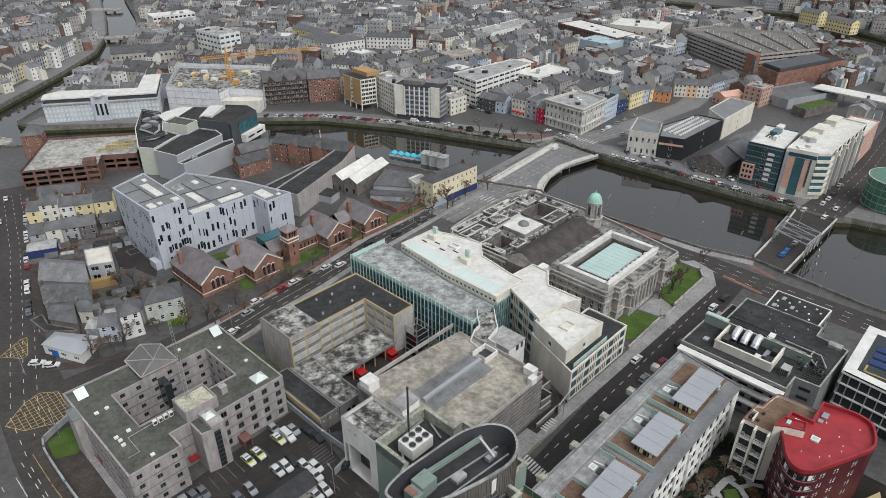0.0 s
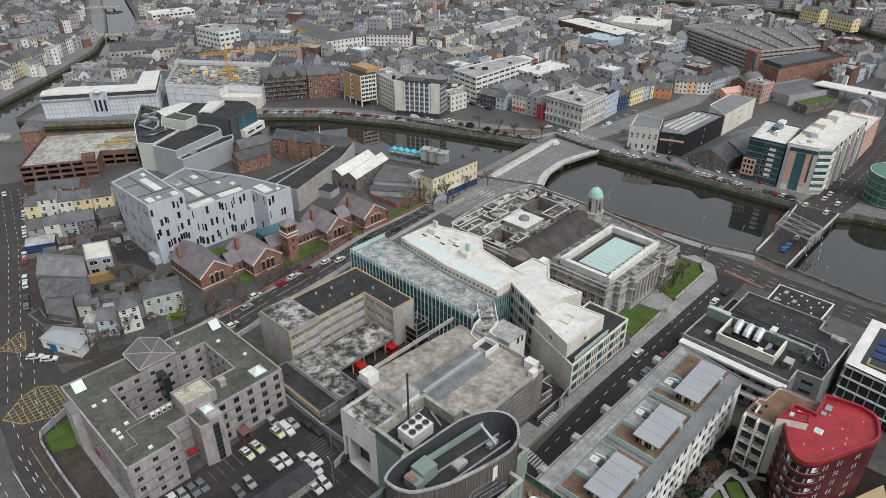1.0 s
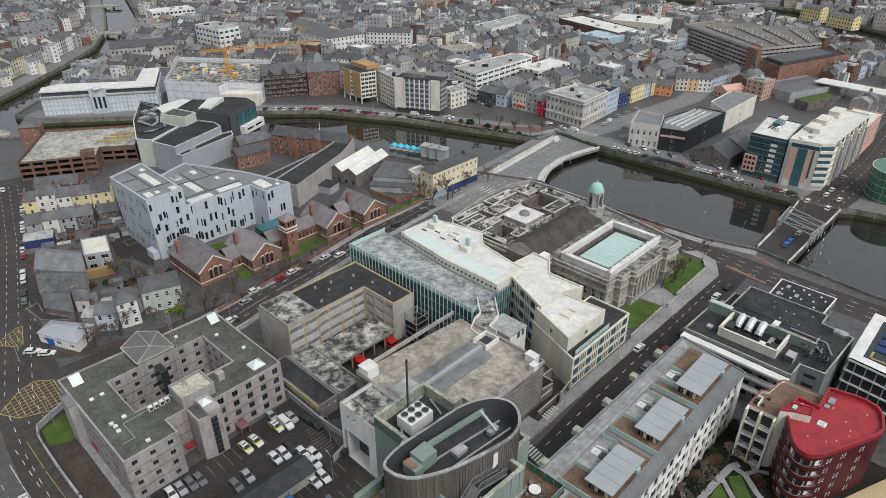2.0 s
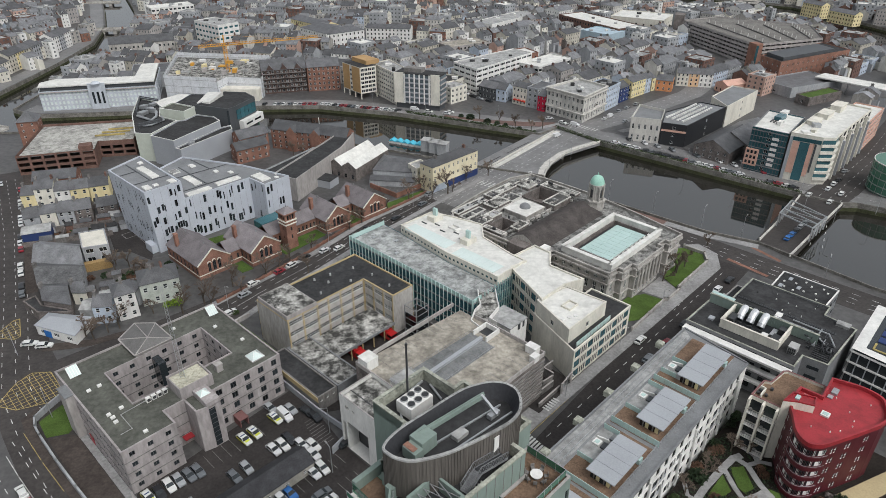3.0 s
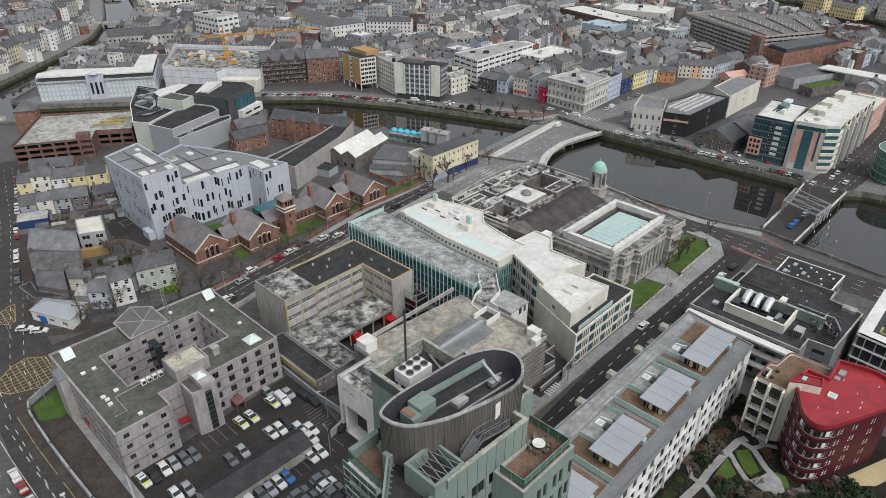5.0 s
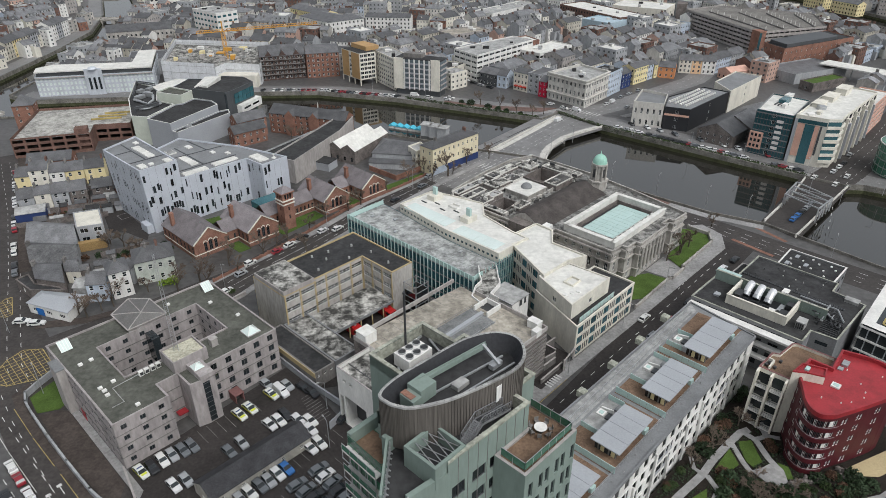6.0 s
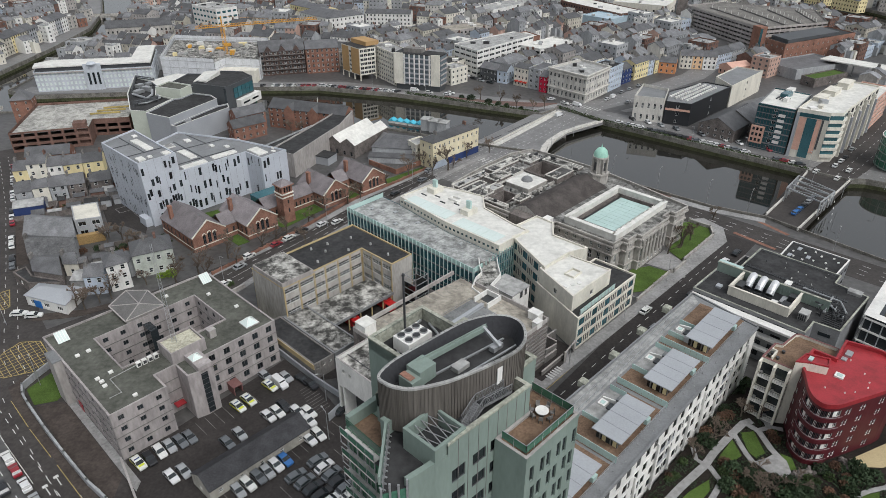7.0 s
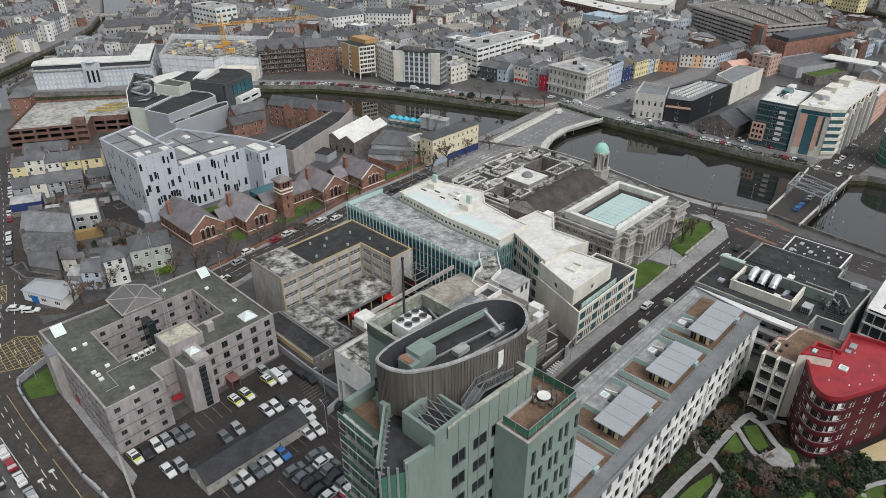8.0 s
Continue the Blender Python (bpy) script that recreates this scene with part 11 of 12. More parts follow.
def plant(s, x, y, k=1.0, z=0.0):
    mm = pose(x, y, z, 0, 0, rng.uniform(0, 360)) @ Matrix.Scale(k, 4)
    if s.name not in first:
        first[s.name] = True
        s.matrix_basis = mm
    else:
        c = copy_thing(s, pose(x, y, z, 0, 0, rng.uniform(0, 360)))
        c.scale = (k, k, k)


# raised garden on a podium between the apartment blocks
GZ = 6.2
m = M()
m.prism(P((50.5, -24), (139, -24), (139, 2), (121, 16), (131, 29), (50.5, 29.9)), 0, GZ)
tagged(part("garden_soil", m, mat("garden_soil", (0.02, 0.016, 0.013), 0.95, var=0.4)), "dark planted soil of a raised garden", "garden", "", "structure")
GARDEN_LAWNS = [[(112.9, 23.0), (115.3, 21.1), (111.0, 17.2), (108.4, 17.9), (109.0, 19.7)], [(110.0, 23.4), (107.1, 20.3), (103.9, 21.0), (103.1, 23.4)], [(91.6, 23.9), (97.0, 22.4), (94.6, 21.2), (90.0, 21.4), (82, 22.0), (82, 25.0)],
                [(112.9, 15.0), (113.3, 12.9), (110.2, 10.7), (109.9, 12.2)], [(99.8, 10.4), (105.2, 8.5), (105.6, 6.2), (100, 5)], [(106, 1.5), (112, 1.0), (116, -1.8), (108, -4)]]
GARDEN_PATHS = [([(72, 26.6), (85.8, 25.9), (91.7, 25.5), (99.7, 24.5), (104.4, 24.6), (111.4, 24.1), (116.0, 23.6), (118.0, 22.6)], 1.5), ([(111.9, 24.0), (108.3, 20.0), (106.9, 18.0)], 1.1), ([(116.4, 23.2), (116.0, 20.4), (112.8, 16.7), (111.6, 14.6)], 1.3),
                ([(116.1, 20.6), (118.9, 19.0), (119.9, 16.9)], 1.0), ([(118.5, 19.2), (119.9, 20.4), (120.4, 22.4)], 1.2), ([(100.1, 23.8), (98.1, 20.7), (95.8, 20.3), (90, 20.0), (84, 19.4)], 1.1), ([(99.9, 24.5), (100.0, 26.4), (102.4, 28.2)], 0.9),
                ([(110.4, 0.2), (112.4, 0.8), (114.7, -0.2), (118, -2.4), (123, -4)], 0.9)]
GARDEN_TERRACE = [(107.2, 17.9), (109.6, 16.6), (112.6, 15.6), (111.8, 13.4), (109.4, 11.7), (106.9, 12.2), (107.4, 13.6), (106.4, 14.8)]
for pts in GARDEN_LAWNS:
    flat_uv("lawn", pts, GZ + 0.1, GRASS, "small garden lawn between paths", "lawn", 0.1)
for i, (pts, w) in enumerate(GARDEN_PATHS):
    ribbon("path", P(*pts), w, GZ + 0.13 + i * 0.005, PAVING, "pale gravel garden path", "path", 0.12)
flat_uv("terrace", GARDEN_TERRACE, GZ + 0.18, PAVING, "pale paved garden terrace", "terrace", 0.15)
flat_uv("sand_patch", [(120.6, 4.6), (131.0, 0.2), (136, -2), (131, -4), (122.9, -0.8), (120.2, 2.4)], GZ + 0.1, mat("dry_sandy_gravel", (0.42, 0.34, 0.2), 0.95, var=0.2), "sandy gravel patch beside the maroon block", "gravel")
HEART = [(118.6, 16.2), (115.6, 14.8), (113.4, 12.6), (113.0, 10.8), (114.2, 8.9), (117, 7.4), (123, 4.4), (131, 0.8), (141, 4), (141, 27), (121, 27), (119.3, 22), (120, 18)]


def garden_free(u, v, gap):
    if any(near_line(u, v, pts, w / 2 + gap) for pts, w in GARDEN_PATHS):
        return False
    if any(inside(u, v, q) for q in GARDEN_LAWNS) or inside(u, v, GARDEN_TERRACE) or near_line(u, v, GARDEN_TERRACE, gap):
        return False
    if inside(u, v, HEART) or near_line(u, v, HEART + HEART[:1], gap):
        return False
    return not (u > 119 and v < 5.2)


made = 0
for k in range(1200):
    u, v = rng.uniform(78, 131), rng.uniform(-10, 28.4)
    if not garden_free(u, v, 0.75):
        continue
    if made >= 240:
        break
    made += 1
    x, y = W(u, v)
    plant(rng.choice([S1, S2, S2, S4, S1, S4]) if v > 12 else rng.choice([S1, S1, S4, S2, S1]), x, y, rng.uniform(0.6, 1.35), GZ)
m = M()
rr = random.Random(71)
for k in range(20000):
    u, v = rr.uniform(74, 131), rr.uniform(-12, 29)
    if not garden_free(u, v, 0.15) or math.sin(u * 0.9 + math.sin(v * 0.7) * 2) + math.sin(v * 1.1 + u * 0.3) < -0.9:
        continue
    p = Vector((*W(u, v), GZ + rr.uniform(0.05, 0.5)))
    a = Vector((rr.uniform(-1, 1), rr.uniform(-1, 1), rr.uniform(-0.5, 0.5))).normalized()
    c = a.cross(Vector((rr.uniform(-0.5, 0.5), rr.uniform(-0.5, 0.5), 1))).normalized()
    k2 = rr.uniform(0.1, 0.28)
    m.face(p - a * k2, p + c * k2 * 0.7, p + a * k2, p - c * k2 * 0.7)
tagged(part("ground_cover", m, IVY), "dense dark evergreen ground cover in the garden", "ground cover", "", "stuff")
for u, v in ((104.6, 16.6), (101.4, 15.2), (103.4, 12.4), (99, 14), (106, 10.2), (117.6, 24.8), (120, 21.5), (109.4, 25.6), (100, 27.0), (106.6, 26.4)):
    c = copy_thing(TREES[1], pose(*W(u, v), GZ, 0, 0, u * 40))
    c.scale = (0.85, 0.85, 0.7)


def rock(seed):
    rr = random.Random(seed)
    m = M()
    rows = []
    for i in range(4):
        k = (1.0, 0.95, 0.65, 0.15)[i]
        rows.append([(k * math.cos(a * 0.898) * rr.uniform(0.45, 0.7), k * math.sin(a * 0.898) * rr.uniform(0.35, 0.6), (0, 0.3, 0.6, 0.75)[i] + rr.uniform(-0.05, 0.05)) for a in range(7)])
    m.grid(rows, True)
    m.face(*rows[-1])
    return m.mesh("rock", STONE_D)


ROCKS = [rock(k) for k in range(4)]
rr = random.Random(12)
for k in range(46):
    t = rr.random()
    u, v = (108.6 + 6.2 * t + rr.uniform(-0.5, 0.5), 11.3 - 3.6 * t + rr.uniform(-0.6, 0.6)) if k < 34 else (117.5 + rr.uniform(0, 3), 5.2 + rr.uniform(-1.4, 0.6))
    if not garden_free(u, v, 0.1) and k < 34:
        continue
    ob = tagged(new("rock", ROCKS[k % 4]), "grey garden boulder beside the shrubs", "boulder", "garden boulders")
    ob.location, ob.rotation_euler, ob.scale = (*W(u, v), GZ), (0, 0, rr.uniform(0, 6)), (rr.uniform(0.6, 1.2),) * 3
for x, y, s, k in ((-82.6, 168.5, S3, 1.1), (-85.2, 167.2, S3, 0.9), (-63, 163, S4, 1.2), (-71, 150, S4, 1), (-94, 135, S2, 1.3), (-92, 133.5, S1, 1.2), (24, 340, S1, 1.4), (33, 334, S1, 1.0), (40, 329, S1, 1.0), (15, 346, S1, 1.6), (10, 349, S1, 1.0), (29, 337, S1, 1.1),
                   (-116, 182, S2, 1.2), (-112, 184, S1, 1.0), (-105, 178, S1, 1.2), (-101, 180, S2, 1.4), (-96, 182, S2, 1.3)):
    plant(s, x, y, k)
hedge = random.Random(17)
for k in range(46):
    t = hedge.random()
    x, y = -108 + 24 * t + hedge.uniform(-2.2, 2.2), 181 + 14 * t + hedge.uniform(-2.5, 2.5)
    plant(hedge.choice([S2, S4, S2, S1]), x, y, hedge.uniform(0.5, 1.1))
for k in range(26):
    t = hedge.random()
    x, y = -152 + 26 * t + hedge.uniform(-1, 1), 210.5 + 10 * t + hedge.uniform(-1.5, 1.5)
    plant(hedge.choice([S2, S4, S2]), x, y, hedge.uniform(0.4, 0.8))
for a, b2 in (((60, 331), (78, 309.5)), ((79, 308.6), (149.5, 249.2)), ((-20, 356), (48, 323))):
    m = M()
    rr = random.Random(31)
    a, b2 = Vector(a), Vector(b2)
    for k in range(int((b2 - a).length * 48)):
        q = a.lerp(b2, rr.random())
        p = Vector((q.x + rr.uniform(-1.0, 0.8), q.y + rr.uniform(-1.0, 0.8), rr.uniform(-0.8, 1.3)))
        u = Vector((rr.uniform(-1, 1), rr.uniform(-1, 1), rr.uniform(-1, 1))).normalized()
        v = u.cross(Vector((rr.uniform(-1, 1), rr.uniform(-1, 1), 1))).normalized()
        s = rr.uniform(0.15, 0.4)
        m.face(p - u * s, p + v * s, p + u * s, p - v * s)
    tagged(part("quay_growth", m, SHRUB), "ragged weeds and ivy along the quay edge", "weeds", "", "stuff")


# ---------------------------------------------------------------- cars
def car(name, colour, label, L=4.3, Wd=1.78, H=1.46, van=False):
    paint = mat(name + "_paint_" + label.split()[0], colour, 0.3, var=0.06, bump=0, spec=0.6)
    b = thing(name, label, "car" if not van else "van", (0, 0, 0), "parked and passing cars")
    h = L / 2
    if van:
        prof = [(-h, 0.3), (-h, 1.85), (-h + 0.15, 1.95), (h - 1.5, 1.95), (h - 0.75, 1.15), (h - 0.1, 1.0), (h, 0.75), (h, 0.3)]
        glass = [(h - 1.42, 1.86), (h - 0.84, 1.2)]
    else:
        prof = [(-h, 0.32), (-h, 0.85), (-h + 0.25, 0.98), (-h + 0.75, H - 0.05), (-h + 1.3, H), (h - 2.0, H - 0.03), (h - 1.15, 0.98), (h - 0.15, 0.82), (h, 0.62), (h, 0.3)]
        glass = None
    m = M()
    n = len(prof)

    def half(x, z):
        k = 1.0 if z < 0.95 else 1.0 - 0.2 * (z - 0.95) / 0.55 * (0.4 if van else 1)
        e = 1.0 - 0.1 * max(0, abs(x) / h - 0.8) / 0.2
        return Wd / 2 * k * e

    for s in (-1, 1):
        pts = [(x, s * half(x, z), z) for x, z in prof]
        m.face(*(pts if s < 0 else reversed(pts)))
    for i in range(n):
        (x0, z0), (x1, z1) = prof[i], prof[(i + 1) % n]
        m.face((x0, -half(x0, z0), z0), (x0, half(x0, z0), z0), (x1, half(x1, z1), z1), (x1, -half(x1, z1), z1))
    part("body", m, paint, b)
    m = M()
    if van:
        (x0, z0), (x1, z1) = glass
        m.face((x0, -0.72, z0 + 0.02), (x1, -0.78, z1 + 0.02), (x1, 0.78, z1 + 0.02), (x0, 0.72, z0 + 0.02))
    else:
        for (x0, z0), (x1, z1) in (((-h + 0.28, 1.0), (-h + 0.73, H - 0.08)), ((h - 1.2, 1.0), (h - 1.95, H - 0.07))):
            dx = 0.03 if x0 > 0 else -0.03
            q = [(x0 + dx, -half(x0, z0) * 0.93, z0 + 0.02), (x0 + dx, half(x0, z0) * 0.93, z0 + 0.02), (x1 + dx, half(x1, z1) * 0.93, z1 + 0.02), (x1 + dx, -half(x1, z1) * 0.93, z1 + 0.02)]
            m.face(*(q if x0 > 0 else reversed(q)))
        for s in (-1, 1):
            q = [(x, s * (half(x, z) + 0.012), z) for x, z in ((-h + 0.5, 1.0), (-h + 0.85, H - 0.1), (h - 2.0, H - 0.1), (h - 1.3, 1.0))]
            m.face(*(reversed(q) if s < 0 else q))
    part("glazing", m, GLASS, b)
    for x in (-h + 0.85, h - 0.85):
        for s in (-1, 1):
            m = M()
            ring = [(x + 0.32 * math.cos(6.283 * i / 10), 0.32 + 0.32 * math.sin(6.283 * i / 10)) for i in range(10)]
            m.face(*[(a, s * (Wd / 2 + 0.01), z) for a, z in (ring if s < 0 else reversed(ring))])
            for i in range(10):
                (a, z), (c, e) = ring[i], ring[(i + 1) % 10]
                m.face((a, s * (Wd / 2 + 0.01), z), (c, s * (Wd / 2 + 0.01), e), (c, s * (Wd / 2 - 0.2), e), (a, s * (Wd / 2 - 0.2), z))
            part("wheel", m, METAL_D, b)
    return b


CARS = [car("car", (0.6, 0.6, 0.6), "white hatchback with dark windows"), car("car", (0.02, 0.021, 0.024), "black saloon car with dark windows", 4.5), car("car", (0.3, 0.31, 0.32), "silver grey saloon car with dark windows"), car("car", (0.12, 0.13, 0.14), "dark grey estate car with dark windows", 4.5),
        car("car", (0.62, 0.62, 0.6), "white saloon car with dark windows", 4.5), car("car", (0.25, 0.02, 0.03), "deep red hatchback with dark windows", 4.1), car("car", (0.03, 0.13, 0.36), "bright blue hatchback with dark windows", 4.1), car("van", (0.62, 0.62, 0.62), "white panel van with a dark windscreen", 4.9, 1.9, van=True)]
POLICE = car("car", (0.62, 0.63, 0.6), "white police car with yellow side panels", 4.5)
for s in (-1, 1):
    m = M()
    m.face(*[(x, s * 0.905, z) for x, z in (((-2.0, 0.5), (1.9, 0.5), (1.9, 0.88), (-2.0, 0.88)) if s < 0 else ((1.9, 0.5), (-2.0, 0.5), (-2.0, 0.88), (1.9, 0.88)))])
    part("yellow_panel", m, mat("fluorescent_yellow", (0.6, 0.62, 0.03), 0.5, var=0.05), POLICE)
m = M()
m.box(-2.0, -0.75, 0.99, -1.6, 0.75, 1.03)
m.box(0.9, -0.6, 0.95, 1.7, 0.6, 0.99)
part("bonnet_panel", m, mat("fluorescent_lime", (0.55, 0.6, 0.05), 0.5, var=0.05), POLICE)
m = M()
m.box(-0.5, -0.55, 1.46, -0.25, 0.55, 1.56)
part("light_bar", m, NAVY, POLICE)
car_first = set()


def park(c, x, y, ang, z=0.045):
    m = pose(x, y, z, 0, 0, ang)
    if c.name in car_first:
        copy_thing(c, m)
    else:
        car_first.add(c.name)
        c.matrix_basis = m


rng = random.Random(41)
pick = lambda: rng.choice([CARS[0], CARS[0], CARS[1], CARS[2], CARS[3], CARS[4], CARS[4], CARS[5], CARS[1]])
SE = TURN - 90
LOT = {"white": 0, "black": 1, "silver": 2, "grey": 3, "saloon": 4, "red": 5, "blue": 6, "van": 7}
for u, v, kind in ((27.7, 110.4, "black"), (30.1, 110.7, "saloon"), (32.2, 110.5, "silver"), (34.4, 110.1, "grey"), (36.4, 109.8, "grey"), (28.6, 102.6, "white"), (31.0, 102.1, "silver"), (59.7, 110.2, "van"), (58.7, 115.0, "silver"), (61.9, 111.0, "silver"),
                   (64.2, 107.4, "black"), (64.5, 104.6, "black"), (51.6, 102.9, "white"), (53.8, 102.6, "saloon"), (55.9, 103.1, "black"), (44.3, 102.8, "silver"), (41.1, 102.4, "grey"), (56.9, 99.6, "white"), (58.6, 97.4, "saloon"), (57.0, 95.2, "white"), (56.0, 90.5, "saloon"),
                   (53.7, 90.7, "white"), (36.0, 90.3, "silver"), (38.2, 90.4, "saloon"), (40.6, 90.4, "grey"), (42.6, 90.2, "silver"), (44.8, 90.4, "white"), (46.9, 90.2, "blue")):
    park(CARS[LOT[kind]], *W(u, v if v > 91 or u > 50 else v - 0.5), SE + rng.uniform(-3, 3))
for u, v in ((25.6, 110.8), (48.6, 110.6), (51.4, 110.7), (57.5, 111.2)):
    park(POLICE, *W(u, v), SE + 3)
for u, v, kind in ((51.5, 84.6, "grey"), (51.4, 82.2, "white"), (46.0, 84.5, "grey"), (46.4, 82.0, "grey"), (46.6, 79.5, "black"), (51.3, 79.7, "grey"), (51.3, 77.3, "black"), (46.9, 77.0, "black"), (47.2, 74.6, "white"), (51.1, 75.0, "grey"), (51.0, 72.8, "saloon"), (64.6, 92.4, "black"), (47.3, 72.2, "red"),
                   (46.9, 69.8, "grey"), (51.2, 70.4, "black"), (51.0, 68.0, "white"), (46.8, 67.4, "silver")):
    park(CARS[LOT[kind]], *W(u, v), TURN + rng.uniform(-4, 4))
for u, v, i in ((7.4, 131.8, 4), (7.4, 127.1, 5), (7.5, 121.7, 0), (7.7, 116.1, 2), (4.2, 124, 1), (4.4, 112, 3)):
    park(CARS[i], *W(u, v), TURN + 90)
# west road and its kerb
for x, y in ((-117, 147.5), (-112.4, 146.6)):
    park(CARS[4], x, y, 8)
for k, (x, y) in enumerate(((-178.3, 252.2), (-171.5, 240), (-169, 235.6), (-163.6, 226), (-160.6, 221), (-155, 210.6), (-152.4, 206), (-149.6, 201.4), (-143.4, 190), (-140.8, 185.6), (-136, 177.4), (-133.4, 173))):
    park(pick(), x, y, 120)
for x, y in ((-158, 196), (-180, 236), (-190, 258), (-127, 140)):
    park(pick(), x, y, 121)
# main street traffic and kerbside
for (u, v), i in zip(((87.4, 168.0), (97.6, 168.0), (103.1, 168.6), (116.7, 168.4), (121.3, 166.0), (151.3, 168.6), (167.3, 170.1), (81.9, 164.2), (73.5, 158.8), (138.5, 170.2), (109, 169.6), (176, 175)), (4, 5, 4, 0, 4, 1, 3, 2, 4, 1, 1, 2)):
    park(CARS[i], *W(u, v), TURN + 6)
for (u, v), i in zip(((33, 149), (38, 150.2), (46, 151.5)), (1, 2, 4)):
    park(CARS[i], *W(u, v), TURN + 12)
# street beside the council
for (u, v), i in zip(((151, 55.9), (147, 61.8), (163, 56.2), (188, 57), (196, 56.5), (141, 56.2)), (5, 4, 1, 0, 1, 3)):
    park(CARS[i], *W(u, v), TURN)
# bridge and quays
for (x, y), i in zip(((129, 212.5), (132, 215.5), (135, 218.5), (138, 221.6), (126, 209.6), (157, 240), (166, 248), (163, 253), (172, 262), (180, 272), (168, 258), (152, 247)), (6, 1, 2, 3, 6, 4, 4, 0, 1, 2, 0, 4)):
    park(CARS[i], x, y, 46)
NP = [Vector(p) for p in NQUAY]
for a, c, n, off, turn in (((-70, 371.5), (-24, 359), 20, 0, 60), ((-105, 371), (-72, 371), 11, 0, 80), ((84, 309), (150, 253.5), 30, 0, 38), ((90, 313), (146, 266), 10, 2.5, -38)):
    for k in range(n):
        q = Vector(a).lerp(Vector(c), (k + rng.uniform(0.2, 0.8)) / n)
        d = math.degrees(math.atan2(c[1] - a[1], c[0] - a[0]))
        if rng.random() < 0.85:
            park(pick(), q.x, q.y + off, d + turn)
for x, y, a in ((-16, 361, -20), (-8, 357, -20), (2, 353.5, -22), (4, 356, -22), (14, 392, -40), (18, 386, -40), (22, 381, -40), (27, 376.5, -40), (58, 345, 20), (64, 338, -40), (70, 334.5, -40), (92, 349, 50), (88, 344.6, 50), (99, 358, 50), (105, 364, 50), (112, 371, 50), (58, 318, 45), (98, 340, 50)):
    park(rng.choice([CARS[0], CARS[4], CARS[1], CARS[7], CARS[2]]), x, y, a)


# ---------------------------------------------------------------- yard shed, fire engines, walls and lamps
house("store", "long low store with a dark slate roof in the car park", "store", P((31.2, 91.6), (54.6, 91.4), (54.6, 97.8), (31.0, 98.2)), 2.9, 2.1, mat("grimy_pale_render", (0.4, 0.385, 0.34), 0.85, var=0.2, stain=0.35, stretch=0.3), mat("sooty_slate", (0.05, 0.05, 0.054), 0.7, var=0.35, big=0.4, fine=4, stain=0.3), floors=1, pitch=4.5, w=0.9, wh=1.0, chimneys=0, blind=(2,))


def fire_engine(u, v, ang):
    b = thing("fire_engine", "red fire engine parked under the canopy", "fire engine", (*W(u, v), 0), "fire engines")
    x, y = W(u, v)
    c, s = math.cos(radians(ang)), math.sin(radians(ang))

    def ring(x0, x1, w):
        return [(x + c * a - s * o, y + s * a + c * o) for a, o in ((x0, -w), (x1, -w), (x1, w), (x0, w))]

    RED = mat("fire_red", (0.45, 0.02, 0.02), 0.4, var=0.08)
    m = M()
    m.prism(ring(-3.6, 1.6, 1.2), 0.6, 3.0, True)
    part("body", m, RED, b)
    m = M()
    m.prism(ring(1.7, 3.7, 1.2), 0.6, 2.7, True)
    part("cab", m, RED, b)
    m = M()
    m.prism(ring(1.9, 3.73, 1.22), 1.7, 2.4)
    part("cab_window", m, GLASS, b)
    m = M()
    m.prism(ring(-3.4, 1.2, 0.4), 3.0, 3.25)
    part("ladder", m, METAL, b)
    for a in (-2.2, 2.6):
        for o in (-1.0, 1.0):
            m = M()
            q = (x + c * a - s * o, y + s * a + c * o)
            m.bar((q[0] + s * 0.2, q[1] - c * 0.2, 0.5), (q[0] - s * 0.2, q[1] + c * 0.2, 0.5), 1.0, 1.0)
            part("wheel", m, METAL_D, b)


fire_engine(87, 116.2, SE)
fire_engine(98.6, 116.4, SE)
fire_engine(102.8, 104.6, TURN)


def run_wall(name, pts, h, w, material, label, piers=0):
    m = M()
    for a, b in zip(pts, pts[1:]):
        m.bar((*a, h / 2), (*b, h / 2), w, h)
        m.bar((*a, h + 0.06), (*b, h + 0.06), w + 0.14, 0.12)
    if piers:
        for a, b in zip(pts, pts[1:]):
            a, b = Vector(a), Vector(b)
            n = max(1, int((b - a).length / piers))
            for k in range(n + 1):
                q = a.lerp(b, k / n)
                m.cyl(q.x, q.y, 0, h + 0.4, w * 0.9, w * 0.9, 4)
    return tagged(part(name, m, material), label, "wall", "", "structure")


run_wall("wall_west", P((24.4, 156.8), (20.6, 155.0), (17.0, 152.9), (16.0, 149.5), (15.8, 145.4), (15.7, 134.5), (15.9, 123.8), (16.3, 112.9), (17.2, 105.7), (17.6, 80)), 1.7, 0.3, GREYR, "pale grey boundary wall with piers", 2.6)
run_wall("wall_station", P((23.4, 113.6), (20, 96), (18, 80)), 1.8, 0.3, CONC, "grey concrete wall beside the car park")
run_wall("wall_school", P((74, 166.8), (107, 170.6), (133, 176.0), (160, 176.2), (176, 177)), 0.9, 0.4, BRICK, "low red brick wall with pale piers before the school", 3.0)
run_wall("wall_yard", P((66.3, 127), (66.2, 105), (66.9, 94.6)), 1.7, 0.25, GREYCLAD, "pale blue-grey yard wall")
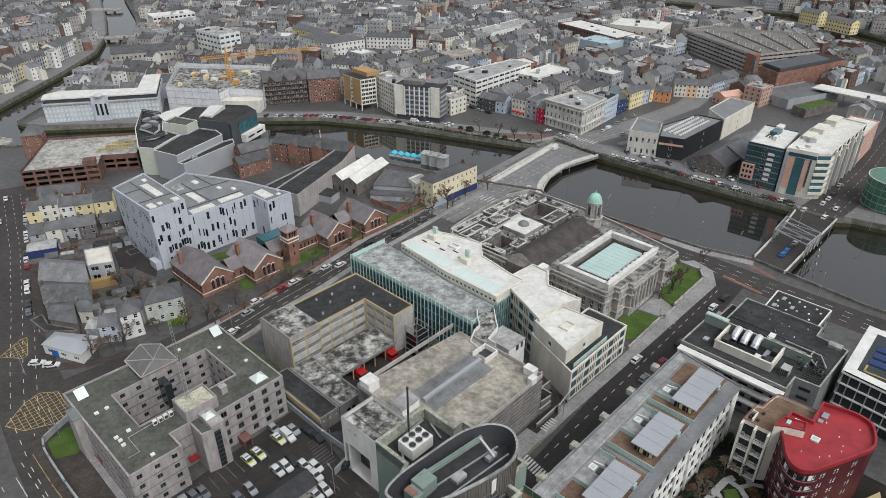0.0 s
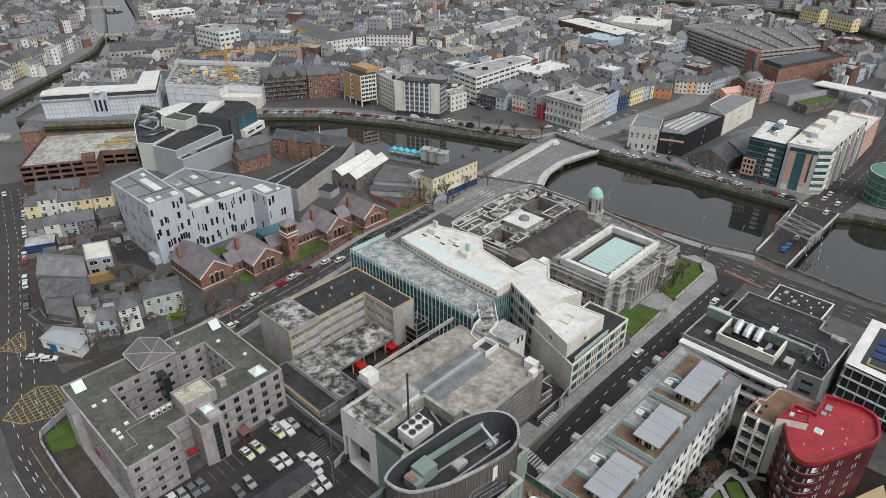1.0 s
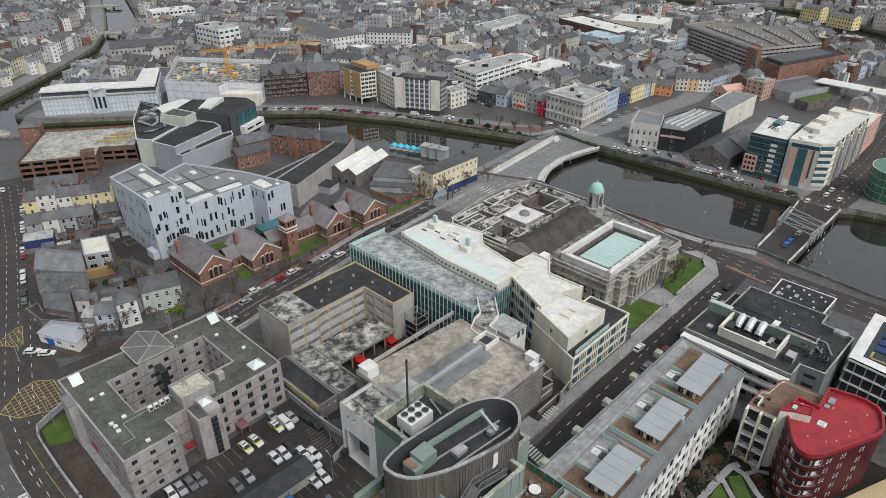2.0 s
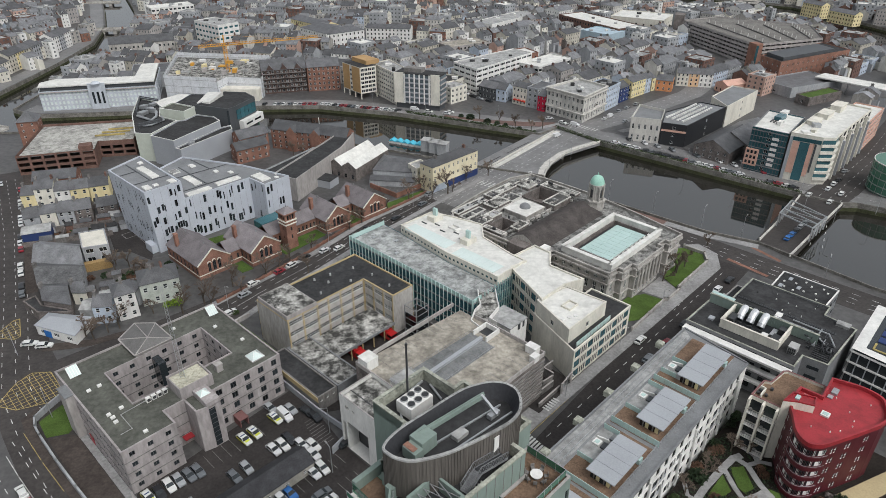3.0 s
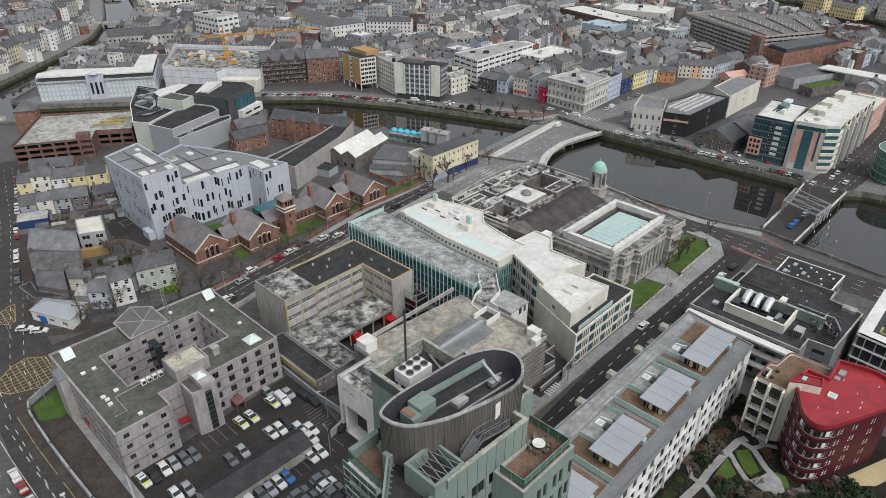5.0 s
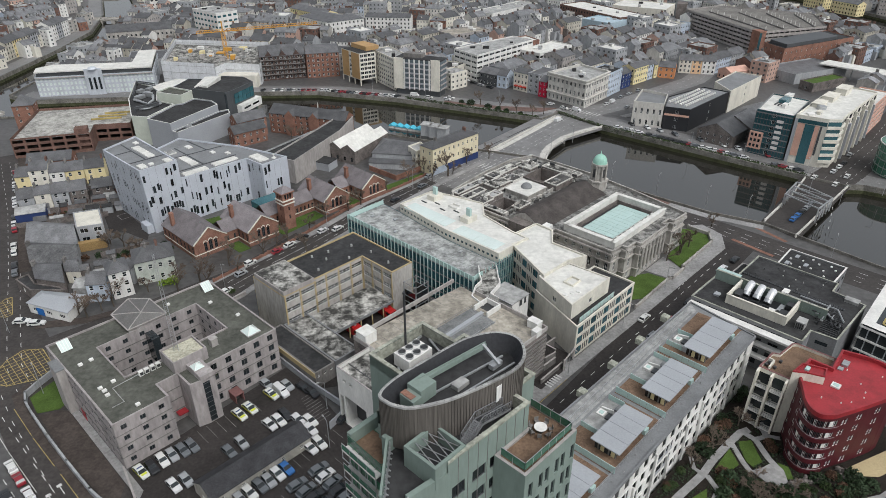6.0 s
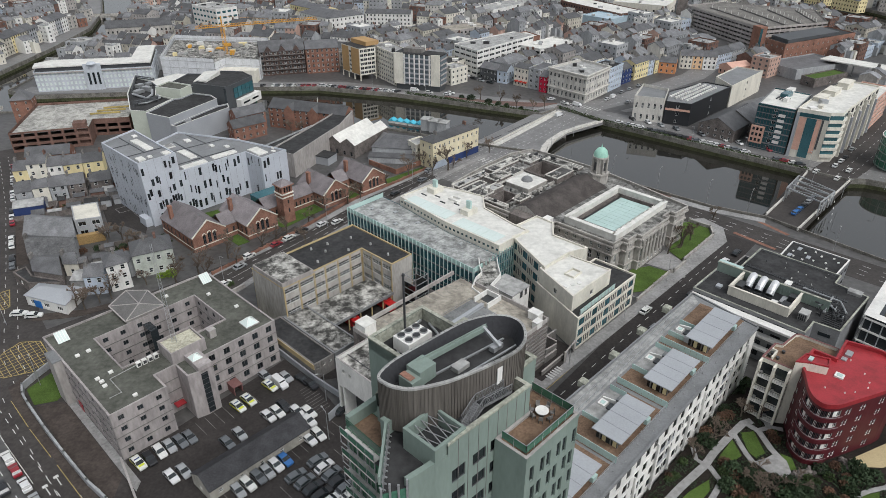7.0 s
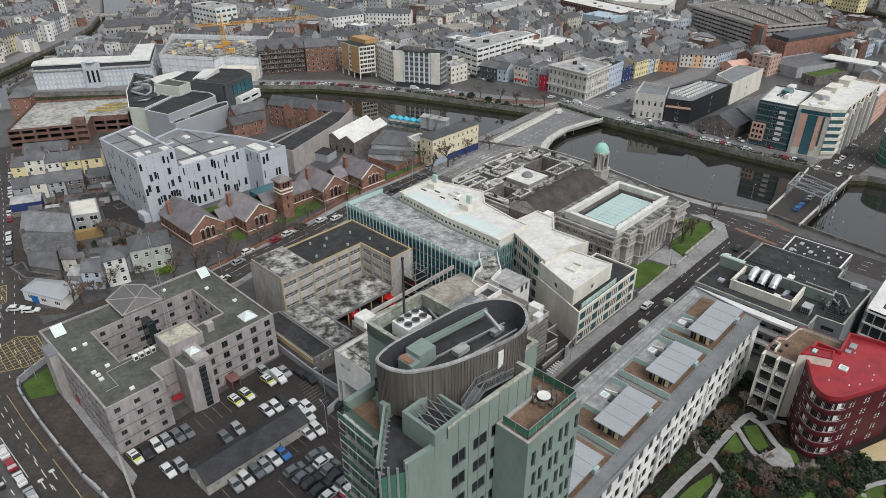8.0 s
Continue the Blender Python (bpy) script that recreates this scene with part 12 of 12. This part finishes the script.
run_wall("wall_lawn", P((150, 66.2), (170.6, 66.6), (171.6, 65.9), (179.6, 65.9), (180, 66.8), (202.4, 67), (207.2, 70.2), (207, 77.6)), 1.0, 0.4, STONE, "low limestone wall round the lawn", 5)
run_wall("wall_council", P((66, 152.6), (73.4, 153.4), (77, 153.6)), 1.2, 0.4, CONC, "pale wall by the front lawn")
run_wall("wall_pub", [(-31, 255.5), (-19, 245), (-8.5, 256)], 2.0, 0.3, BRICK, "red brick wall round the small car park")


def street_lamp():
    b = thing("street_lamp", "tall grey street lamp with a curved arm", "street lamp", (0, 0, 0), "street lamps")
    m = M()
    m.cyl(0, 0, 0, 8, 0.09, 0.06, 8)
    part("pole", m, METAL, b)
    m = M()
    m.bar((0, 0, 7.95), (1.3, 0, 8.3), 0.07)
    part("arm", m, METAL, b)
    m = M()
    m.bar((1.2, 0, 8.28), (1.9, 0, 8.3), 0.28, 0.14)
    part("head", m, FELT_L, b)
    return b


lamp = street_lamp()
for i, (x, y, a) in enumerate(((-66, 166, -40), (-40, 200, -40), (-12, 237, -40), (12, 268, -40), (*W(64, 98), 200), (*W(113, 64.2), -50), (*W(140, 64.5), -50), (*W(165, 64.8), -50), (68, 243.5, 50), (83, 232, 50), (98, 220, 50), (110, 212, 50), (126, 183, 60), (142, 168, 60), (150, 250, 220), (130, 266, 220),
                              (112, 280, 220), (90, 297, 220), (30, 344, 250), (-10, 358, 250), (-40, 366, 250), (-96, 119, 130), (-118, 143, 130), (*W(57, 88), 130), (48, 275, 180), (60, 288, 180), (*W(60, 152), 100), (143, 233, 140), (149, 222, 320), (170, 230, 140))):
    if i == 0:
        lamp.matrix_basis = pose(x, y, 0.02, 0, 0, a)
    else:
        copy_thing(lamp, pose(x, y, 0.02, 0, 0, a))
m = M()
m.bar((*W(60.4, 92.3), 1.1), (*W(66.6, 93.6), 1.1), 0.25, 2.2)
simple("advert_hoarding", m, GREYCLAD, "low pale hoarding in the car park", "hoarding")
# small boat masts and pontoon
m = M()
m.bar((-66, 336, LOW), (-66, 336, 4), 0.3)
simple("mooring_post", m, WHITE, "white mooring post in the river", "post")
